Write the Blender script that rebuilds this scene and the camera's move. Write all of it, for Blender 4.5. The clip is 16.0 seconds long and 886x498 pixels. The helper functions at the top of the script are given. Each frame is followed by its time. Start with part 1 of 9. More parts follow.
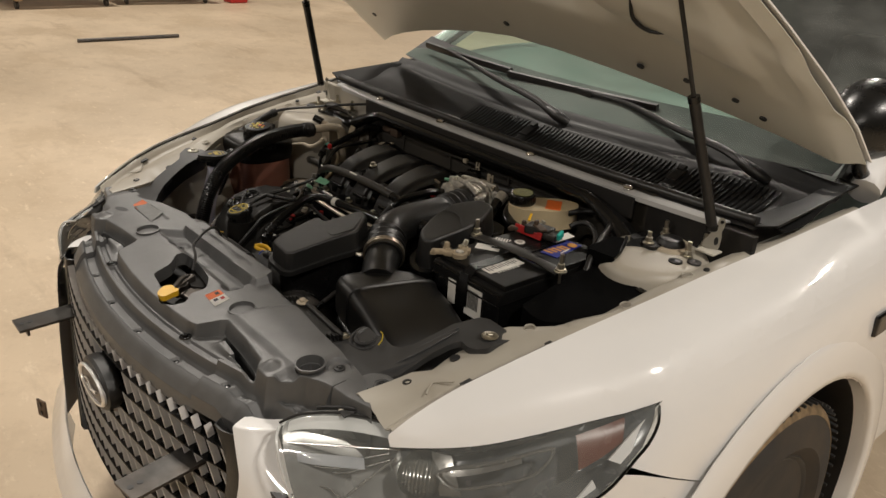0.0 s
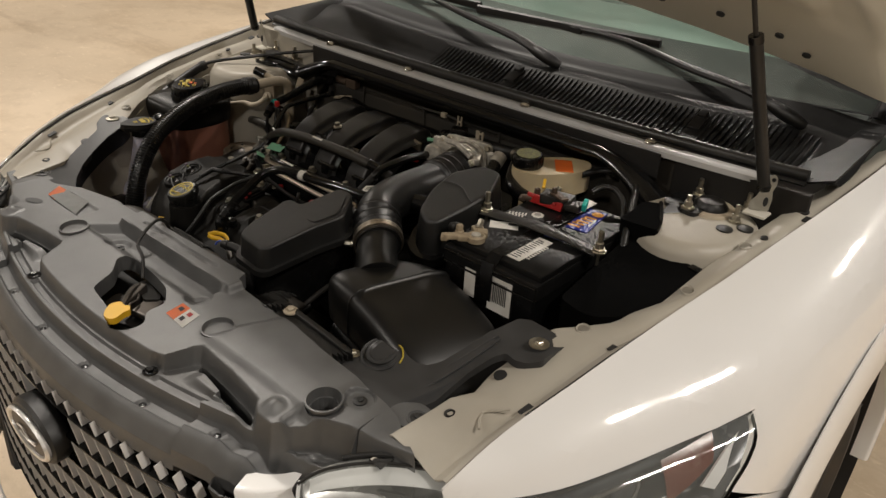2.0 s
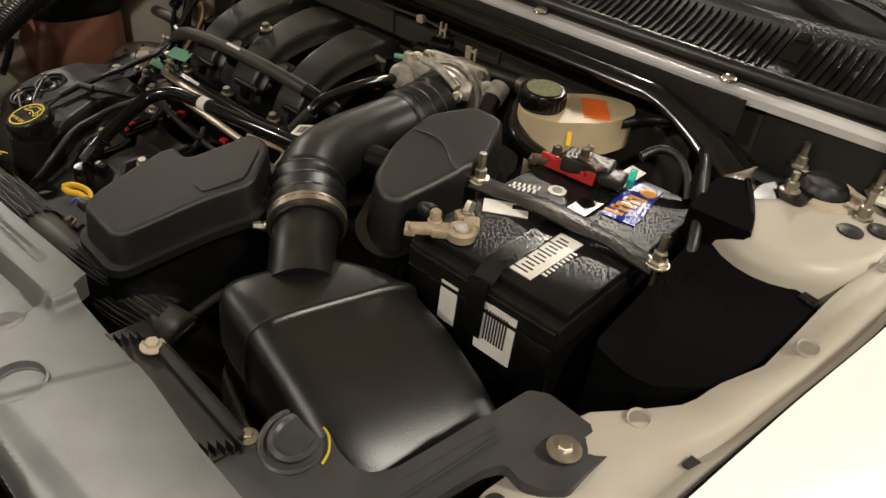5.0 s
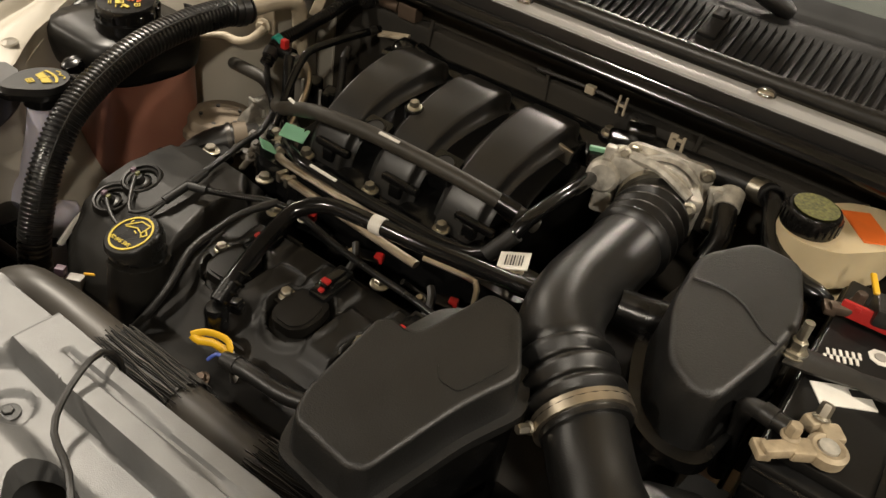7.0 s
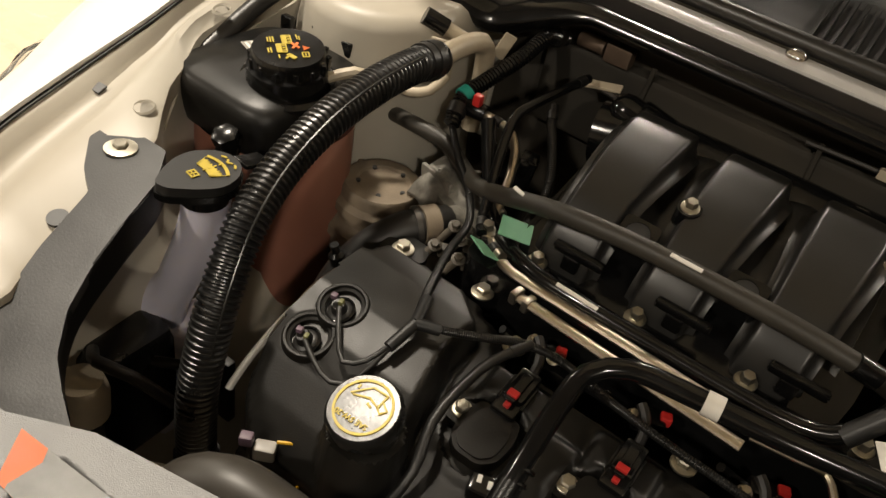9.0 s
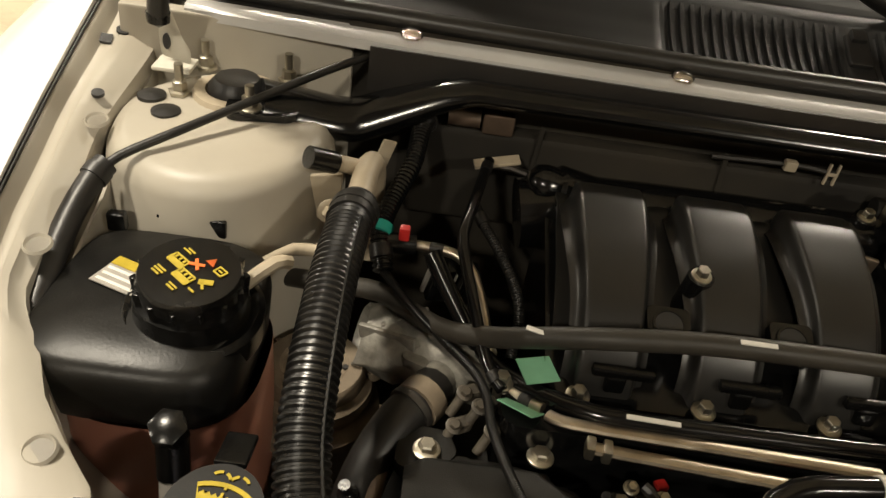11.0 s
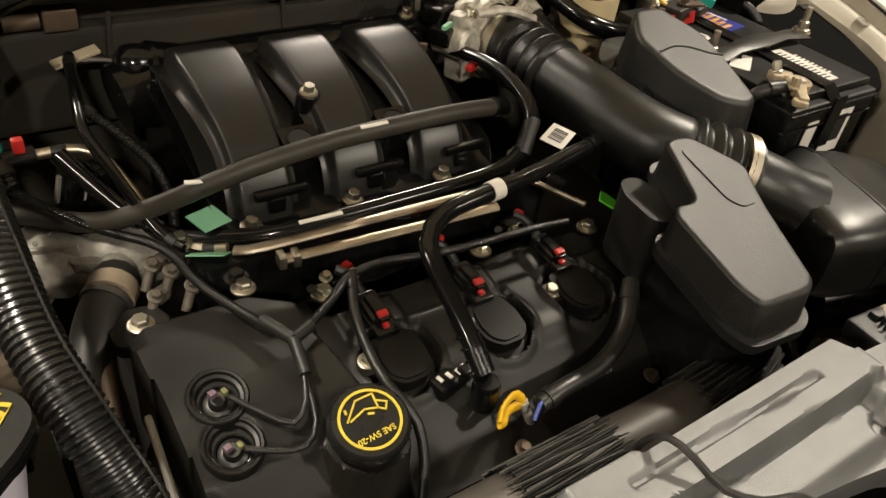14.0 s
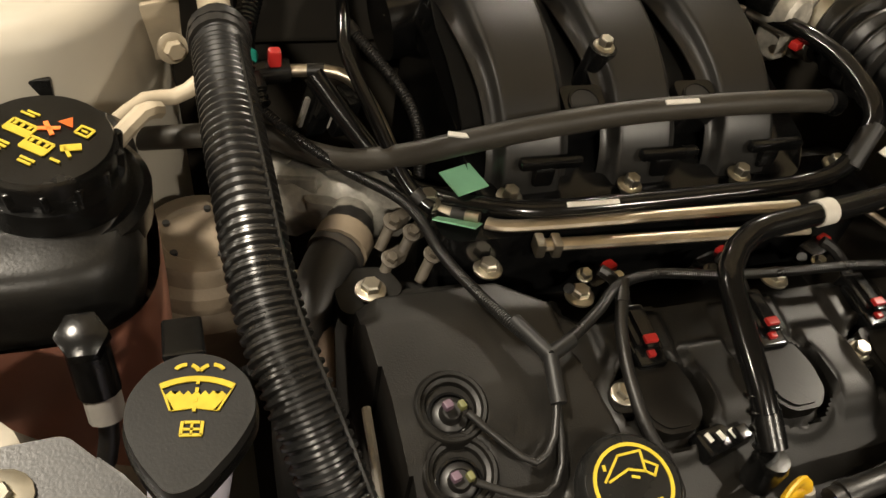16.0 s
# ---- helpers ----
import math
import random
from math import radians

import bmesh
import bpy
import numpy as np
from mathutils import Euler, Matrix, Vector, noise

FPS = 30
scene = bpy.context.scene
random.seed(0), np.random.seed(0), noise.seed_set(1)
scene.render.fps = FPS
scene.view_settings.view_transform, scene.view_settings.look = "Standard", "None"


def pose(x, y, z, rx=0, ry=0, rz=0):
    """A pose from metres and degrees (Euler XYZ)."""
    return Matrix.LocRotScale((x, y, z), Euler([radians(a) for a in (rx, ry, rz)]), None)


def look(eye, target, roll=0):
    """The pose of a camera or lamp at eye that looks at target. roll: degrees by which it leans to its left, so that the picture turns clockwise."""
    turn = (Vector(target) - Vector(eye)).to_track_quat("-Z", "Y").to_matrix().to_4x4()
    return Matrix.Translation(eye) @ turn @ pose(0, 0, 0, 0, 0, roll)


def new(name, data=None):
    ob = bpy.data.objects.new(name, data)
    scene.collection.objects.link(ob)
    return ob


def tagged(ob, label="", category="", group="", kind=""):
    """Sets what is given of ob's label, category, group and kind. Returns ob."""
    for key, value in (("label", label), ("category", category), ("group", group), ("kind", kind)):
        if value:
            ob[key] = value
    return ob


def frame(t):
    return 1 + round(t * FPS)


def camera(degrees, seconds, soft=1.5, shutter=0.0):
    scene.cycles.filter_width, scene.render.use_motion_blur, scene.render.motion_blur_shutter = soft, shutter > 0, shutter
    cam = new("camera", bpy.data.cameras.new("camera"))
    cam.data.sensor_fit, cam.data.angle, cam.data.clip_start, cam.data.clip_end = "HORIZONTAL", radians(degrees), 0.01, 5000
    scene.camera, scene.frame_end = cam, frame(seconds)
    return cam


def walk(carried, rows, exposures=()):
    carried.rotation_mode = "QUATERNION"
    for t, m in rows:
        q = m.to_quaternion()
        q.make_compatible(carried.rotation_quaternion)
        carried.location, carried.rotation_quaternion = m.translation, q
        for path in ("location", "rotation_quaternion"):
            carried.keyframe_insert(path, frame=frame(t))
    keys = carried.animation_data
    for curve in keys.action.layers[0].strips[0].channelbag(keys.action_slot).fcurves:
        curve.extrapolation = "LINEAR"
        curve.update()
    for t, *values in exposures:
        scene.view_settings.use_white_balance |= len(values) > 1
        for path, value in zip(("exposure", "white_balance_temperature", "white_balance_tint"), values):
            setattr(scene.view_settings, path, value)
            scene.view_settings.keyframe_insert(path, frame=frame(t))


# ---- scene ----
cam = camera(59.3, 16.0)
PATH = [
    (0, (1.413, -0.281, 1.616), (0.055, 0.948, 0.814), 4.1),
    (0.5, (1.251, -0.256, 1.605), (-0.037, 1.023, 0.765), 4.2),
    (1, (1.115, -0.242, 1.57), (-0.098, 1.064, 0.662), 3.8),
    (1.5, (1.085, -0.229, 1.566), (-0.077, 1.088, 0.609), 3.7),
    (2, (1.082, -0.22, 1.578), (-0.049, 1.132, 0.632), 3.7),
    (2.5, (1.059, -0.214, 1.571), (-0.062, 1.153, 0.636), 4.2),
    (3, (1.047, -0.219, 1.561), (-0.062, 1.138, 0.599), 4.6),
    (3.5, (1.012, -0.157, 1.547), (-0.075, 1.187, 0.542), 4.6),
    (3.7, (0.981, -0.112, 1.539), (-0.09, 1.229, 0.513), 5.1),
    (5.8, (0.597, 0.217, 1.4), (-0.274, 1.54, 0.179), 10.9),
    (6, (0.542, 0.207, 1.413), (-0.293, 1.55, 0.189), 11.3),
    (6.5, (0.419, 0.174, 1.419), (-0.403, 1.538, 0.209), 10.6),
    (7, (0.335, 0.17, 1.423), (-0.493, 1.549, 0.234), 10.3),
    (7.5, (0.221, 0.201, 1.411), (-0.579, 1.593, 0.219), 10.7),
    (8, (0.108, 0.229, 1.4), (-0.675, 1.6, 0.173), 11.1),
    (8.5, (0.013, 0.236, 1.387), (-0.757, 1.588, 0.13), 11.9),
    (8.7, (-0.023, 0.225, 1.381), (-0.777, 1.576, 0.114), 12.5),
    (10.8, (-0.389, 0.28, 1.377), (-0.435, 1.921, 0.235), 9.1),
    (11, (-0.42, 0.326, 1.375), (-0.364, 1.952, 0.212), 9.0),
    (11.5, (-0.429, 0.375, 1.38), (-0.069, 1.959, 0.213), 8.9),
    (12, (-0.43, 0.356, 1.394), (0.268, 1.838, 0.247), 8.6),
    (12.5, (-0.43, 0.3, 1.418), (0.493, 1.671, 0.292), 8.4),
    (13, (-0.433, 0.272, 1.422), (0.588, 1.579, 0.306), 7.3),
    (13.5, (-0.462, 0.257, 1.388), (0.591, 1.501, 0.23), 8.1),
    (14, (-0.5, 0.233, 1.354), (0.511, 1.464, 0.144), 8.8),
    (14.5, (-0.536, 0.233, 1.341), (0.406, 1.469, 0.082), 9.0),
    (15, (-0.553, 0.262, 1.328), (0.294, 1.525, 0.03), 9.9),
    (15.5, (-0.544, 0.316, 1.302), (0.196, 1.607, -0.034), 10.8),
    (16, (-0.515, 0.378, 1.289), (0.099, 1.7, -0.08), 11.3),
]
EXPOSURES = [(0, -0.02, 6150, 8), (3.7, 0.14, 6100, 8), (5.8, 1.14, 6450, 6), (8.7, 0.90, 6600, 6), (10.8, 0.80, 6700, 4), (11.4, 0.90, 6500, 2), (12.0, 1.10, 6350, 1), (13.5, 1.22, 6550, 4), (16, 1.30, 6700, 5)]
walk(cam, [(t, look(eye, target, roll)) for t, eye, target, roll in PATH], EXPOSURES)

# ---- world and lamps ----
world = bpy.data.worlds.new("hall_dusk")
scene.world = world
world.use_nodes = True
world.node_tree.nodes["Background"].inputs[0].default_value = (0.9, 0.8, 0.65, 1)
world.node_tree.nodes["Background"].inputs[1].default_value = 0.01

HALL = (-16.0, 14.0, -12.0, 18.0, 6.0)  # x0, x1, y0, y1, height
LAMPS = [(x, y + (2.6 if x < -9 else 0.0)) for x in (-9.6, -2.5, 4.0) for y in (-5.2, 1.2, 7.6)]  # the far row is staggered
LAMP_POWER = 208.0
for lx, ly in LAMPS:
    lamp = bpy.data.lights.new("bay_lamp", "AREA")
    lamp.shape, lamp.size, lamp.size_y = "RECTANGLE", 0.45, 0.55
    lamp.energy, lamp.color = LAMP_POWER * (0.95 if ly < -4 else 1.0), (1.0, 0.88, 0.755)
    ob = new("bay_lamp", lamp)
    ob.location = (lx, ly, HALL[4] - 0.62)

# ---- materials ----
MATS = {}


def mat(name, color, rough=0.5, metal=0.0, vary=0.12, scale=30.0, bump=0.0, bump_scale=400.0, coat=0.0, dust=0.0,
        dust_color=(0.35, 0.29, 0.21), trans=0.0, sss=0.0, rough_vary=0.1, spec=0.5):
    """A surface with colour and gloss varied at two scales, fine relief and a little dust."""
    m = bpy.data.materials.new(name)
    m.use_nodes = True
    nt = m.node_tree
    b = nt.nodes["Principled BSDF"]
    tc = nt.nodes.new("ShaderNodeTexCoord")
    big = nt.nodes.new("ShaderNodeTexNoise")
    big.inputs["Scale"].default_value, big.inputs["Detail"].default_value = scale, 6
    nt.links.new(tc.outputs["Object"], big.inputs["Vector"])
    fine = nt.nodes.new("ShaderNodeTexNoise")
    fine.inputs["Scale"].default_value, fine.inputs["Detail"].default_value = bump_scale, 3
    nt.links.new(tc.outputs["Object"], fine.inputs["Vector"])
    ramp = nt.nodes.new("ShaderNodeValToRGB")
    lo = [max(0.0, c * (1 - vary)) for c in color]
    hi = [min(1.0, c * (1 + vary)) for c in color]
    ramp.color_ramp.elements[0].position, ramp.color_ramp.elements[1].position = 0.3, 0.7
    ramp.color_ramp.elements[0].color, ramp.color_ramp.elements[1].color = (*lo, 1), (*hi, 1)
    nt.links.new(big.outputs["Fac"], ramp.inputs["Fac"])
    out = ramp.outputs["Color"]
    if dust > 0:
        dn = nt.nodes.new("ShaderNodeTexNoise")
        dn.inputs["Scale"].default_value, dn.inputs["Detail"].default_value = scale * 0.35, 8
        nt.links.new(tc.outputs["Object"], dn.inputs["Vector"])
        dr = nt.nodes.new("ShaderNodeMapRange")
        dr.inputs[1].default_value, dr.inputs[2].default_value = 0.42, 0.72
        dr.inputs[3].default_value, dr.inputs[4].default_value = 0.0, dust
        nt.links.new(dn.outputs["Fac"], dr.inputs[0])
        mix = nt.nodes.new("ShaderNodeMix")
        mix.data_type = "RGBA"
        mix.inputs[7].default_value = (*dust_color, 1)
        nt.links.new(dr.outputs[0], mix.inputs[0])
        nt.links.new(out, mix.inputs[6])
        out = mix.outputs[2]
    nt.links.new(out, b.inputs["Base Color"])
    rr = nt.nodes.new("ShaderNodeMapRange")
    rr.inputs[3].default_value, rr.inputs[4].default_value = max(0.02, rough - rough_vary), min(1.0, rough + rough_vary)
    nt.links.new(big.outputs["Fac"], rr.inputs[0])
    nt.links.new(rr.outputs[0], b.inputs["Roughness"])
    b.inputs["Metallic"].default_value = metal
    b.inputs["Coat Weight"].default_value = coat
    b.inputs["Coat Roughness"].default_value = 0.06
    b.inputs["Specular IOR Level"].default_value = spec
    b.inputs["Transmission Weight"].default_value = trans
    b.inputs["Subsurface Weight"].default_value = sss
    if sss:
        b.inputs["Subsurface Radius"].default_value = (0.01, 0.008, 0.005)
    if bump > 0:
        bp = nt.nodes.new("ShaderNodeBump")
        bp.inputs["Strength"].default_value, bp.inputs["Distance"].default_value = bump, 0.0006
        nt.links.new(fine.outputs["Fac"], bp.inputs["Height"])
        nt.links.new(bp.outputs["Normal"], b.inputs["Normal"])
    MATS[name] = m
    return m


WHITE = mat("white_paint", (0.82, 0.81, 0.79), 0.34, vary=0.015, scale=3, coat=0.9, rough_vary=0.04, spec=0.15)
CREAM = mat("primer_paint", (0.40, 0.372, 0.315), 0.46, vary=0.07, scale=9, dust=0.35, dust_color=(0.29, 0.235, 0.165))
HOODIN = mat("hood_inner_paint", (0.57, 0.565, 0.50), 0.36, vary=0.05, scale=6, dust=0.25, dust_color=(0.44, 0.40, 0.31))
COVER = mat("grained_grey_plastic", (0.074, 0.075, 0.075), 0.41, vary=0.22, scale=22, bump=0.55, bump_scale=1150, dust=0.15, dust_color=(0.12, 0.112, 0.10), spec=0.8, rough_vary=0.05)
GRAIN = mat("grained_black_plastic", (0.0060, 0.0060, 0.0057), 0.42, vary=0.2, scale=25, bump=0.85, bump_scale=720, dust=0.15, dust_color=(0.018, 0.016, 0.013), spec=0.62, rough_vary=0.05)
STRAPPL = mat("scuffed_dark_plastic", (0.014, 0.0135, 0.0125), 0.38, vary=0.3, scale=40, bump=0.3, dust=0.25, dust_color=(0.05, 0.042, 0.032))
SHROUD = mat("satin_shroud_plastic", (0.0070, 0.0067, 0.0061), 0.38, vary=0.25, scale=25, bump=0.25, dust=0.2, dust_color=(0.028, 0.024, 0.018), spec=0.28)
COILPL = mat("dull_coil_plastic", (0.0055, 0.0050, 0.0043), 0.42, vary=0.3, scale=40, bump=0.2, dust=0.2, dust_color=(0.018, 0.015, 0.011), spec=0.25)
BATLID = mat("worn_battery_lid", (0.0045, 0.0045, 0.0045), 0.40, vary=0.3, scale=30, bump=0.12, bump_scale=1100, dust=0.25, dust_color=(0.018, 0.016, 0.013), spec=0.28)
DUCT = mat("smooth_black_duct", (0.0045, 0.0045, 0.0043), 0.36, vary=0.2, scale=25, bump=0.35, bump_scale=650, dust=0.12, dust_color=(0.016, 0.014, 0.012), spec=0.6, rough_vary=0.05)
CAPPL = mat("worn_cap_plastic", (0.008, 0.008, 0.0075), 0.28, vary=0.2, scale=40, bump=0.2, dust=0.1, dust_color=(0.03, 0.026, 0.02), spec=0.42)
BLACK = mat("black_plastic", (0.003, 0.003, 0.003), 0.25, vary=0.2, scale=40, bump=0.2, dust=0.08, dust_color=(0.025, 0.021, 0.016))
LOOM = mat("ribbed_loom_plastic", (0.006, 0.006, 0.006), 0.30, vary=0.2, scale=40, dust=0.12, dust_color=(0.035, 0.03, 0.022), spec=0.6)
COWL = mat("weathered_cowl_plastic", (0.008, 0.008, 0.0078), 0.50, vary=0.3, scale=20, bump=0.15, bump_scale=700, dust=0.08, dust_color=(0.024, 0.021, 0.017), spec=0.42)
MATT = mat("matt_black_lid", (0.003, 0.003, 0.003), 0.9, vary=0.15, scale=15, spec=0.04)
VCOVER = mat("oiled_black_casting", (0.0058, 0.0054, 0.0046), 0.43, vary=0.35, scale=25, bump=0.3, bump_scale=850, dust=0.25, dust_color=(0.022, 0.018, 0.013), spec=0.32)
ARM = mat("satin_dark_plastic", (0.040, 0.040, 0.040), 0.36, vary=0.2, scale=22, bump=0.2, bump_scale=560, spec=0.35)
RUNNER = mat("satin_black_manifold", (0.0140, 0.0135, 0.0125), 0.36, vary=0.12, scale=30, bump=0.12, bump_scale=900, dust=0.06, dust_color=(0.04, 0.034, 0.026), rough_vary=0.04)
GLOSS = mat("glossy_black_plastic", (0.005, 0.005, 0.005), 0.16, vary=0.2, scale=40, rough_vary=0.05)
RUBBER = mat("black_rubber", (0.009, 0.0085, 0.008), 0.42, vary=0.25, scale=35, bump=0.25, dust=0.12, dust_color=(0.04, 0.034, 0.026))
DARK = mat("sooty_steel", (0.008, 0.007, 0.006), 0.6, vary=0.4, scale=12, dust=0.4, dust_color=(0.025, 0.018, 0.011))
FIRE = mat("firewall_mat", (0.016, 0.013, 0.0085), 0.8, vary=0.5, scale=10, dust=0.4, dust_color=(0.058, 0.043, 0.025))
VENT = mat("dull_rubber_hose", (0.030, 0.027, 0.022), 0.50, vary=0.2, scale=30, bump=0.2, dust=0.15, dust_color=(0.06, 0.05, 0.036), spec=0.4)
HOSEDUST = mat("dusty_rubber_hose", (0.034, 0.030, 0.025), 0.45, vary=0.2, scale=14, dust=0.25, dust_color=(0.075, 0.062, 0.046), spec=0.45)
THREAD = mat("frayed_grey_thread", (0.05, 0.046, 0.04), 0.5, vary=0.4, scale=60)
STEEL = mat("zinc_steel", (0.44, 0.41, 0.34), 0.38, metal=1.0, vary=0.15, scale=90)
BRIGHT = mat("bright_tube", (0.50, 0.44, 0.35), 0.38, metal=1.0, vary=0.1, scale=60)
CAST = mat("cast_aluminium", (0.50, 0.475, 0.42), 0.45, metal=0.4, vary=0.4, scale=70, bump=0.6, bump_scale=300, dust=0.3, dust_color=(0.24, 0.215, 0.175))
DULLCAST = mat("grimy_cast_aluminium", (0.21, 0.20, 0.175), 0.5, metal=0.3, vary=0.45, scale=70, bump=0.7, bump_scale=300, dust=0.4, dust_color=(0.10, 0.085, 0.065))
DUSTY = mat("dust_caked_metal", (0.150, 0.118, 0.082), 0.7, vary=0.25, scale=30, bump=0.5, bump_scale=300, dust=0.4, dust_color=(0.21, 0.165, 0.115))
GRIME = mat("oily_grime", (0.055, 0.047, 0.036), 0.5, vary=0.45, scale=60, bump=0.6, bump_scale=300, dust=0.3, dust_color=(0.11, 0.09, 0.065))
CORRODED = mat("corroded_lead", (0.33, 0.265, 0.175), 0.6, metal=0.25, vary=0.3, scale=90, bump=0.6, bump_scale=350, dust=0.4, dust_color=(0.42, 0.36, 0.26))
CHROME = mat("chrome", (0.82, 0.80, 0.77), 0.1, metal=1.0, vary=0.03, rough_vary=0.04)
RUST = mat("brown_steel", (0.10, 0.07, 0.05), 0.55, metal=0.5, vary=0.3, scale=40, bump=0.3)
STRAP = mat("worn_dark_steel", (0.065, 0.062, 0.058), 0.4, metal=0.7, vary=0.3, scale=30, dust=0.3, dust_color=(0.14, 0.10, 0.07))
LUG = mat("pale_painted_steel", (0.62, 0.59, 0.51), 0.4, vary=0.06, scale=30)
SILVER = mat("silver_grey_paint", (0.50, 0.50, 0.495), 0.33, metal=0.15, vary=0.08, scale=8, dust=0.2, dust_color=(0.24, 0.21, 0.17))
YELLOW = mat("yellow_plastic", (0.62, 0.36, 0.015), 0.4, vary=0.08)
YELINK = mat("yellow_print", (0.44, 0.33, 0.02), 0.5, vary=0.12, scale=120)
ORANGE = mat("orange_print", (0.80, 0.17, 0.03), 0.45, vary=0.08)
RED = mat("red_plastic", (0.42, 0.02, 0.018), 0.35, vary=0.1)
GREEN = mat("green_tape", (0.20, 0.44, 0.28), 0.45, vary=0.12)
LIME = mat("lime_tape", (0.15, 0.75, 0.05), 0.45, vary=0.1)
TEAL = mat("teal_plastic", (0.02, 0.36, 0.30), 0.4, vary=0.1)
BLUE = mat("blue_label", (0.016, 0.026, 0.22), 0.35, vary=0.1)
LABEL = mat("white_label", (0.72, 0.70, 0.65), 0.45, vary=0.06, scale=60, dust=0.25)
SERVICE = mat("silver_label", (0.20, 0.20, 0.19), 0.4, vary=0.15, scale=60)
GREYLAB = mat("grey_label", (0.33, 0.31, 0.28), 0.45, vary=0.15, scale=60)
AMBERINK = mat("amber_print", (0.62, 0.30, 0.06), 0.45, vary=0.1)
# black of print; also painted-in shade for holes, slots, grooves and gaps
INK_SHADE = mat("ink_and_shade_black", (0.02, 0.02, 0.02), 0.5)
AMBER = mat("amber_reflector", (0.13, 0.042, 0.026), 0.25, vary=0.1)
BONE = mat("aged_clear_plastic", (0.56, 0.46, 0.29), 0.38, vary=0.12, scale=14, sss=0.25)
LILAC = mat("washer_neck_plastic", (0.52, 0.50, 0.58), 0.42, vary=0.06, scale=12, sss=0.3)
COOL = mat("coolant_bottle", (0.30, 0.13, 0.09), 0.4, vary=0.15, scale=10, sss=0.15)
LIMEY = mat("olive_plug", (0.12, 0.12, 0.045), 0.5)
PINK = mat("pink_plug", (0.11, 0.07, 0.095), 0.5)
BEIGE = mat("beige_plastic", (0.40, 0.34, 0.25), 0.5, vary=0.1, scale=40)
TYRE = mat("dusty_tyre", (0.028, 0.026, 0.024), 0.75, vary=0.25, scale=20, bump=0.4, dust=0.3, dust_color=(0.12, 0.085, 0.05))
WHEELSTEEL = mat("dusty_wheel_steel", (0.022, 0.021, 0.020), 0.45, vary=0.25, scale=18, dust=0.3, dust_color=(0.07, 0.055, 0.038))
MUD = mat("muddy_tread", (0.22, 0.155, 0.085), 0.9, vary=0.4, scale=40, bump=0.7, bump_scale=200)
WOOD = mat("pallet_wood", (0.30, 0.20, 0.11), 0.75, vary=0.3, scale=9, bump=0.3)
DASH = mat("dash_vinyl", (0.17, 0.20, 0.18), 0.6, vary=0.12, scale=18, bump=0.4, dust=0.3, dust_color=(0.25, 0.26, 0.23))
WALLM = mat("hall_wall", (0.34, 0.31, 0.27), 0.8, vary=0.15, scale=1.2)
CEIL = mat("hall_ceiling", (0.07, 0.065, 0.06), 0.85, vary=0.2, scale=0.8)
FIN = mat("satin_grey_fin", (0.60, 0.58, 0.56), 0.3, vary=0.1, scale=30)
WIRE_BLUE = mat("blue_wire", (0.05, 0.08, 0.30), 0.4)


def glass(name, color, rough, alpha):
    m = bpy.data.materials.new(name)
    m.use_nodes = True
    nt = m.node_tree
    for n in list(nt.nodes):
        nt.nodes.remove(n)
    out = nt.nodes.new("ShaderNodeOutputMaterial")
    tr, gl, mix = (nt.nodes.new(k) for k in ("ShaderNodeBsdfTransparent", "ShaderNodeBsdfGlossy", "ShaderNodeMixShader"))
    df, mix2, fr = (nt.nodes.new(k) for k in ("ShaderNodeBsdfDiffuse", "ShaderNodeMixShader", "ShaderNodeFresnel"))
    no, mr, tc = (nt.nodes.new(k) for k in ("ShaderNodeTexNoise", "ShaderNodeMapRange", "ShaderNodeTexCoord"))
    tr.inputs[0].default_value = (*color, 1)
    gl.inputs["Roughness"].default_value = rough
    df.inputs[0].default_value = (0.55, 0.56, 0.52, 1)
    no.inputs["Scale"].default_value, no.inputs["Detail"].default_value = 7.0, 8
    mr.inputs[1].default_value, mr.inputs[2].default_value = 0.4, 0.8
    mr.inputs[3].default_value, mr.inputs[4].default_value = alpha * 0.4, alpha
    nt.links.new(tc.outputs["Object"], no.inputs["Vector"])
    nt.links.new(no.outputs["Fac"], mr.inputs[0])
    fr.inputs["IOR"].default_value = 1.5
    nt.links.new(fr.outputs[0], mix.inputs[0])
    nt.links.new(tr.outputs[0], mix.inputs[1])
    nt.links.new(gl.outputs[0], mix.inputs[2])
    nt.links.new(mr.outputs[0], mix2.inputs[0])
    nt.links.new(mix.outputs[0], mix2.inputs[1])
    nt.links.new(df.outputs[0], mix2.inputs[2])
    nt.links.new(mix2.outputs[0], out.inputs[0])
    MATS[name] = m
    return m


SCREEN = glass("windscreen_glass", (0.60, 0.80, 0.71), 0.03, 0.20)
LENS = glass("hazed_lens", (0.93, 0.94, 0.93), 0.04, 0.24)


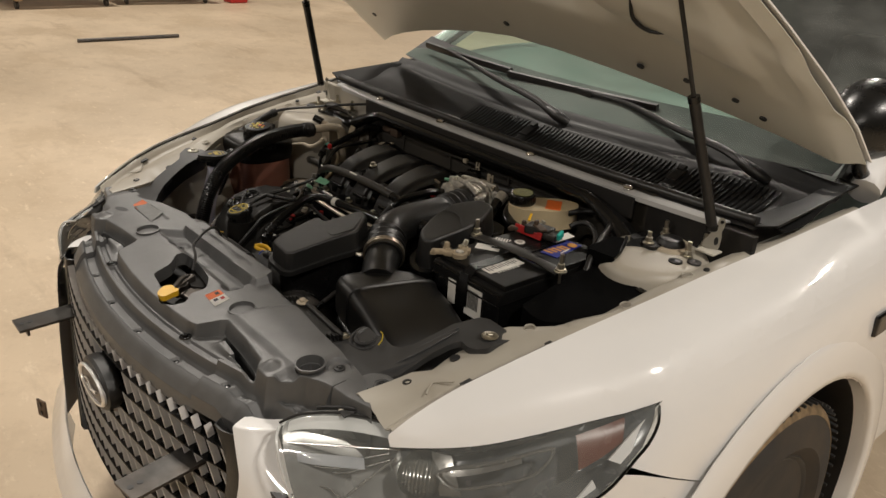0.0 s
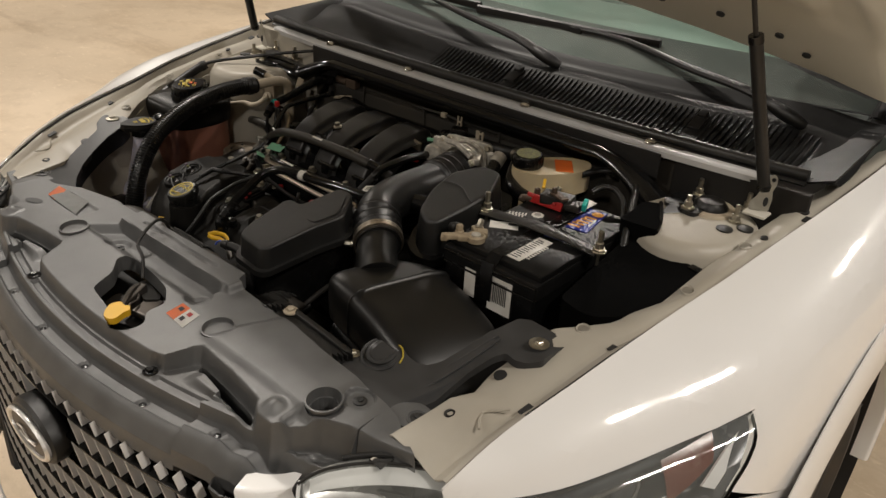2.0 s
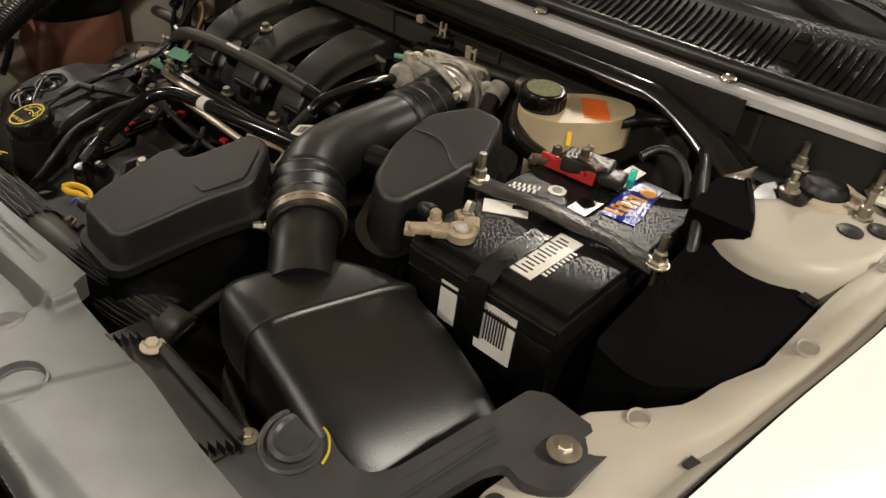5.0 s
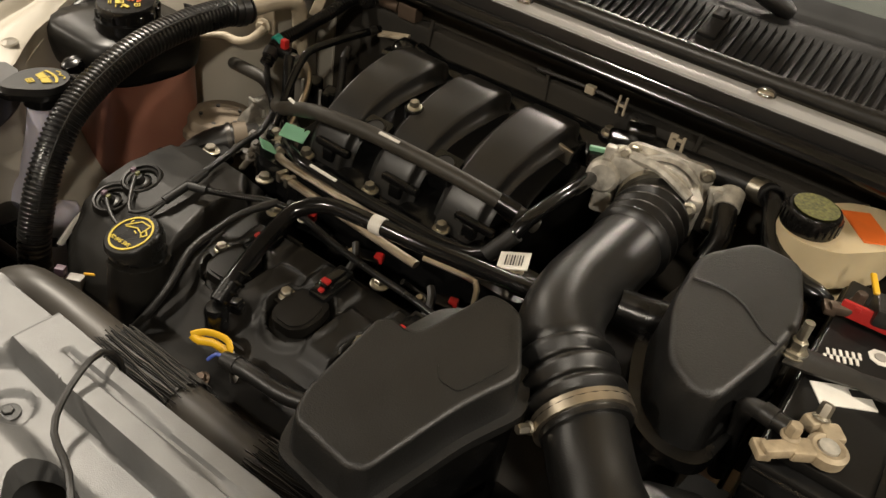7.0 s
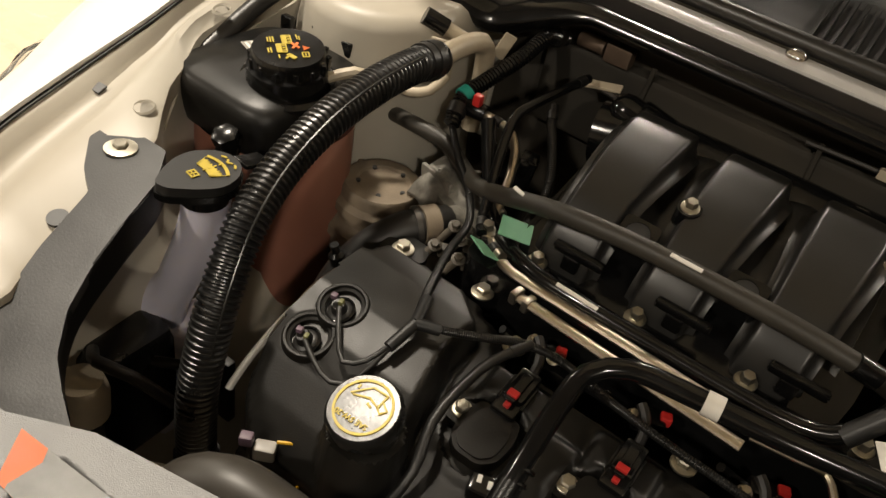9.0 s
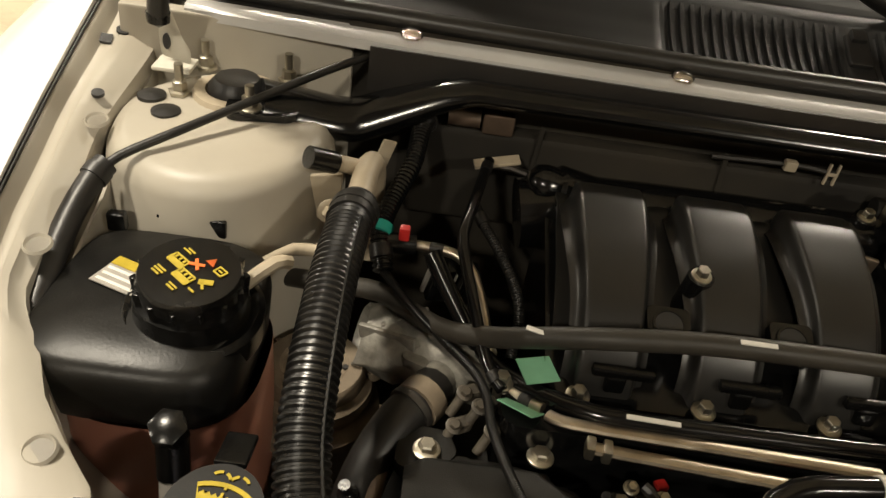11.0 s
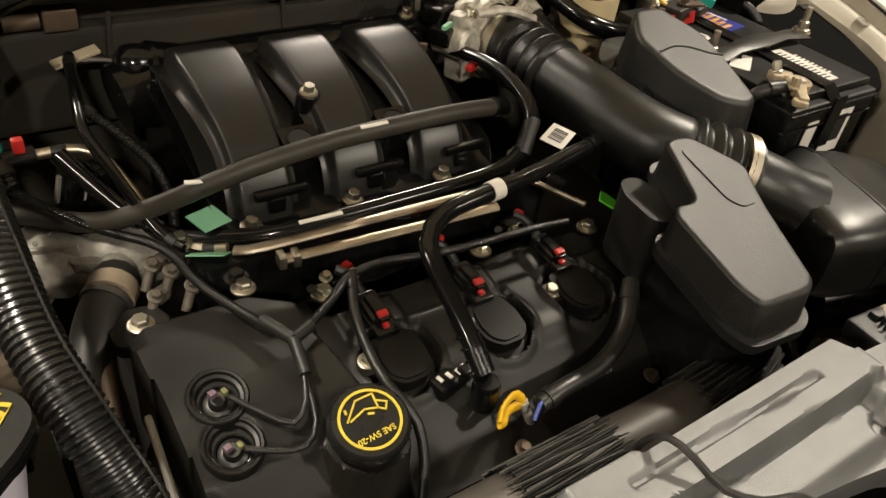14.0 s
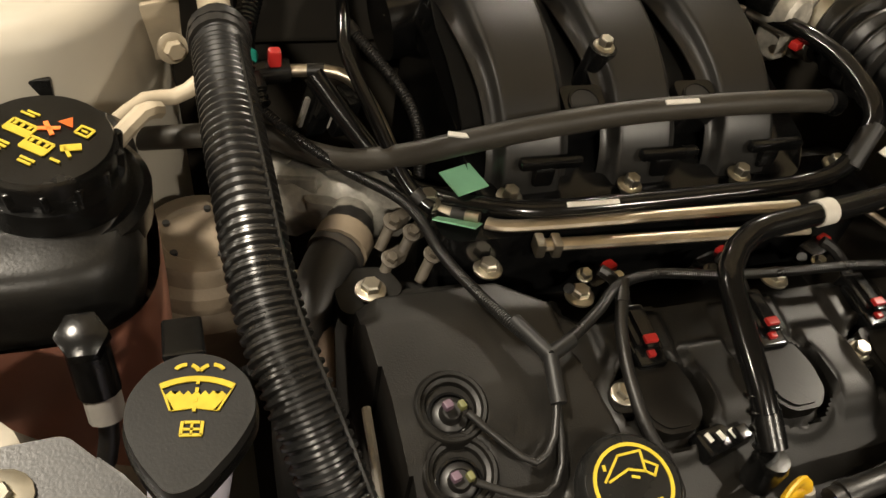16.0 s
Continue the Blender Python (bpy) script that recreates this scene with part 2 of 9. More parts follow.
def floor_material():
    m = mat("worn_concrete", (0.62, 0.50, 0.355), 0.42, vary=0.12, scale=0.9, dust=0.5, dust_color=(0.43, 0.335, 0.225), bump=0.25, bump_scale=60)
    nt = m.node_tree
    b = nt.nodes["Principled BSDF"]
    base = b.inputs["Base Color"].links[0].from_socket
    tc = nt.nodes.new("ShaderNodeTexCoord")
    # fine mottling and long dragged scuffs
    for scale, stretch, lo, hi, tone in ((5.0, (1, 1, 1), 0.50, 0.72, (0.40, 0.30, 0.20)), (1.1, (1, 1.3, 1), 0.52, 0.60, (0.47, 0.36, 0.235)), (14.0, (0.6, 1.4, 1), 0.58, 0.68, (0.80, 0.68, 0.51)), (55.0, (1, 1, 1), 0.60, 0.72, (0.33, 0.25, 0.17)), (2.2, (0.35, 1.6, 1), 0.56, 0.70, (0.34, 0.25, 0.16)), (26.0, (1, 1, 1), 0.55, 0.75, (0.70, 0.58, 0.43))):
        mp = nt.nodes.new("ShaderNodeMapping")
        mp.inputs["Scale"].default_value = stretch
        mp.inputs["Rotation"].default_value = (0, 0, 0.6)
        no = nt.nodes.new("ShaderNodeTexNoise")
        no.inputs["Scale"].default_value, no.inputs["Detail"].default_value, no.inputs["Roughness"].default_value = scale, 9, 0.68
        mr = nt.nodes.new("ShaderNodeMapRange")
        mr.inputs[1].default_value, mr.inputs[2].default_value, mr.inputs[4].default_value = lo, hi, 0.5
        mx = nt.nodes.new("ShaderNodeMix")
        mx.data_type = "RGBA"
        mx.inputs[7].default_value = (*tone, 1)
        nt.links.new(tc.outputs["Object"], mp.inputs[0])
        nt.links.new(mp.outputs[0], no.inputs["Vector"])
        nt.links.new(no.outputs["Fac"], mr.inputs[0])
        nt.links.new(mr.outputs[0], mx.inputs[0])
        nt.links.new(base, mx.inputs[6])
        base = mx.outputs[2]
    nt.links.new(base, b.inputs["Base Color"])
    return m


CONCRETE = floor_material()

# ---- mesh tools ----
WORLD_AT = {}


def thing(name, at, label, category, group="", kind=""):
    """An Empty at its base that holds a thing's parts; the parts are modelled in car coordinates."""
    ob = new(name)
    ob.empty_display_size = 0.02
    ob.location = at
    WORLD_AT[ob.name] = Vector(at)
    return tagged(ob, label, category, group, kind)


def finish(bm, name, material, sharp=38.0):
    me = bpy.data.meshes.new(name)
    bmesh.ops.recalc_face_normals(bm, faces=bm.faces[:])
    bm.to_mesh(me)
    bm.free()
    me.polygons.foreach_set("use_smooth", [True] * len(me.polygons))
    me.set_sharp_from_angle(angle=radians(sharp))
    me.materials.append(material)
    return me


def part(name, bm, material, parent, label="", sharp=38.0):
    ob = new(name, finish(bm, name, material, sharp))
    ob.parent = parent
    if parent.name in WORLD_AT:
        ob.matrix_parent_inverse = Matrix.Translation(-WORLD_AT[parent.name])
    crisp(ob)
    return tagged(ob, label)


def crisp(ob):
    """Keeps large faces flat beside their rounded edges."""
    if len(ob.data.polygons) > 20:
        w = ob.modifiers.new("crisp", "WEIGHTED_NORMAL")
        w.keep_sharp = True


def part_mesh(name, me, m, parent, label=""):
    """A part that shares a mesh, set at the pose m."""
    ob = new(name, me)
    ob.parent = parent
    if parent.name in WORLD_AT:
        ob.matrix_parent_inverse = Matrix.Translation(-WORLD_AT[parent.name])
    ob.matrix_basis = m
    return tagged(ob, label)


def solo(name, bm, material, label, category, group="", kind="", sharp=38.0):
    ob = new(name, finish(bm, name, material, sharp))
    crisp(ob)
    return tagged(ob, label, category, group, kind)


def merge(*bms):
    out = bmesh.new()
    for b in bms:
        me = bpy.data.meshes.new("tmp")
        b.to_mesh(me)
        b.free()
        out.from_mesh(me)
        bpy.data.meshes.remove(me)
    return out


def spline(pts, step=0.012):
    """Points along a smooth curve through pts, about step apart."""
    p = [Vector(q) for q in pts]
    if len(p) < 3:
        n = max(2, int((p[1] - p[0]).length / step))
        return [p[0].lerp(p[1], i / n) for i in range(n + 1)]
    q = [p[0] * 2 - p[1]] + p + [p[-1] * 2 - p[-2]]
    out = []
    for i in range(1, len(q) - 2):
        a, b, c, d = q[i - 1:i + 3]
        n = max(2, int((c - b).length / step))
        for k in range(n):
            t = k / n
            out.append(0.5 * ((2 * b) + (c - a) * t + (2 * a - 5 * b + 4 * c - d) * t * t + (3 * b - a - 3 * c + d) * t ** 3))
    return out + [p[-1]]


def tube(pts, r, n=12, step=0.012, smooth=True, radii=None, flat=(1.0, 1.0), caps=True):
    """A round bar or hose along pts. radii: a function of 0..1 along it. flat: its width and height."""
    line = spline(pts, step) if smooth else [Vector(p) for p in pts]
    bm = bmesh.new()
    rings, side = [], None
    for i, p in enumerate(line):
        d = (line[min(i + 1, len(line) - 1)] - line[max(i - 1, 0)]).normalized()
        if side is None:
            side = d.cross(Vector((0, 0, 1)))
            side = side if side.length > 0.05 else d.cross(Vector((1, 0, 0)))
        side = (side - d * side.dot(d)).normalized()
        up = side.cross(d)
        rad = r if radii is None else radii(i / (len(line) - 1), i)
        rings.append([bm.verts.new(p + (side * math.cos(a) * flat[0] + up * math.sin(a) * flat[1]) * rad)
                      for a in (2 * math.pi * k / n for k in range(n))])
    for a, b in zip(rings, rings[1:]):
        for k in range(n):
            bm.faces.new((a[k], a[(k + 1) % n], b[(k + 1) % n], b[k]))
    if caps:
        bm.faces.new(rings[0][::-1])
        bm.faces.new(rings[-1])
    return bm


def ribbed(pts, r, pitch=0.0058, depth=0.0024, n=20):
    """A corrugated hose: rings of two radii."""
    step = pitch / 4
    return tube(pts, r, n, step, radii=lambda t, i: r - (depth if i % 4 in (2, 3) else 0.0))


def lathe(profile, at=(0, 0, 0), turn=None, n=28, loop=False):
    """Turns a profile of (radius, height) round z, then poses it."""
    bm = bmesh.new()
    rings = []
    profile = list(profile) + [profile[0]] if loop else profile
    for r, z in profile:
        if r < 1e-5:
            rings.append([bm.verts.new((0, 0, z))])
        else:
            rings.append([bm.verts.new((r * math.cos(2 * math.pi * k / n), r * math.sin(2 * math.pi * k / n), z)) for k in range(n)])
    for a, b in zip(rings, rings[1:]):
        for k in range(n):
            q = [a[k % len(a)], a[(k + 1) % n % len(a)], b[(k + 1) % n % len(b)], b[k % len(b)]]
            q = list(dict.fromkeys(q))
            if len(q) > 2:
                bm.faces.new(q)
    for ring in (rings[0], rings[-1]):
        if len(ring) > 2 and not loop:
            bm.faces.new(ring)
    m = Matrix.Translation(at) @ (turn.to_4x4() if turn is not None else Matrix())
    bm.transform(m)
    return bm


def aim(direction):
    """The turn that takes z to a direction."""
    return Vector(direction).to_track_quat("Z", "Y").to_matrix()


def bevelled(bm, width, seg=2, angle=30):
    edges = [e for e in bm.edges if len(e.link_faces) == 2 and e.calc_face_angle(0) > radians(angle)]
    if width > 0 and edges:
        bmesh.ops.bevel(bm, geom=edges, offset=width, segments=seg, profile=0.5, affect="EDGES", clamp_overlap=True)
    return bm


def rbox(c, size, bevel=0.003, turn=(0, 0, 0), seg=2):
    bm = bmesh.new()
    bmesh.ops.create_cube(bm, size=1.0)
    bm.transform(Matrix.Diagonal((*size, 1)))
    bevelled(bm, bevel, seg)
    bm.transform(pose(*c, *turn))
    return bm


def prism(outline, z0, z1, bevel=0.004, seg=3, taper=0.0, top=None):
    """A slab over an outline in plan. z1 may be a function of x, y. taper draws the top in."""
    bm = bmesh.new()
    cx, cy = sum(p[0] for p in outline) / len(outline), sum(p[1] for p in outline) / len(outline)
    lo = [bm.verts.new((x, y, z0(x, y) if callable(z0) else z0)) for x, y in outline]
    hi = []
    for x, y in outline:
        x2, y2 = cx + (x - cx) * (1 - taper), cy + (y - cy) * (1 - taper)
        hi.append(bm.verts.new((x2, y2, z1(x2, y2) if callable(z1) else z1)))
    n = len(outline)
    for k in range(n):
        bm.faces.new((lo[k], lo[(k + 1) % n], hi[(k + 1) % n], hi[k]))
    bm.faces.new(lo[::-1])
    bm.faces.new(hi)
    return bevelled(bm, bevel, seg)


def rounded(outline, r, n=4):
    """The outline with its corners rounded."""
    out, m = [], len(outline)
    for i in range(m):
        a, b, c = (Vector(outline[(i + k - 1) % m]) for k in range(3))
        rr = min(r, (a - b).length * 0.45, (c - b).length * 0.45)
        p, q = b + (a - b).normalized() * rr, b + (c - b).normalized() * rr
        for k in range(n + 1):
            t = k / n
            out.append(tuple(p * (1 - t) ** 2 + b * 2 * t * (1 - t) + q * t * t))
    return out


def sheet(rows, thick=0.0, closed=False):
    """A surface through rows of points; thick: its depth along the normals."""
    bm = bmesh.new()
    vs = [[bm.verts.new(p) for p in row] for row in rows]
    for a, b in zip(vs, vs[1:]):
        for k in range(len(a) - 1):
            bm.faces.new((a[k], a[k + 1], b[k + 1], b[k]))
        if closed:
            bm.faces.new((a[-1], a[0], b[0], b[-1]))
    if thick:
        bmesh.ops.recalc_face_normals(bm, faces=bm.faces[:])
        bmesh.ops.solidify(bm, geom=bm.faces[:], thickness=thick)
    return bm


def bolt(at, direction=(0, 0, 1), r=0.0075, flange=1.55, tall=1.0):
    r *= 0.8
    t = aim(direction)
    a = lathe([(0, 0), (r * flange, 0), (r * flange, r * 0.25), (r * 1.05, r * 0.5)], at, t, 16)
    b = lathe([(r, r * 0.3), (r, r * 1.2 * tall), (r * 0.82, r * 1.4 * tall), (0, r * 1.4 * tall)], at, t, 6)
    return merge(a, b)


def stud(at, r=0.005, tall=0.03):
    nut = lathe([(r * 2.6, 0), (r * 2.6, r * 0.8), (r * 1.7, r), (r * 1.7, r * 3), (r * 1.1, r * 3.4)], at, None, 6)
    rod = lathe([(r, 0), (r, tall), (0, tall)], at, None, 10)
    return merge(nut, rod)


def fan(at, r, direction=(0, 0, 1), n=20, tall=0.0012):
    return lathe([(0, 0), (r, 0), (r, tall), (0, tall)], at, aim(direction), n)


def inside(poly, x, y):
    hit = False
    for (x1, y1), (x2, y2) in zip(poly, poly[1:] + poly[:1]):
        if (y1 > y) != (y2 > y) and x < (x2 - x1) * (y - y1) / (y2 - y1) + x1:
            hit = not hit
    return hit


def smooth(a, b, v):
    t = min(1.0, max(0.0, (v - a) / (b - a)))
    return t * t * (3 - 2 * t)


def interp(v, xs, ys):
    return float(np.interp(v, xs, ys))

# ---- the hall ----
X0, X1, Y0, Y1, TOP = HALL
bm = bmesh.new()
bmesh.ops.create_grid(bm, x_segments=30, y_segments=30, size=20)
bm.transform(Matrix.Translation((-1, 3, 0)))
solo("floor", bm, CONCRETE, "worn tan concrete hall floor with scuffs", "floor", kind="structure")
for name, c, size in (("wall_west", (X0, 3, TOP / 2), (0.2, 30, TOP)), ("wall_east", (X1, 3, TOP / 2), (0.2, 30, TOP)),
                      ("wall_north", (-1, Y1, TOP / 2), (30, 0.2, TOP)), ("wall_south", (-1, Y0, TOP / 2), (30, 0.2, TOP))):
    solo(name, rbox(c, size, 0), WALLM, "plain painted hall wall", "wall", kind="structure")
solo("ceiling", rbox((-1, 3, TOP + 0.1), (30.4, 30.4, 0.2), 0), CEIL, "plain dark hall ceiling", "ceiling", kind="structure")
for lx, ly in LAMPS:
    f = thing("ceiling_lamp", (lx, ly, TOP), "white metal high bay lamp hanging from the ceiling", "lamp", "hall lamps")
    part("housing", rbox((lx, ly, TOP - 0.52), (0.65, 0.75, 0.14), 0.01), WALLM, f)
    part("stem", tube([(lx, ly, TOP - 0.46), (lx, ly, TOP)], 0.02, 8), STEEL, f)


def pallet(x, y, turn, load):
    """A low dolly on castors with a wooden deck."""
    p = thing("pallet_dolly", (x, y, 0), "low wooden pallet dolly on castors, standing on concrete", "dolly", "dollies along the wall")
    m = pose(x, y, 0, 0, 0, turn)

    def put(name, b, material):
        b.transform(m)
        part(name, b, material, p)
    for k in range(5):
        put("deck_board", rbox((-0.52 + 0.26 * k, 0, 0.19), (0.22, 1.5, 0.03), 0.004), WOOD)
    for k in (-0.6, 0.6):
        put("bearer", rbox((0, k, 0.145), (1.25, 0.09, 0.06), 0.004), WOOD)
        for j in (-0.5, 0.5):
            put("castor", merge(lathe([(0, -0.02), (0.05, -0.02), (0.05, 0.02), (0, 0.02)], (j, k, 0.05), aim((0, 1, 0)), 16),
                                rbox((j, k, 0.105), (0.06, 0.06, 0.02), 0.003)), STRAP)
    if load:
        c = thing("crate", (x, y, 0.205), "brown wooden crate standing on a pallet dolly", "crate")
        bb = rbox((0, 0, 0.455), (1.1, 1.3, 0.5), 0.01)
        bb.transform(m)
        part("box_body", bb, WOOD, c)


pallet(-11.0, 3.05, 4, False)
pallet(-11.15, 4.65, -3, False)
bucket = thing("bucket", (-10.65, 5.75, 0), "small red plastic container standing on concrete", "container")
part("body", rbox((-10.65, 5.75, 0.14), (0.30, 0.30, 0.28), 0.03), RED, bucket)
part("lid", rbox((-10.65, 5.75, 0.30), (0.32, 0.32, 0.05), 0.015), RED, bucket)
solo("steel_bar", tube([(-7.745, 2.41, 0.02), (-7.755, 3.555, 0.02)], 0.022, 8), STRAP, "dark steel bar lying on the concrete floor", "bar")

# ---- the car's outer shape ----
car = thing("sedan", (0, 1.5, 0), "white police-style sedan with its bonnet raised, parked on concrete", "car")

FY = [0.325, 0.345, 0.37, 0.41, 0.44, 0.52, 0.61, 0.71, 0.83, 0.95, 1.08, 1.22, 1.5, 1.8, 2.2]
FEDGE_X = [0.648, 0.653, 0.658, 0.667, 0.676, 0.697, 0.713, 0.731, 0.757, 0.775, 0.794, 0.8125, 0.835, 0.845, 0.85]
FEDGE_Z = [0.874, 0.886, 0.898, 0.916, 0.929, 0.953, 0.971, 0.988, 1.012, 1.031, 1.048, 1.0665, 1.09, 1.10, 1.105]
SHO_X = [0.652, 0.675, 0.698, 0.732, 0.753, 0.793, 0.833, 0.872, 0.890, 0.903, 0.912, 0.918, 0.925, 0.93, 0.93]
SHO_Z = [0.858, 0.862, 0.866, 0.872, 0.877, 0.889, 0.902, 0.920, 0.930, 0.940, 0.950, 0.957, 0.965, 0.97, 0.97]
SIDE_X = [0.74, 0.76, 0.78, 0.81, 0.83, 0.87, 0.905, 0.925, 0.940, 0.948, 0.952, 0.954, 0.952, 0.95, 0.95]


def fender_section(y, v):
    """A point of the left wing: v runs from the bonnet gap over the shoulder down the side."""
    e = Vector((interp(y, FY, FEDGE_X), y, interp(y, FY, FEDGE_Z)))
    crown = smooth(0.60, 0.85, y)
    s = Vector((interp(y, FY, SHO_X) + 0.010 * crown, y, interp(y, FY, SHO_Z) + 0.020 * crown))
    b = Vector((interp(y, FY, SIDE_X), y, s.z - 0.15 - 0.020 * crown))
    d = Vector((b.x - 0.015, y, 0.40))
    m1 = e.lerp(s, 0.5) + Vector((0, 0, (0.10 + 0.05 * crown) * (s - e).length))
    ctrl = [e, m1, s, b, d]
    return ctrl, v


def fender_rows(step=0.015):
    rows = []
    y = 0.326
    while y < 2.16:
        ctrl, _ = fender_section(y, 0)
        line = spline(ctrl, 0.02)
        # the same count of points in each row
        acc = [0.0]
        for a, b in zip(line, line[1:]):
            acc.append(acc[-1] + (b - a).length)
        row = []
        for k in range(45):
            d = acc[-1] * k / 44
            row.append(Vector([interp(d, acc, [p[c] for p in line]) for c in range(3)]))
        rows.append(row)
        y += step
    # smooth along the length
    for _ in range(3):
        rows = [rows[0]] + [[a * 0.25 + b * 0.5 + c * 0.25 for a, b, c in zip(p, q, r)] for p, q, r in zip(rows, rows[1:], rows[2:])] + [rows[-1]]
    return rows


ARCH = (1.115, 0.37, 0.447)  # wheel centre y, z and the arch's radius
HL_TOP = [(0.30, 0.853), (0.335, 0.857), (0.395, 0.865), (0.466, 0.876), (0.551, 0.889), (0.64, 0.902), (0.700, 0.916)]
HL_SIDE = HL_TOP + [(0.655, 0.885), (0.592, 0.843), (0.54, 0.80), (0.20, 0.60), (0.20, 0.84)]


def clip(bm, planes, gone):
    """Cuts a mesh along planes, then takes away the faces whose middle is gone()."""
    for co, no in planes:
        bmesh.ops.bisect_plane(bm, geom=bm.verts[:] + bm.edges[:] + bm.faces[:], dist=1e-5, plane_co=co, plane_no=no)
    bmesh.ops.delete(bm, geom=[f for f in bm.faces if gone(f.calc_center_median())], context="FACES")
    return bm


def line_plane(a, b):
    """The plane through two points in y, z that runs across the car."""
    d = Vector((0, b[0] - a[0], b[1] - a[1]))
    return Vector((0, a[0], a[1])), Vector((0, -d.z, d.y)).normalized()


def fender(side):
    rows = fender_rows()
    bm = sheet(rows)
    edge = HL_SIDE[:10]
    planes = [line_plane(a, b) for a, b in zip(edge, edge[1:])]
    seam = [(0.592, 0.843), (0.99, 0.66)]
    planes.append(line_plane(*seam))
    yc, zc, r = ARCH
    ring = [(yc + r * math.cos(a), zc + r * math.sin(a)) for a in (math.pi * k / 22 for k in range(-2, 25))]
    planes += [line_plane(a, b) for a, b in zip(ring, ring[1:])]

    def gone(c):
        if math.hypot(c.y - yc, c.z - zc) < r * 0.997 or c.z < 0.43:
            return True
        if inside([(y, z) for y, z in HL_SIDE], c.y, c.z):
            return True
        return 0.56 < c.y < 0.99 and c.z < 0.66 + (0.99 - c.y) * (0.843 - 0.66) / (0.99 - 0.592)
    clip(bm, planes, gone)
    bmesh.ops.solidify(bm, geom=bm.faces[:], thickness=-0.004)
    if side < 0:
        bm.transform(Matrix.Diagonal((-1, 1, 1, 1)))
        bmesh.ops.reverse_faces(bm, faces=bm.faces[:])
    return bm


def mirror(bm):
    bm.transform(Matrix.Diagonal((-1, 1, 1, 1)))
    bmesh.ops.reverse_faces(bm, faces=bm.faces[:])
    return bm


for side in (1, -1):
    part("fender", fender(side), WHITE, car, "glossy white front wing panel", 50)

# raised inner flange between wing and engine bay, in bare primer colour
FL_Y = [0.335, 0.40, 0.44, 0.47, 0.51, 0.54, 0.58, 0.615, 0.65, 0.685, 0.72, 0.77, 0.82, 0.89, 0.95, 1.05, 1.2, 1.4]
FL_X = [0.548, 0.556, 0.560, 0.578, 0.576, 0.585, 0.590, 0.598, 0.632, 0.662, 0.670, 0.692, 0.697, 0.703, 0.712, 0.724, 0.745, 0.78]
FL_Z = [0.892, 0.896, 0.900, 0.903, 0.914, 0.926, 0.940, 0.950, 0.955, 0.960, 0.965, 0.972, 0.981, 0.992, 1.002, 1.016, 1.034, 1.06]


def flange(side):
    rows = []
    y = 0.335
    while y < 1.5:
        a = Vector((interp(y, FL_Y, FL_X), y, interp(y, FL_Y, FL_Z)))
        if side < 0:
            a.x += 0.020 * smooth(0.68, 0.76, y) * smooth(1.15, 0.95, y)
        b = Vector((interp(y, FY, FEDGE_X) - 0.003, y, interp(y, FY, FEDGE_Z) - 0.004))
        w = b - a
        row = [a + Vector((0, 0, -0.16)), a + Vector((-0.002, 0, -0.02)), a + Vector((0, 0, -0.003)), a + Vector((0.006, 0, 0))]
        for t, dz in ((0.35, 0.0), (0.55, -0.004), (0.62, -0.008), (0.72, -0.011), (0.8, -0.012), (0.86, -0.008), (0.93, -0.001), (1.0, 0.0)):
            row.append(a + w * t + Vector((0, 0, dz * min(1.0, w.length / 0.06))))
        rows.append(row)
        y += 0.015
    bm = sheet(rows, 0.0025)
    return bm if side > 0 else mirror(bm)


def flange_dip(y, t):
    """How far the pressed groove lies under the straight line across the flange."""
    w = (interp(y, FY, FEDGE_X) - interp(y, FL_Y, FL_X))
    return min(1.0, w / 0.06) * interp(t, [0.35, 0.55, 0.62, 0.72, 0.8, 0.86, 0.93, 1.0], [0.0, -0.004, -0.008, -0.011, -0.012, -0.008, -0.001, 0.0])


def flange_spot(y, t):
    a = Vector((interp(y, FL_Y, FL_X), y, interp(y, FL_Y, FL_Z)))
    b = Vector((interp(y, FY, FEDGE_X), y, interp(y, FY, FEDGE_Z)))
    return a.lerp(b, t)


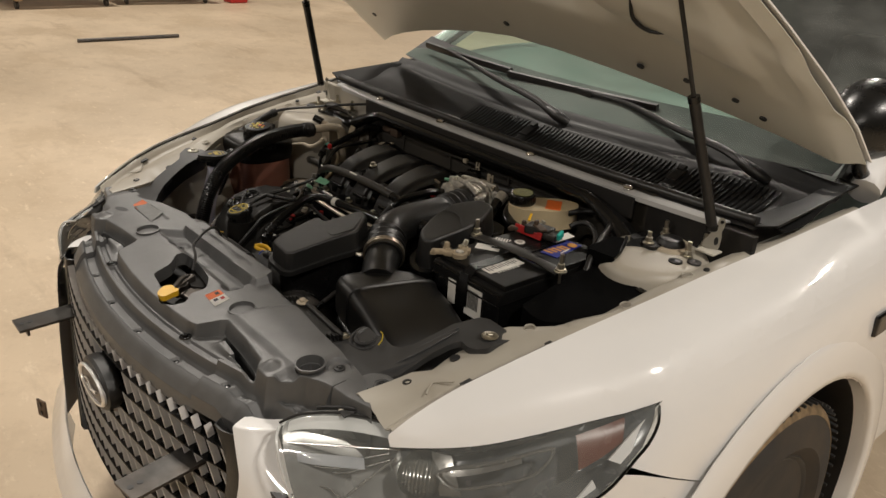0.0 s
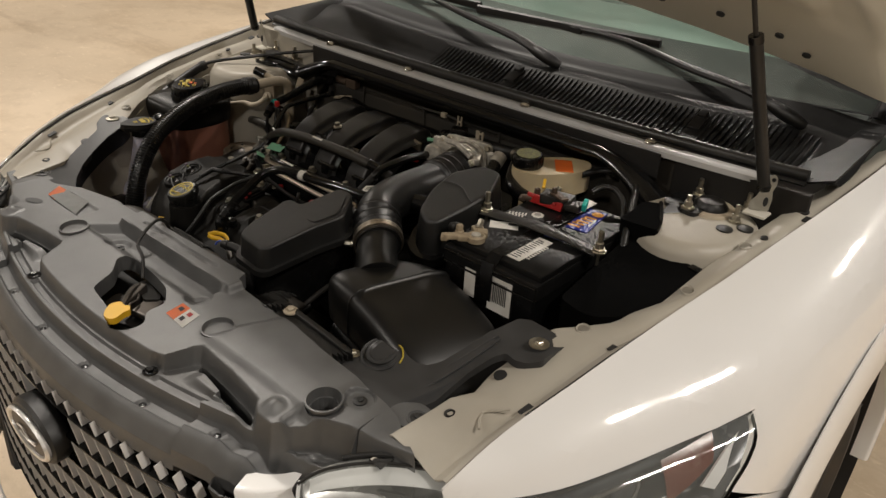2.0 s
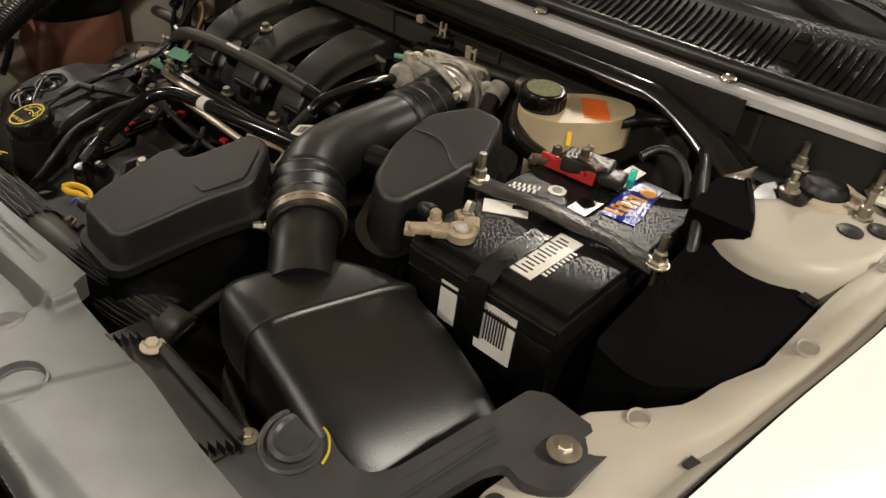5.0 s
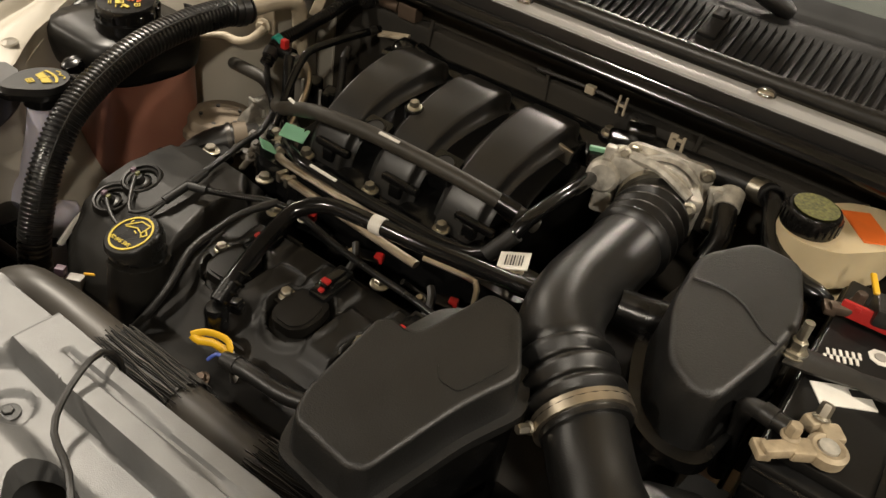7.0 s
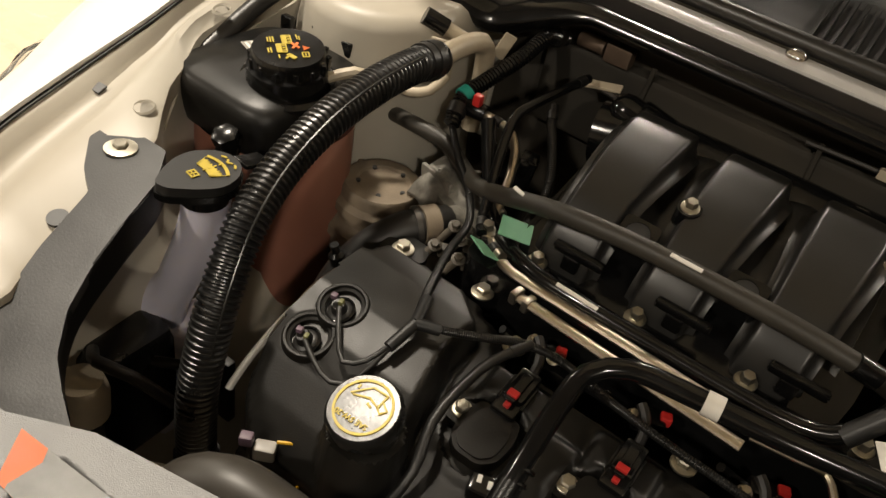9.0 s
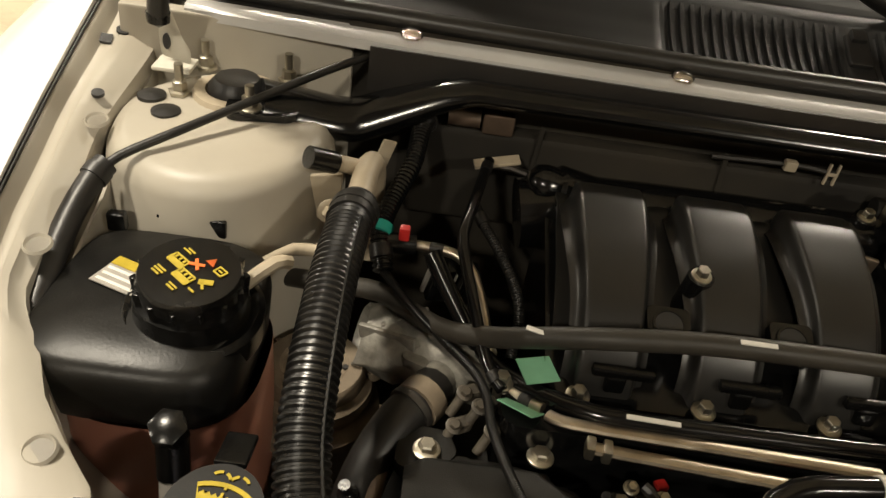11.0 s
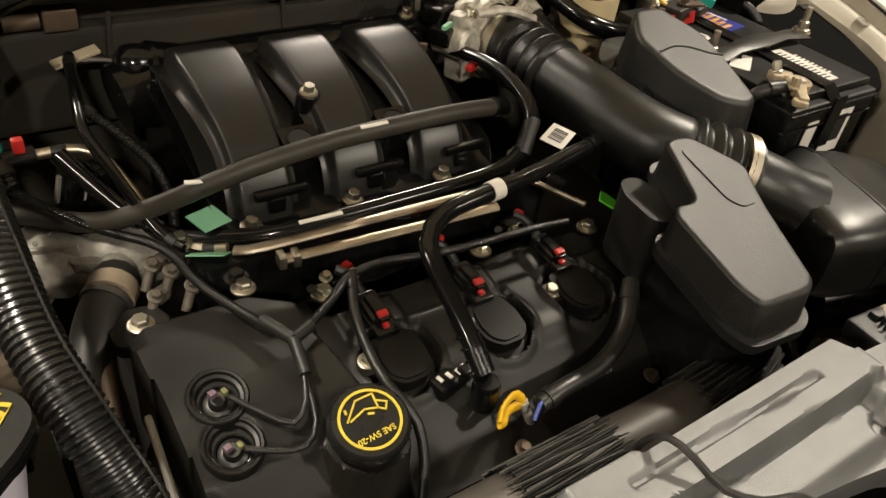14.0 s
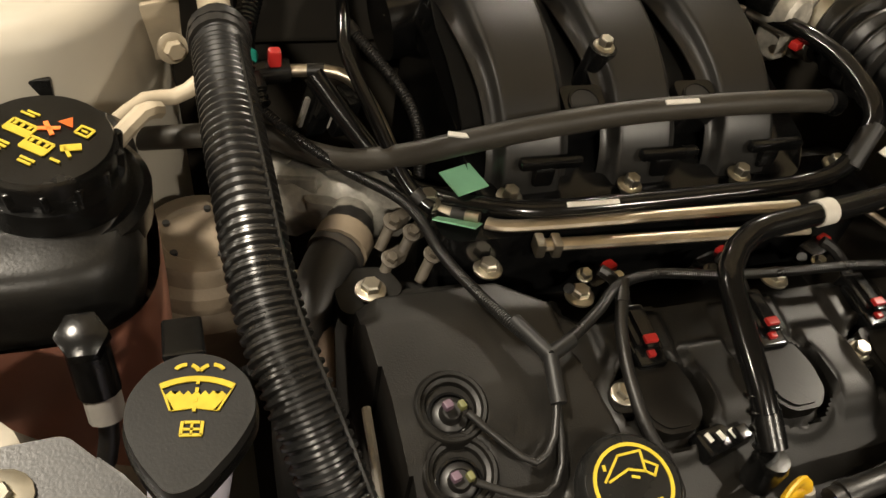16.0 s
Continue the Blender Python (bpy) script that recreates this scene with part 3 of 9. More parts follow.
for side in (1, -1):
    fl = part("inner_flange", flange(side), CREAM, car, "cream primer inner wing flange with holes and bolts")
    for y, t, r in ((0.507, 0.14, 0.0095), (1.00, 0.45, 0.006), (1.12, 0.5, 0.008)):
        p = flange_spot(y, t)
        part("hole", fan((side * p.x, p.y, p.z + flange_dip(y, t) - 0.002), r, (side * -0.1, -0.2, 1), 18, 0.0032), INK_SHADE, fl)
    for y, t, w in ((0.466, 0.86, 0.016), (0.625, 0.80, 0.010), (1.10, 0.72, 0.012)):
        p = flange_spot(y, t)
        part("slot", rbox((side * p.x, p.y, p.z + flange_dip(y, t)), (w, w * 1.25, 0.003), 0.0005, (14, side * -6, side * -12)), INK_SHADE, fl)
    p, q = flange_spot(0.41, 0.70), flange_spot(0.455, 0.72)
    part("seam_plate", tube([(side * v.x, v.y, v.z - 0.004) for v in (p, flange_spot(0.435, 0.52), q)], 0.0018, 6), CREAM, fl)
    part("grommet", lathe([(0.0085, 0.0), (0.0082, 0.003), (0.0045, 0.004), (0.004, 0.001), (0, 0.001)], (side * 0.584, 0.412, 0.8985), aim((0, -0.15, 1)), 20), RUBBER, fl)
    for y, t in ((0.635, 0.22), (0.80, 0.35), (0.96, 0.3)):
        p = flange_spot(y, t)
        part("pressed_ring", lathe([(0.0085, -0.001), (0.010, 0.0012), (0.0115, -0.001)], (side * p.x, p.y, p.z + flange_dip(y, t) + 0.001), aim((0, -0.2, 1)), 22), CREAM, fl)
    part("joint_line", tube([(side * flange_spot(y, 0.97).x, y, flange_spot(y, 0.97).z - 0.001) for y in np.linspace(0.45, 1.25, 18)], 0.0013, 6), INK_SHADE, fl)

# bumper corner between grille and headlamp, and the white shell round the grille
LIP_Y = lambda x: 0.110 + 0.39 * x * x  # noqa: E731


def bumper(side):
    zs = [0.40, 0.50, 0.60, 0.655, 0.66, 0.70, 0.75, 0.815]
    ax, ay = [0.36, 0.405, 0.445, 0.459, 0.460, 0.470, 0.473, 0.424], [0.110, 0.125, 0.140, 0.150, 0.150, 0.156, 0.163, 0.178]
    bx, by = [0.93, 0.93, 0.92, 0.90, 0.64, 0.600, 0.545, 0.474], [0.58, 0.57, 0.55, 0.50, 0.21, 0.214, 0.220, 0.232]
    rows = []
    for k in range(22):
        z = 0.814 - 0.0195 * k
        row = []
        for j in range(13):
            t = j / 12
            p = Vector((interp(z, zs, ax), interp(z, zs, ay), z)).lerp(Vector((interp(z, zs, bx), interp(z, zs, by), z)), t)
            row.append(p + Vector((0.45, -1, 0)) * (0.007 * math.sin(math.pi * t)))
        rows.append(row)
    back = Vector((-0.35, 0.94, 0.0))
    bm = sheet([[p + back * d + Vector((0, 0, h)) for p in rows[0]] for d, h in ((0.035, 0.005), (0.008, 0.0045), (0.003, 0.0035), (0.001, 0.002))] + rows)
    bmesh.ops.recalc_face_normals(bm, faces=bm.faces[:])
    return bm if side > 0 else mirror(bm)


def grille_y(x, z):
    return 0.127 + 0.32 * x * x - 0.04 * (0.80 - z)


def half_width(z):
    return 0.458 - 0.75 * max(0.0, 0.72 - z) ** 1.6 - 4.0 * max(0.0, z - 0.72) ** 2


bp = part("bumper_corner", bumper(1), WHITE, car, "white front bumper shell", 50)
part("bumper_corner", bumper(-1), WHITE, car, "white front bumper shell", 50)
for side in (1, -1):
    rows = []
    for k in range(12):
        y = 0.50 + 0.045 * k
        zt = 0.843 - (y - 0.592) * 0.46 - 0.004
        ctrl, _ = fender_section(y, 0)
        xs = interp(y, FY, SIDE_X)
        zt = min(zt, interp(y, [0.50, 0.555, 0.592, 0.7], [0.775, 0.805, 0.836, 0.9]))
        rows.append([Vector((xs - 0.002, y, zt)), Vector((xs + 0.004, y, zt - 0.06)), Vector((xs, y, zt - 0.2)), Vector((xs - 0.02, y, 0.30))])
    yc, zc, r = ARCH
    ring = [(yc + r * math.cos(a), zc + r * math.sin(a)) for a in (math.pi * k / 22 for k in range(10, 25))]
    b = clip(sheet(rows), [line_plane(p, q) for p, q in zip(ring, ring[1:])], lambda c: math.hypot(c.y - yc, c.z - zc) < r * 0.997)
    bmesh.ops.solidify(b, geom=b.faces[:], thickness=-0.003)
    part("bumper_end", b if side > 0 else mirror(b), WHITE, car, "", 50)
part("screw", bolt((0.937, 0.66, 0.775), (1, -0.2, 0.1), 0.005), STEEL, bp)
low = []
for k in range(25):
    x = -0.6 + 1.2 * k / 24
    low.append([Vector((x, 0.06 + 0.35 * x * x, 0.40)), Vector((x, 0.02 + 0.35 * x * x, 0.33)), Vector((x, 0.05 + 0.35 * x * x, 0.2))])
part("bumper_lower", sheet(low, 0.004), WHITE, car, "", 50)

# ---- grille ----
grille = thing("grille", (0, 0.12, 0.42), "black moulded grille with a wide smooth surround", "grille")
GZ0, GZ1 = 0.405, 0.815


rows = []
for k in range(24):
    z = GZ0 + (GZ1 - GZ0) * k / 23
    w = half_width(z)
    rows.append([Vector((-w + 2 * w * j / 30, grille_y(-w + 2 * w * j / 30, z) + 0.055, z)) for j in range(31)])
part("backing", sheet(rows, 0.003), INK_SHADE, grille)
for side in (1, -1):
    rows = []
    for k in range(20):
        z = GZ0 - 0.01 + (GZ1 - GZ0 + 0.0) * k / 19
        w = half_width(z)
        rows.append([Vector((side * (w + dx), grille_y(w + dx, z) + dy, z)) for dx, dy in
                     ((-0.055, 0.05), (-0.052, 0.004), (-0.042, -0.012), (-0.02, -0.016), (0.0, -0.012), (0.012, 0.0))])
    part("surround", sheet(rows, 0.003), GRAIN, grille, "smooth black surround")
slat_rows = [0.445 + 0.0455 * k for k in range(9)]
for z in slat_rows[:-1]:
    w = half_width(z) - 0.045
    pts = [Vector((-w + 2 * w * j / 24, grille_y(-w + 2 * w * j / 24, z), z)) for j in range(25)]
    rows = []
    for p in pts:
        rows.append([p + Vector((0, dy, dz)) for dy, dz in ((-0.010, -0.0014), (-0.010, 0.0014), (0.016, 0.0022), (0.016, -0.0022))])
    part("slat", sheet(rows, closed=True), BLACK, grille)
fin = finish(merge(prism([(-0.0010, -0.009), (0.0010, -0.009), (0.0018, 0.005), (-0.0018, 0.005)], -0.0225, 0.0225, 0)), "fin", FIN)
fin_short = finish(merge(prism([(-0.0010, -0.009), (0.0010, -0.009), (0.0018, 0.005), (-0.0018, 0.005)], -0.0225, 0.0, 0)), "fin_short", FIN)
for k, z in enumerate(slat_rows[:-1]):
    w = half_width(z + 0.023) - 0.05
    n = int(2 * w / 0.0345)
    for j in range(n + 1):
        x = -w + 2 * w * j / n
        if abs(x) < 0.065 and abs(z + 0.023 - 0.700) < 0.045:
            continue
        part_mesh("fin", fin if k < 7 else fin_short, pose(x, grille_y(x, z + 0.023), z + 0.0228, 0, -22, math.degrees(math.atan(0.64 * x)) + 4), grille)
em = part("emblem", lathe([(0, 0), (0.062, 0), (0.066, 0.008), (0.066, 0.028), (0.060, 0.034), (0, 0.034)], (0, 0, 0), aim((0, -1, 0)), 36), GRAIN, grille, "raised black badge pod")
em.data.transform(Matrix.Translation((-0.004, 0.122, 0.700)) @ Matrix.Diagonal((1.12, 1, 0.80, 1)))
rim = lathe([(0.050, 0.0), (0.058, 0.0), (0.060, 0.005), (0.057, 0.009), (0.052, 0.008), (0.050, 0.004)], (0, 0, 0), aim((0, -1, 0)), 40, True)
rim.transform(Matrix.Translation((-0.004, 0.089, 0.700)) @ Matrix.Diagonal((1.22, 1, 0.60, 1)))
SATIN = mat("satin_chrome", (0.80, 0.78, 0.75), 0.35, metal=0.7, vary=0.05, scale=40)
part("badge_rim", rim, SATIN, em, "oval chrome badge rim")
BADGE = mat("badge_enamel", (0.035, 0.028, 0.024), 0.4, vary=0.15, scale=40)
face = lathe([(0, 0), (0.049, 0), (0.049, 0.004), (0, 0.006)], (0, 0, 0), aim((0, -1, 0)), 40)
face.transform(Matrix.Translation((-0.004, 0.088, 0.700)) @ Matrix.Diagonal((1.22, 1, 0.60, 1)))
part("badge_face", face, BADGE, em, "plain dark oval badge face")
sw = merge(tube([(-0.036, 0.081, 0.702), (-0.012, 0.080, 0.708), (0.006, 0.080, 0.696), (0.030, 0.081, 0.702)], 0.0016, 8), tube([(-0.030, 0.081, 0.692), (0.0, 0.080, 0.690), (0.026, 0.081, 0.694)], 0.0012, 8))
part("badge_stroke", sw, SATIN, em)


def strap(name, a, b, width, drop):
    """A flat steel push-bar bracket bolted through the grille."""
    a, b = Vector(a), Vector(b)
    d = (b - a).normalized()
    n = d.cross(Vector((0, 0, 1))).normalized() * width / 2
    bm = bmesh.new()
    lo = [bm.verts.new(p) for p in (a - n, a + n, b + n, b - n)]
    hi = [bm.verts.new(p.co + Vector((0, 0, 0.006))) for p in lo]
    for k in range(4):
        bm.faces.new((lo[k], lo[(k + 1) % 4], hi[(k + 1) % 4], hi[k]))
    bm.faces.new(lo[::-1])
    bm.faces.new(hi)
    bevelled(bm, 0.002, 2)
    t = thing("push_bar_bracket", b, "flat worn steel push-bar bracket with two bolt holes", "bracket", "push-bar brackets")
    part("strap", bm, STRAP, t)
    for k in (0.012, 0.03):
        part("hole", fan(a + d * k + Vector((0, 0, 0.0055)), 0.0055, (0, 0, 1), 14, 0.0012), INK_SHADE, t)
    w = rbox(a + d * 0.02 + Vector((0, 0, -drop / 2)), (0.035, 0.006, drop), 0.001)
    part("tab", w, STRAP, t)


strap("bracket", (-0.325, 0.026, 0.695), (-0.325, 0.17, 0.70), 0.062, 0.02)
strap("bracket", (0.330, 0.024, 0.690), (0.310, 0.175, 0.695), 0.062, 0.02)
tab = thing("tow_tab", (-0.43, 0.1, 0.36), "small brown steel tab with two holes", "bracket")
part("plate", rbox((-0.452, 0.075, 0.385), (0.035, 0.006, 0.05), 0.004, (0, 0, 20)), RUST, tab)
for z in (0.373, 0.397):
    part("hole", fan((-0.452, 0.0715, z), 0.006, (0, -1, 0), 14, 0.001), INK_SHADE, tab)

# ---- headlamps ----
LT = [(0.500, 0.226, 0.852), (0.512, 0.255, 0.864), (0.550, 0.305, 0.869), (0.610, 0.350, 0.868), (0.660, 0.368, 0.864), (0.718, 0.396, 0.864), (0.768, 0.466, 0.876),
      (0.806, 0.551, 0.889), (0.844, 0.640, 0.902), (0.870, 0.698, 0.914)]
LB = [(0.598, 0.206, 0.712), (0.625, 0.203, 0.694), (0.655, 0.212, 0.688), (0.685, 0.228, 0.688), (0.72, 0.258, 0.697), (0.765, 0.31, 0.712), (0.815, 0.385, 0.735),
      (0.862, 0.475, 0.775), (0.893, 0.555, 0.815), (0.900, 0.640, 0.872)]
LTS, LBS = spline(LT, 0.012), spline(LB, 0.012)


def along(line, t):
    f = t * (len(line) - 1)
    i = min(int(f), len(line) - 2)
    return line[i].lerp(line[i + 1], f - i)


def lens_at(u, v, inset=0.0):
    """A point of the lamp's lens: u from the grille outwards, v from the top down; inset lies behind it."""
    a, b = along(LTS, u), along(LBS, u)
    out = Vector((0.35 + 0.5 * u, -(0.8 - 0.5 * u), 0.45)).normalized()
    return a.lerp(b, v) + out * (math.sin(math.pi * v ** 0.6) * 0.028 * (1 - 0.5 * u) - inset)


def lens_patch(us, vs, inset):
    return [[lens_at(u, v, inset) for v in vs] for u in us]


LAMPSTRIP = mat("frosted_strip", (0.30, 0.31, 0.33), 0.35, vary=0.1, scale=40)
LAMPMID = mat("lamp_satin_grey", (0.32, 0.32, 0.31), 0.25, metal=0.4, vary=0.15, scale=30)
LAMPGREY = mat("lamp_grey", (0.12, 0.125, 0.13), 0.25, metal=0.3, vary=0.2, scale=30)
LAMPWHITE = mat("lamp_white", (0.55, 0.55, 0.54), 0.3, vary=0.08, scale=20)
BOWL = mat("satin_reflector", (0.42, 0.41, 0.39), 0.24, metal=0.8, vary=0.1, scale=40)


def headlamp(side):
    h = thing("headlamp", (side * 0.7, 0.4, 0.70), "hazed clear headlamp with projector bowl and amber reflector", "headlamp", "headlamps")
    fl = (lambda b: b) if side > 0 else mirror

    def bars(name, r, *lines):
        for pts, ins in lines:
            part(name, fl(tube([lens_at(u, v, ins) for u, v in pts], r, 8, flat=(1.0, 0.7))), BOWL, h)
    lens = part("lens", fl(sheet(lens_patch(np.linspace(0, 1, 41), np.linspace(0, 1, 25), 0.0))), LENS, h, "scratched clear lens", 60)
    lens.visible_shadow = False
    # deep bowl of the housing
    rows = []
    for u in np.linspace(0.0, 1, 41):
        rows.append([lens_at(min(0.99, max(0.012, u)), v, 0.004 + 0.070 * min(1.0, 6 * v, 6 * (1 - v), 4 * u, 5 * (1 - u) + 0.02)) for v in np.linspace(0, 1, 21)])
    part("inner_housing", fl(sheet(rows[:12])), LAMPMID, h, "grey satin inner end of the housing")
    part("housing", fl(sheet(rows[11:])), LAMPGREY, h, "dark blue-grey lamp housing")
    part("seal", fl(tube([p + Vector((-0.002, 0.004, 0.003)) for p in LTS[4:]], 0.0036, 8, smooth=False)), RUBBER, h)
    edge = [lens_at(1.0, 0.0), lens_at(1.0, 0.5), lens_at(1.0, 1.0), lens_at(0.95, 1.0), lens_at(0.90, 1.0), lens_at(0.82, 1.0), lens_at(0.7, 1.0)]
    part("rear_trim", fl(tube([p + Vector((0.001, 0.003, 0)) for p in edge], 0.0026, 8)), GLOSS, h)
    part("edge_gasket", fl(tube([lens_at(0.0, v) for v in np.linspace(0, 1, 9)], 0.0025, 8)), LAMPWHITE, h)
    # pale ledge under the top of the lens; the crease's highlight below it is a bright bar, first of the frame bars
    part("top_ledge", fl(sheet(lens_patch(np.linspace(0.006, 0.33, 16), np.linspace(0.035, 0.12, 8), 0.008), 0.002)), LAMPWHITE, h, "pale upper ledge")
    part("light_strip", fl(sheet(lens_patch(np.linspace(0.02, 0.20, 10), np.linspace(0.285, 0.36, 6), 0.014), 0.002)), LAMPSTRIP, h, "frosted light strip")
    part("top_seam", fl(tube([lens_at(u, 0.012, -0.001) for u in np.linspace(0.0, 0.34, 18)], 0.0022, 8)), RUBBER, h)
    bars("frame_bar", 0.0022, ([(0.006, 0.19), (0.094, 0.222), (0.241, 0.205), (0.30, 0.17)], 0.010),
         ([(0.010, 0.377), (0.073, 0.378), (0.134, 0.372), (0.186, 0.303), (0.263, 0.235)], 0.026), ([(0.020, 0.60), (0.024, 0.53), (0.11, 0.527), (0.125, 0.58)], 0.028),
         ([(0.141, 0.552), (0.194, 0.44), (0.277, 0.265)], 0.026), ([(0.012, 0.42), (0.127, 0.411), (0.19, 0.36), (0.26, 0.285)], 0.036), ([(0.02, 0.1), (0.02, 0.3), (0.02, 0.5)], 0.02))
    # projector with moulded ribs, and the block beside it
    c, ax = lens_at(0.335, 0.36, 0.060), Vector((0.55, -0.78, 0.22)).normalized()
    bowl = part("projector_lens", fl(lathe([(0.034, -0.02), (0.036, 0.012), (0.033, 0.024), (0.022, 0.033), (0.0, 0.037)], c, aim(ax), 32)), LENS, h, "ribbed clear projector lens")
    for k in range(11):
        rr = 0.035 * math.sqrt(max(0.06, 1 - ((k - 5) / 5.6) ** 2))
        part("lens_rib", fl(lathe([(rr - 0.001, -0.0009), (rr, -0.0009), (rr, 0.0009), (rr - 0.001, 0.0009)], c + Vector((0.75, 0.62, 0.0)) * (0.0062 * (k - 5)) + ax * 0.004, aim((0.75, 0.62, 0)), 20)), BOWL, bowl)
    part("projector_bowl", fl(lathe([(0.034, 0.012), (0.034, -0.03), (0.02, -0.045), (0, -0.05)], c, aim(ax), 28)), BOWL, h)
    part("reflector_block", fl(sheet(lens_patch(np.linspace(0.385, 0.44, 5), (0.12, 0.2, 0.3, 0.4, 0.5), 0.045), 0.012)), BOWL, h)
    guide = [(0.393, 0.306), (0.421, 0.239), (0.556, 0.215), (0.69, 0.23), (0.704, 0.282), (0.678, 0.40), (0.629, 0.465), (0.516, 0.43), (0.425, 0.411), (0.393, 0.306)]
    bars("light_guide", 0.0038, (guide, 0.03))
    part("guide_face", fl(sheet(lens_patch(np.linspace(0.43, 0.62, 10), (0.24, 0.27, 0.30), 0.034), 0.002)), BOWL, h)
    part("amber_reflector", fl(sheet(lens_patch(np.linspace(0.77, 0.92, 8), np.linspace(0.18, 0.62, 8), 0.030), 0.002)), AMBER, h, "dull amber reflector")
    part("top_bracket", fl(prism([(0.548, 0.300), (0.570, 0.322), (0.570, 0.298)], 0.869, 0.872, 0.001)), RUBBER, h)


for side in (1, -1):
    headlamp(side)

# ---- wheels ----
def wheel(side):
    hub = Vector((side * 0.905, 1.15, 0.362))
    ax = aim((side, 0, 0))
    w = part("wheel", lathe([(0.215, -0.12), (0.228, -0.02), (0.236, 0.004), (0.231, 0.008), (0.222, 0.002), (0.214, -0.012), (0.200, -0.030), (0.186, -0.036), (0.172, -0.028), (0.160, -0.012),
                             (0.140, -0.004), (0.110, -0.010), (0.085, -0.022), (0.075, -0.020), (0.060, -0.008), (0.038, -0.006), (0.034, 0.004), (0.0, 0.006)], hub, ax, 56), WHEELSTEEL, car, "dusty black steel wheel")
    part("tyre", lathe([(0.226, -0.16), (0.245, -0.205), (0.30, -0.215), (0.345, -0.20), (0.358, -0.175), (0.360, -0.05), (0.357, -0.018), (0.348, 0.002), (0.336, 0.010), (0.325, 0.014), (0.300, 0.022), (0.275, 0.022), (0.262, 0.024), (0.255, 0.020),
                       (0.240, 0.010), (0.230, 0.002)], hub, ax, 72), TYRE, w, "black tyre dusted brown")
    shoulder = part("tread", lathe([(0.3595, -0.175), (0.362, -0.165), (0.362, -0.035), (0.360, -0.015), (0.352, 0.001), (0.340, 0.0095), (0.334, 0.0115), (0.334, 0.005), (0.345, -0.01), (0.35, -0.17)], hub, ax, 72, True), MUD, w, "mud-dusted tread")
    groove = finish(rbox((0, 0, 0), (0.046, 0.006, 0.006), 0.0), "tread_groove", INK_SHADE)
    for k in range(72):
        m = Matrix.Translation((side * 0.895, hub.y, hub.z)) @ pose(0, 0, 0, 5.0 * k) @ Matrix.Translation((0, 0, 0.361))
        part_mesh("tread_groove", groove, m, shoulder)
    for k in range(10):
        a = 2 * math.pi * k / 10
        hole = fan((0, 0, 0), 0.024, (1, 0, 0), 18, 0.010)
        hole.transform(Matrix.Translation((side * 0.895, hub.y + 0.134 * math.cos(a), hub.z + 0.134 * math.sin(a))) @ pose(0, 0, 0, math.degrees(a)) @ Matrix.Diagonal((side, 0.55, 1.0, 1)))
        part("slot", hole, INK_SHADE, w)
    for k in range(5):
        a = 2 * math.pi * k / 5
        part("nut", bolt((side * 0.895, hub.y + 0.057 * math.cos(a), hub.z + 0.057 * math.sin(a)), (side, 0, 0), 0.011, 1.2, 1.6), WHEELSTEEL, w)
    part("balance_weight", rbox((side * 0.908, hub.y + 0.03, hub.z + 0.231), (0.006, 0.045, 0.012), 0.003, (6, 0, 0)), SERVICE, w, "grey balance weight")


for side in (1, -1):
    wheel(side)
    yc, zc, r = ARCH
    rows = []
    for k in range(30):
        a = math.pi * (k / 29 * 1.3 - 0.15)
        rows.append([Vector((side * x, yc + (r + 0.004) * math.cos(a), zc + (r + 0.004) * math.sin(a))) for x in (0.60, 0.8, 0.945)])
    part("wheel_liner", sheet(rows, 0.003), DARK, car, "sooty black wheel arch liner")
    rows = []
    for k in range(30):
        a = math.pi * (k / 29 * 1.1 - 0.05)
        rows.append([Vector((side * x, yc + rr * math.cos(a), zc + rr * math.sin(a))) for x, rr in ((0.925, r - 0.001), (0.955, r), (0.963, r + 0.006), (0.964, r + 0.020), (0.960, r + 0.050), (0.9545, r + 0.080), (0.947, r + 0.092))])
    part("arch_lip", sheet(rows, 0.002), WHITE, car, "", 50)

# cabin side behind the wings: doors, pillars, roof edge
for side in (1, -1):
    rows = []
    for k in range(14):
        y = 2.17 + 0.16 * k
        rows.append([Vector((side * x, y, z)) for x, z in ((0.86, 1.06), (0.93, 0.97), (0.95, 0.82), (0.935, 0.40), (0.90, 0.25))])
    part("door_skin", sheet(rows, 0.004), WHITE, car, "", 50)
    part("side_marker", rbox((side * 0.957, 1.40, 0.885), (0.014, 0.12, 0.05), 0.02), GLOSS, car, "glossy black oval side marker")
    part("a_pillar", tube([(side * 0.80, 1.52, 1.10), (side * 0.74, 1.85, 1.29), (side * 0.66, 2.3, 1.47)], 0.035, 12), WHITE, car, "", 60)
    part("a_pillar_trim", tube([(side * 0.755, 1.50, 1.11), (side * 0.70, 1.84, 1.30), (side * 0.63, 2.28, 1.475)], 0.014, 8), RUBBER, car)
rows = []
for k in range(16):
    y = 2.2 + 0.14 * k
    rows.append([Vector((x, y, 1.50 + 0.03 * math.sin(math.pi * (y - 2.2) / 2.2) - 0.10 * (x / 0.66) ** 4)) for x in np.linspace(-0.66, 0.66, 13)])
part("roof", sheet(rows, 0.004), WHITE, car, "", 50)

# ---- bonnet, raised ----
HOOD_ANGLE = 38.0
HINGE = (1.515, 1.105)
hood_m = Matrix.Translation((0, HINGE[0], HINGE[1])) @ pose(0, 0, 0, -HOOD_ANGLE)


def hood_point(x, s, n=0.0):
    """x across, s forward from the hinge line, n out of the skin."""
    return hood_m @ Vector((x, -s, n))


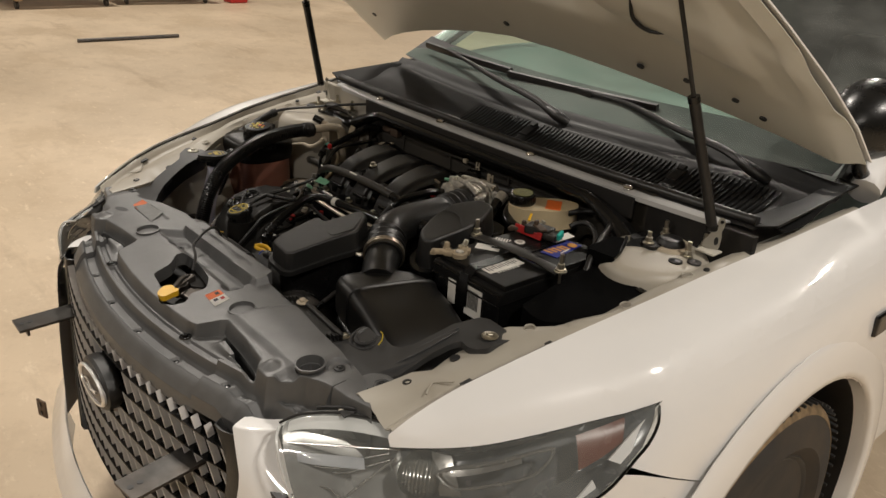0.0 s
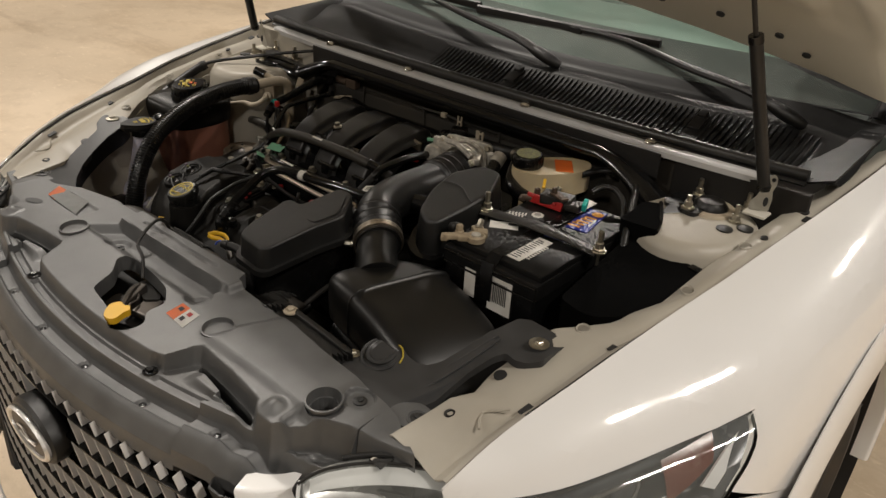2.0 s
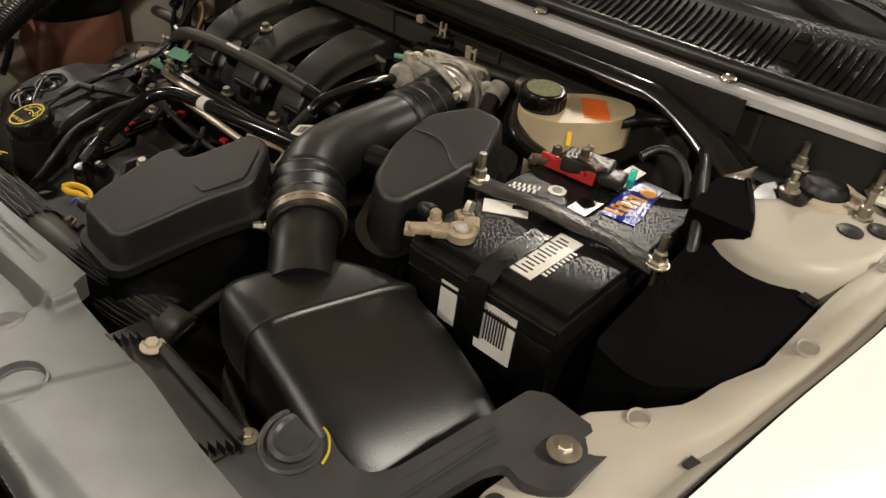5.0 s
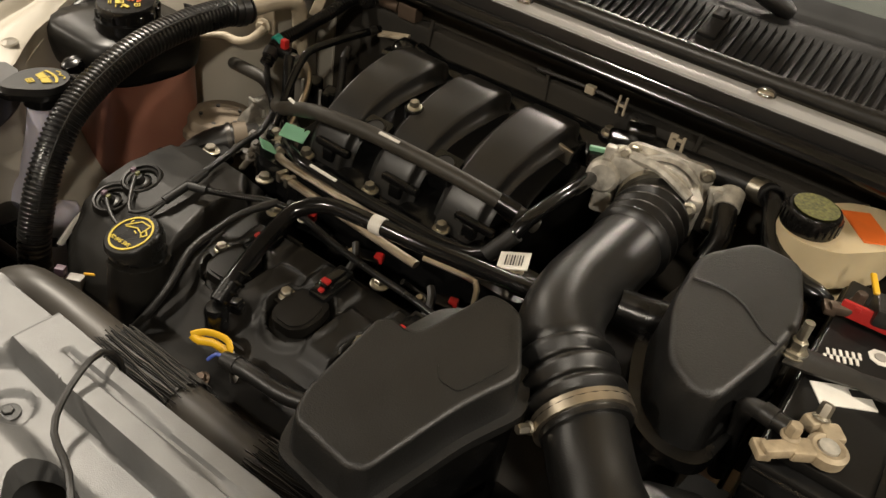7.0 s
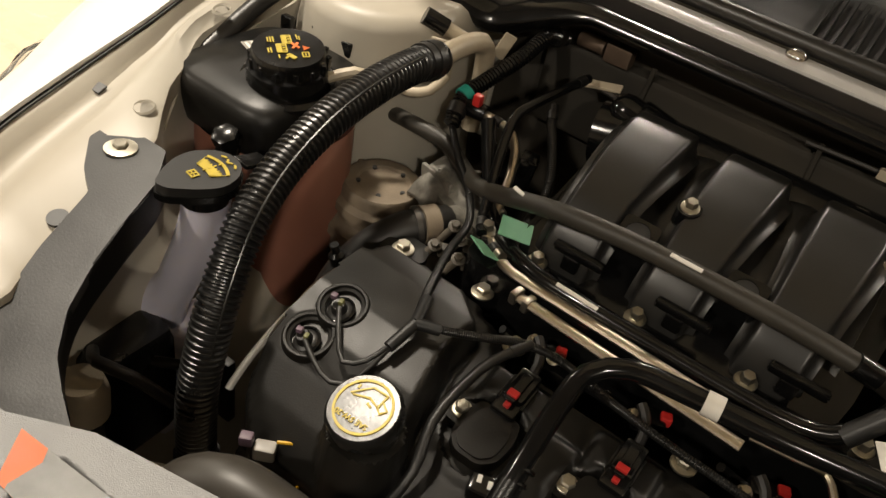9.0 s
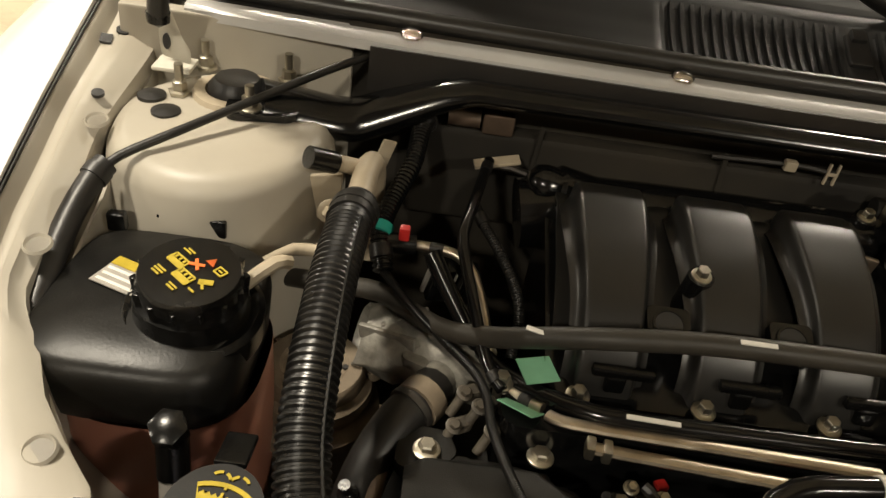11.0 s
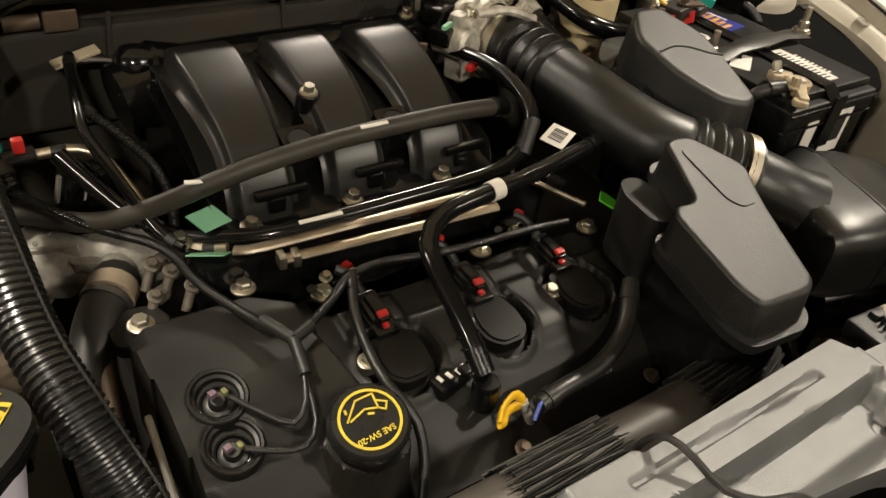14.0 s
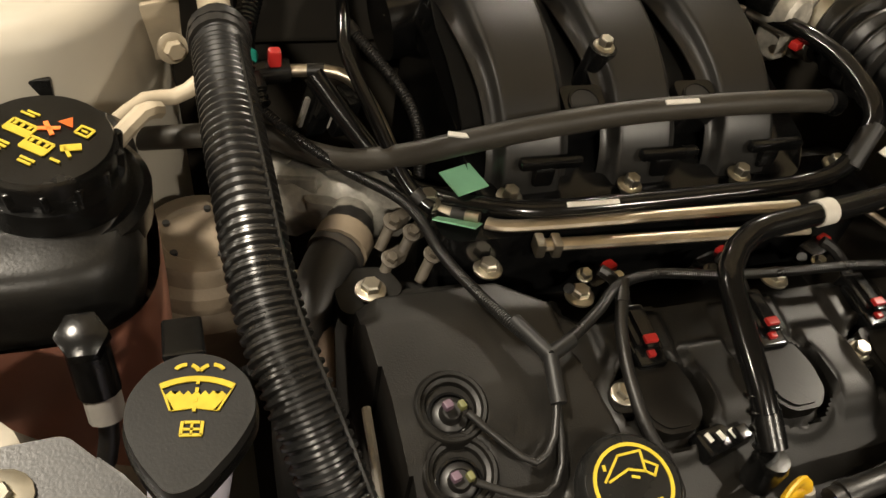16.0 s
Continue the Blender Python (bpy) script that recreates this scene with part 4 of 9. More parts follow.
def hood_half(s):
    return interp(s, [0.0, 0.155, 0.323, 0.518, 0.682, 0.9, 1.15, 1.25], [0.838, 0.834, 0.811, 0.768, 0.722, 0.68, 0.60, 0.45])


def hood_rear(u):
    return interp(abs(u) * 0.835, [0.0, 0.15, 0.30, 0.45, 0.575, 0.69, 0.78, 0.84], [0.395, 0.378, 0.345, 0.305, 0.262, 0.215, 0.165, 0.14])


hood = part("hood", sheet([[hood_point(hood_half(s) * u, hood_rear(u) + (1.25 - hood_rear(u)) * s / 1.25, 0.05 - 0.045 * abs(u) ** 3)
                            for u in np.linspace(-1, 1, 33)] for s in np.linspace(0, 1.25, 26)], 0.003), WHITE, car, "raised white bonnet", 50)


def hood_inner(u, s):
    """Depth of the pressed inner panel: ribs proud of pockets."""
    e = 1 - abs(u)
    d = 0.022 * smooth(0.0, 0.06, e) - 0.0
    d -= 0.030 * smooth(0.16, 0.22, abs(u) - 0.0) * smooth(0.52, 0.46, abs(u)) * smooth(0.30, 0.38, s) * smooth(1.0, 0.92, s)
    d -= 0.018 * smooth(0.03, 0.06, e) * smooth(0.16, 0.12, e) * smooth(0.22, 0.30, s)
    d += 0.012 * smooth(0.05, 0.12, s - hood_rear(u)) * smooth(0.30, 0.22, s - hood_rear(u))
    return -d - 0.004


rows = []
for s in np.linspace(0, 1.25, 60):
    rows.append([hood_point(hood_half(s) * u * 0.992, hood_rear(u) + 0.004 + (1.24 - hood_rear(u)) * s / 1.25, hood_inner(u, s)) for u in np.linspace(-1, 1, 110)])
inner = part("inner_panel", sheet(rows, 0.002), HOODIN, hood, "pale grey-beige pressed inner bonnet panel with holes", 60)
for x, s, r in ((-0.388, 0.406, 0.008), (-0.156, 0.446, 0.008), (0.024, 0.462, 0.008), (0.188, 0.449, 0.008), (0.405, 0.409, 0.009), (0.521, 0.40, 0.008), (0.622, 0.364, 0.008),
                (0.60, 0.525, 0.014), (0.657, 0.291, 0.008), (0.716, 0.306, 0.009), (0.744, 0.365, 0.009), (0.60, 0.55, 0.006), (-0.622, 0.364, 0.008)):
    u = x / hood_half(s)
    part("hole", fan(hood_point(x, s, hood_inner(u, s) - 0.004), r, hood_m.to_3x3() @ Vector((0, 0, 1)), 16, 0.003), INK_SHADE, hood)
for side in (1, -1):
    part("side_slot", tube([hood_point(side * hood_half(s) * 0.905, s, hood_inner(0.905, s) - 0.001) for s in (0.40, 0.50, 0.6, 0.7, 0.8)], 0.011, 8, flat=(1.0, 0.5)), INK_SHADE, hood)
    part("hinge", merge(rbox((0, 0, 0), (0.006, 0.10, 0.03), 0.003), rbox((side * -0.02, -0.05, 0.0), (0.04, 0.06, 0.005), 0.002)), HOODIN, hood)
    bpy.data.objects[hood.children[-1].name].data.transform(Matrix.Translation((side * 0.765, 1.47, 1.105)) @ pose(0, 0, 0, -20))
part("cable_loop", tube([hood_point(0.50, 0.67, -0.035), hood_point(0.485, 0.61, -0.045), hood_point(0.505, 0.57, -0.042), hood_point(0.548, 0.562, -0.03)], 0.004, 8), RUBBER, hood)

for side in (1, -1):
    g = thing("gas_strut", (side * 0.705, 1.06, 1.075), "black gas strut holding the bonnet up", "gas strut", "bonnet struts")
    a = Vector((side * 0.706, 1.062, 1.080))
    j = Vector((side * 0.661, 0.981, 1.332))
    top = Vector((side * 0.628, 0.92, 1.523))
    part("cylinder", tube([a, j], 0.0105, 14), RUBBER, g)
    part("collar", tube([j - (j - a) * 0.03, j + (j - a) * 0.015], 0.0115, 14), BLACK, g)
    part("rod", tube([j, top], 0.0042, 10), DARK, g)
    part("ball_joint", lathe([(0, -0.012), (0.011, -0.006), (0.012, 0.004), (0, 0.012)], a, None, 12), BLACK, g)
    br = thing("strut_bracket", (side * 0.712, 1.085, 1.03), "cream steel gas strut bracket with an oval hole", "bracket", "strut brackets")
    ear = [(0.683, 1.024), (0.716, 1.028), (0.7175, 1.054), (0.7145, 1.066), (0.7185, 1.076), (0.7185, 1.090), (0.713, 1.097), (0.706, 1.094), (0.7035, 1.083), (0.697, 1.066), (0.691, 1.050), (0.683, 1.040)]
    blade = bmesh.new()
    blade.faces.new([blade.verts.new((side * x, 1.085 + 0.18 * (x - 0.70), z)) for x, z in rounded(ear, 0.005, 3)])
    bmesh.ops.solidify(blade, geom=blade.faces[:], thickness=0.003)
    part("plate", blade, LUG, br, "pale bent steel ear")
    part("foot", rbox((side * 0.700, 1.082, 1.022), (0.040, 0.034, 0.005), 0.002), LUG, br)
    for x, z, r, sx in ((0.7085, 1.045, 0.0085, 0.45), (0.7125, 1.087, 0.0035, 1.0)):
        o = fan((0, 0, 0), r, (0, 1, 0), 16, 0.008)
        o.transform(Matrix.Translation((side * x, 1.0825 + 0.18 * (x - 0.70), z)) @ Matrix.Diagonal((sx, 1, 1, 1)))
        part("hole", o, INK_SHADE, br)


# ---- windscreen, dash and wipers ----
def screen_base(x):
    return 1.325 + 0.085 * (x / 0.65) ** 2


rows = []
for k in range(14):
    d = 0.95 * k / 13
    rows.append([Vector((x * (1 - 0.10 * k / 13), screen_base(x) + d, 1.140 + 0.50 * d - 0.03 * d * d - 0.04 * (x / 0.7) ** 4 * k / 13)) for x in np.linspace(-0.755, 0.755, 31)])
ws = part("windscreen", sheet(rows), SCREEN, car, "green-tinted dusty windscreen", 60)
ws.visible_shadow = False
rows = []
for k in range(3):
    d = 0.115 * k / 2
    rows.append([Vector((x, screen_base(x) + d, 1.137 + 0.50 * d)) for x in np.linspace(-0.755, 0.755, 31)])
part("frit_band", sheet(rows, 0.001), INK_SHADE, car, "black ceramic edge band")
rows = []
for k in range(10):
    d = k / 9
    rows.append([Vector((x, screen_base(x) + 0.05 + 0.62 * d, 1.105 + 0.05 * math.sin(math.pi * d * 0.6) + 0.015 * math.sin(9 * x) * d)) for x in np.linspace(-0.74, 0.74, 25)])
part("dashboard", sheet(rows, 0.01), DASH, car, "grey-green vinyl dashboard top")
part("dash_front", rbox((0, 2.10, 0.95), (1.46, 0.08, 0.42), 0.04), DASH, car)
part("steering_wheel", lathe([(0.178, -0.012), (0.19, -0.014), (0.198, 0), (0.19, 0.014), (0.178, 0.012)], (0.36, 2.22, 1.08), aim((0, -0.45, 0.9)), 40), BLACK, car)
part("seat_back", rbox((0.37, 2.75, 0.95), (0.5, 0.16, 0.7), 0.06, (-15, 0, 0)), DARK, car)
part("seat_back", rbox((-0.37, 2.75, 0.95), (0.5, 0.16, 0.7), 0.06, (-15, 0, 0)), DARK, car)
part("cabin_floor", rbox((0, 2.7, 0.35), (1.7, 2.2, 0.05), 0), DARK, car)
part("cabin_rear", rbox((0, 3.9, 0.9), (1.7, 0.05, 1.1), 0), DARK, car)


def wiper(name, pts, blade):
    w = thing("wiper", pts[0], "black wiper arm resting on the windscreen base", "wiper", "wipers")
    part("arm", tube(pts, 0.011, 10, radii=lambda t, i: 0.014 - 0.007 * t, flat=(1.0, 0.7)), RUBBER, w)
    part("pivot_cap", tube([Vector(pts[0]) + Vector((0.02, 0.012, -0.012)), Vector(pts[0]), Vector(pts[1]) * 0.6 + Vector(pts[0]) * 0.4], 0.017, 12,
                           radii=lambda t, i: 0.010 + 0.008 * math.sin(math.pi * min(1, t * 0.8 + 0.15)), flat=(1, 0.8)), GRAIN, w)
    part("blade", tube(blade, 0.007, 8, flat=(1, 1.6)), RUBBER, w)
    part("blade_clip", rbox(Vector(blade[1]), (0.06, 0.02, 0.018), 0.004, (0, 0, -4)), GRAIN, w)


wiper("wiper", [(0.645, 1.326, 1.128), (0.547, 1.338, 1.155), (0.40, 1.365, 1.165), (0.222, 1.405, 1.182), (0.08, 1.40, 1.186)],
      [(0.30, 1.425, 1.185), (0.08, 1.405, 1.182), (-0.2, 1.39, 1.180)])
wiper("wiper", [(0.106, 1.280, 1.133), (0.010, 1.278, 1.163), (-0.17, 1.31, 1.178), (-0.34, 1.36, 1.190), (-0.45, 1.39, 1.197)],
      [(-0.20, 1.40, 1.186), (-0.45, 1.40, 1.192), (-0.64, 1.44, 1.19)])

# ---- cowl ----
cowl = thing("cowl_panel", (0, 1.2, 1.05), "black plastic cowl panel with rows of drain slots below the windscreen", "cowl panel")


def cowl_y(x, t):
    a = 1.140 + 0.030 * (x / 0.7) ** 2
    b = screen_base(x) + 0.004
    return a + (b - a) * t


COWL_T = [0.0, 0.06, 0.12, 0.30, 0.45, 0.62, 0.70, 0.76, 0.82, 0.90, 0.96, 1.0]
COWL_Z = [1.078, 1.074, 1.070, 1.079, 1.090, 1.107, 1.114, 1.116, 1.114, 1.120, 1.134, 1.141]


def cowl_point(x, t, dz=0.0):
    return Vector((x, cowl_y(x, t), interp(t, COWL_T, COWL_Z) + dz - 0.02 * smooth(0.62, 0.80, abs(x)) * smooth(0.0, 0.5, t)))


slots = [(-0.178, 0.034), (0.074, 0.472), (0.512, 0.700)]


def in_slots(x):
    return any(a <= x <= b for a, b in slots)


ts = list(np.linspace(0, 1, 40))
xs = list(np.linspace(-0.79, 0.79, 159))
rows = [[cowl_point(x, t, -0.007 if in_slots(x) and 0.14 < t < 0.64 else 0.0) for t in ts] for x in xs]
part("panel", sheet(rows, 0.003), COWL, cowl)
# added black sheet that paints the shade down between the slats
part("slot_floor", sheet([[cowl_point(x, t, -0.006) for t in np.linspace(0.13, 0.65, 10)] for x in np.linspace(-0.19, 0.705, 60)], 0.001), INK_SHADE, cowl)
for a, b in slots:
    n = int((b - a) / 0.0118)
    for k in range(n + 1):
        x = a + (b - a) * k / n
        rows = []
        for t in (0.13, 0.2, 0.3, 0.38, 0.45, 0.53, 0.6, 0.65):
            c = cowl_point(x, t)
            rows.append([c + Vector((dx, 0, dz)) for dx, dz in ((-0.0028, -0.009), (-0.0024, 0.0), (0.0024, 0.0), (0.0028, -0.009))])
        part("slat", sheet(rows), COWL, cowl)
for x in (0.054, 0.492):
    part("clip", merge(rbox(cowl_point(x, 0.45, 0.003), (0.028, 0.05, 0.008), 0.003, (24, 0, 0)), rbox(cowl_point(x, 0.53, 0.008), (0.018, 0.018, 0.008), 0.002, (24, 0, 0))), RUBBER, cowl)
part("bulb_seal", tube([(x, 1.132 + 0.030 * (x / 0.7) ** 2, 1.082) for x in np.linspace(-0.745, 0.745, 15)], 0.0115, 12), RUNNER, cowl, "glossy black rubber bulb seal")
part("seal_foot", tube([(x, 1.128 + 0.030 * (x / 0.7) ** 2, 1.070) for x in np.linspace(-0.745, 0.745, 15)], 0.009, 8, flat=(1.6, 0.6)), RUBBER, cowl)
strip = []
for x in np.linspace(-0.70, 0.70, 41):
    y = 1.100 + 0.024 * (x / 0.7) ** 2
    w = 1.7 if abs(x) < 0.45 else max(0.35, 1.7 - 4 * (abs(x) - 0.45))
    strip.append([Vector((x, y + 0.020, 1.070)), Vector((x, y + 0.018, 1.074)), Vector((x, y + 0.010, 1.075)), Vector((x, y - 0.002 * w, 1.074)), Vector((x, y - 0.007 * w, 1.070)),
                  Vector((x, y - 0.008 * w, 1.060))])
part("front_strip", sheet(strip, 0.003), SILVER, cowl, "grey painted cowl strip with domed screws")
for x in (-0.46, -0.172, 0.172, 0.462):
    y = 1.108 + 0.024 * (x / 0.7) ** 2
    part("domed_screw", lathe([(0.0125, 0), (0.012, 0.003), (0.009, 0.0065), (0.0045, 0.008), (0, 0.0076)], (x, y, 1.0745), None, 18), CHROME, cowl, "domed bright screw")
rows = [[Vector((x, 1.085 + 0.02 * (x / 0.7) ** 2, z)) for z in (1.068, 1.04, 1.02)] for x in np.linspace(-0.50, 0.50, 21)]
part("lower_lip", sheet(rows, 0.003), DARK, cowl)
for side in (1, -1):
    rows = []
    for k in range(9):
        y = 1.16 + 0.045 * k
        rows.append([Vector((side * x, y, z)) for x, z in ((0.70, 1.070), (0.75, 1.075 + 0.006 * k), (0.79, 1.09 + 0.003 * k))])
    part("end_flap", sheet(rows, 0.004), COWL, cowl)

# ---- bay walls ----
solo("firewall_pad", rbox((0, 1.11, 0.93), (0.9, 0.03, 0.12), 0.01), FIRE, "brown pressed insulation pad on the bulkhead", "insulation", kind="structure")
solo("firewall_lower", rbox((0, 1.135, 0.66), (1.44, 0.03, 0.30), 0.004), FIRE, "sooty lower bulkhead behind the engine", "bulkhead", kind="structure")
solo("firewall", rbox((0, 1.135, 0.94), (1.06, 0.03, 0.27), 0.004), FIRE, "sooty brown insulated bulkhead behind the engine", "bulkhead", kind="structure")
for k, x in enumerate((-0.31, -0.10, 0.12, 0.33)):
    solo("bulkhead_seam", rbox((x, 1.0935, 0.955), (0.006, 0.004, 0.10), 0.0015, (0, 4 * (-1) ** k, 0)), FIRE, "pressed seam on the bulkhead insulation pad", "insulation", "pad seams", kind="structure")
solo("undertray", rbox((0, 0.72, 0.40), (1.30, 0.9, 0.03), 0.004), DARK, "sooty black tray under the engine", "undertray", kind="structure")
for side in (1, -1):
    t = thing("inner_wing", (side * 0.62, 0.9, 0.5), "cream primer inner wing with a strut tower", "inner wing", "inner wings")
    rows = []
    for k in range(14):
        y = 0.30 + 0.066 * k
        xo = interp(y, FL_Y, FL_X) + 0.004
        xi = interp(y, [0.3, 0.6, 0.72, 0.85, 1.15], [0.53, 0.575, 0.56, 0.55, 0.55])
        zo = interp(y, FL_Y, FL_Z) - 0.02
        rows.append([Vector((side * x, y, z)) for x, z in ((xo, zo), (xo - 0.004, zo - 0.08), (xi, zo - 0.2), (xi - 0.03, 0.55), (xi - 0.08, 0.43))])
    part("side_panel", sheet(rows, 0.003), CREAM, t)
    rows = []
    for r, z in ((0.0, 1.012), (0.05, 1.012), (0.095, 1.010), (0.108, 1.004), (0.116, 0.990), (0.122, 0.95), (0.128, 0.85), (0.136, 0.70), (0.15, 0.5)):
        rows.append([Vector((side * (0.628 + r * math.cos(a) * 0.92), 1.01 + r * math.sin(a) * (1.12 if math.sin(a) < 0 else 1.0), z)) for a in np.linspace(0, 2 * math.pi, 37)[:-1]])
    part("strut_tower", sheet(rows, 0.003, True), CREAM, t, "cream domed strut tower")
    part("bearing_cap", lathe([(0.030, 0), (0.029, 0.010), (0.022, 0.018), (0, 0.020)], (side * 0.628, 1.055, 1.012), None, 24), RUBBER, t, "black rubber bearing cap")
    part("bearing_ring", lathe([(0.045, 0), (0.043, 0.005), (0.032, 0.006), (0.030, 0.002)], (side * 0.628, 1.055, 1.012), None, 28), BEIGE, t)
    for x, y in ((0.604, 1.012), (0.681, 1.038), (0.675, 1.105), (0.585, 1.10)):
        part("stud", stud((side * x, y, 1.012), 0.0045, 0.032), STEEL, t)
    for x, y in ((0.681, 0.996), (0.705, 1.025)):
        part("grommet", lathe([(0.014, 0), (0.014, 0.004), (0.006, 0.006), (0.0, 0.006)], (side * x, y, 1.010), None, 18), RUBBER, t)
    # same cream corner on both sides; at +x its shade is put into a dark material
    part("rear_corner", rbox((side * 0.645, 1.125, 0.93), (0.25, 0.02, 0.275), 0.004), DARK if side > 0 else CREAM, t)

brace = thing("strut_brace", (0, 1.06, 1.0), "black painted steel brace bar between the strut towers", "brace")
part("bar", tube([(-0.60, 1.035, 1.018), (-0.555, 1.05, 1.006), (-0.51, 1.062, 0.998), (-0.465, 1.066, 1.016), (-0.40, 1.066, 1.043), (-0.33, 1.066, 1.046), (0.0, 1.066, 1.046),
                  (0.33, 1.066, 1.046), (0.40, 1.066, 1.043), (0.465, 1.062, 1.020), (0.52, 1.05, 0.995), (0.575, 1.02, 0.985), (0.60, 1.0, 1.012)], 0.014, 14, radii=lambda t, i: 0.016 + 0.013 * smooth(0.30, 0.42, abs(t - 0.5)), flat=(1.15, 0.7)), GLOSS, brace)
for side in (1, -1):
    part("foot", prism(rounded([(side * 0.555, 1.03), (side * 0.56, 1.005), (side * 0.625, 0.995), (side * 0.63, 1.03), (side * 0.60, 1.075), (side * 0.56, 1.07)][::side], 0.012), 1.013, 1.020, 0.001), GLOSS, brace)
    part("nut", bolt((side * 0.604, 1.012, 1.020), (0, 0, 1), 0.010, 1.5, 1.2), STEEL, brace)

# ---- radiator cover ----
BACK_X = [-0.60, -0.555, -0.458, -0.40, -0.30, -0.20, -0.14, -0.13, 0.10, 0.118, 0.126, 0.286, 0.366, 0.46, 0.533, 0.56, 0.60]
BACK_Y = [0.350, 0.366, 0.372, 0.402, 0.424, 0.426, 0.426, 0.418, 0.424, 0.424, 0.406, 0.394, 0.382, 0.374, 0.366, 0.35, 0.33]


def cover_front(x):
    a = abs(x)
    if a < 0.40:
        return LIP_Y(x) + 0.018
    return interp(a, [0.40, 0.43, 0.47, 0.525, 0.56, 0.60], [LIP_Y(0.40) + 0.018, 0.200, 0.238, 0.254, 0.302, 0.325])


HOLES = [(0.206, 0.311), (0.449, 0.311), (-0.248, 0.310)]
PADS = [(0.110, 0.340), (-0.157, 0.345), (0.476, 0.351)]
EDGE_U = [0.198, 0.214, 0.222, 0.30, 0.372, 0.384, 0.395, 0.425, 0.442, 0.470, 0.53, 0.60]
EDGE_Y = [0.222, 0.262, 0.270, 0.265, 0.256, 0.244, 0.238, 0.238, 0.262, 0.288, 0.312, 0.33]


def main_edge(u):
    """Where the raised main panel begins, for the distance u from the middle."""
    return LIP_Y(u) + 0.092 if u < 0.186 else interp(u, [0.186] + EDGE_U, [LIP_Y(0.186) + 0.092] + EDGE_Y)


def cover_z(x, y):
    f, u = y - LIP_Y(x), abs(x)
    z = 0.803 + 0.036 * smooth(0.010, 0.040, f) ** 0.7             # rounded front lip
    z -= 0.005 * smooth(0.038, 0.041, f) * smooth(0.060, 0.057, f)  # bolt channel
    z += 0.021 * smooth(0.060, 0.066, f)                           # first step and its groove
    z -= 0.005 * smooth(0.071, 0.074, f) * smooth(0.085, 0.082, f)
    z -= 0.026 * smooth(0.400, 0.432, u) * smooth(0.268, 0.240, y)  # end flap drops to the bumper
    z -= 0.022 * smooth(0.445, 0.475, u) * smooth(main_edge(u) + 0.004, main_edge(u) - 0.004, y)
    e = main_edge(u)
    top = 0.886 + 0.012 * smooth(0.20, 0.34, y)
    z += (top - z) * smooth(e - 0.005, e + 0.005, y)
    # faceted block beside the air slot
    z += 0.010 * smooth(0.020, 0.0, abs(u - 0.402)) * smooth(0.236, 0.262, y) * smooth(0.285, 0.264, y)
    z -= 0.012 * smooth(0.424, 0.436, u) * smooth(0.466, 0.450, u) * smooth(0.250, 0.262, y) * smooth(0.292, 0.276, y)
    # ramp in front of the air slot
    z += 0.012 * smooth(0.23, 0.26, u) * smooth(0.385, 0.36, u) * smooth(LIP_Y(x) + 0.09, e - 0.028, y) * smooth(e - 0.004, e - 0.010, y)
    # end corner falls away
    z -= 0.010 * smooth(0.50, 0.55, u)
    # notches for the panel clips
    d = math.hypot(u - 0.188, y - 0.206)
    z += (0.862 - z) * smooth(0.0155, 0.0125, d)
    for k in np.linspace(-0.35, 0.35, 6):
        z -= 0.004 * smooth(0.010, 0.006, math.hypot(x - k, f - 0.049))
    for k, (cx, cy) in enumerate(HOLES):
        z -= (0.012 if k == 1 else 0.004) * smooth(0.0250, 0.0225, math.hypot(x - cx, y - cy))
    for cx, cy in PADS:
        z -= 0.006 * smooth(0.0225, 0.0190, math.hypot(x - cx, y - cy))
    # sunken strip behind the latch, with a raised rear rail and a slanting end
    left = interp(y, [0.31, 0.38], [-0.262, -0.196])
    z -= 0.016 * smooth(0.322, 0.346, y) * smooth(0.380, 0.374, y) * smooth(left - 0.006, left + 0.010, x) * smooth(0.120, 0.108, x)
    z += 0.013 * smooth(0.374, 0.381, y) * smooth(-0.212, -0.202, x) * smooth(0.142, 0.132, x)
    z -= 0.004 * smooth(0.398, 0.400, y) * smooth(0.407, 0.405, y) * smooth(-0.16, -0.157, x) * smooth(0.07, 0.067, x)
    z -= 0.005 * smooth(0.424, 0.425, y)
    # oblique crease right of the middle, and a shallow tray
    c = 0.215 + 0.42 * (y - 0.30)
    z += 0.005 * smooth(c - 0.012, c + 0.006, x) * smooth(0.47, 0.44, x) * smooth(0.275, 0.295, y)
    z -= 0.004 * smooth(-0.40, -0.395, x) * smooth(-0.285, -0.29, x) * smooth(0.335, 0.339, y) * smooth(0.378, 0.374, y)
    return z


LATCH = [(-0.044, 0.240), (-0.059, 0.283), (-0.094, 0.311), (-0.083, 0.342), (-0.020, 0.330), (0.053, 0.317), (0.088, 0.294), (0.083, 0.262), (0.110, 0.244), (0.100, 0.210), (0.064, 0.205), (0.031, 0.228)]
SLOT_L = [(0.226, 0.2655), (0.30, 0.2605), (0.370, 0.2515), (0.381, 0.240), (0.366, 0.2335), (0.330, 0.2400), (0.27, 0.2490), (0.232, 0.2545)]


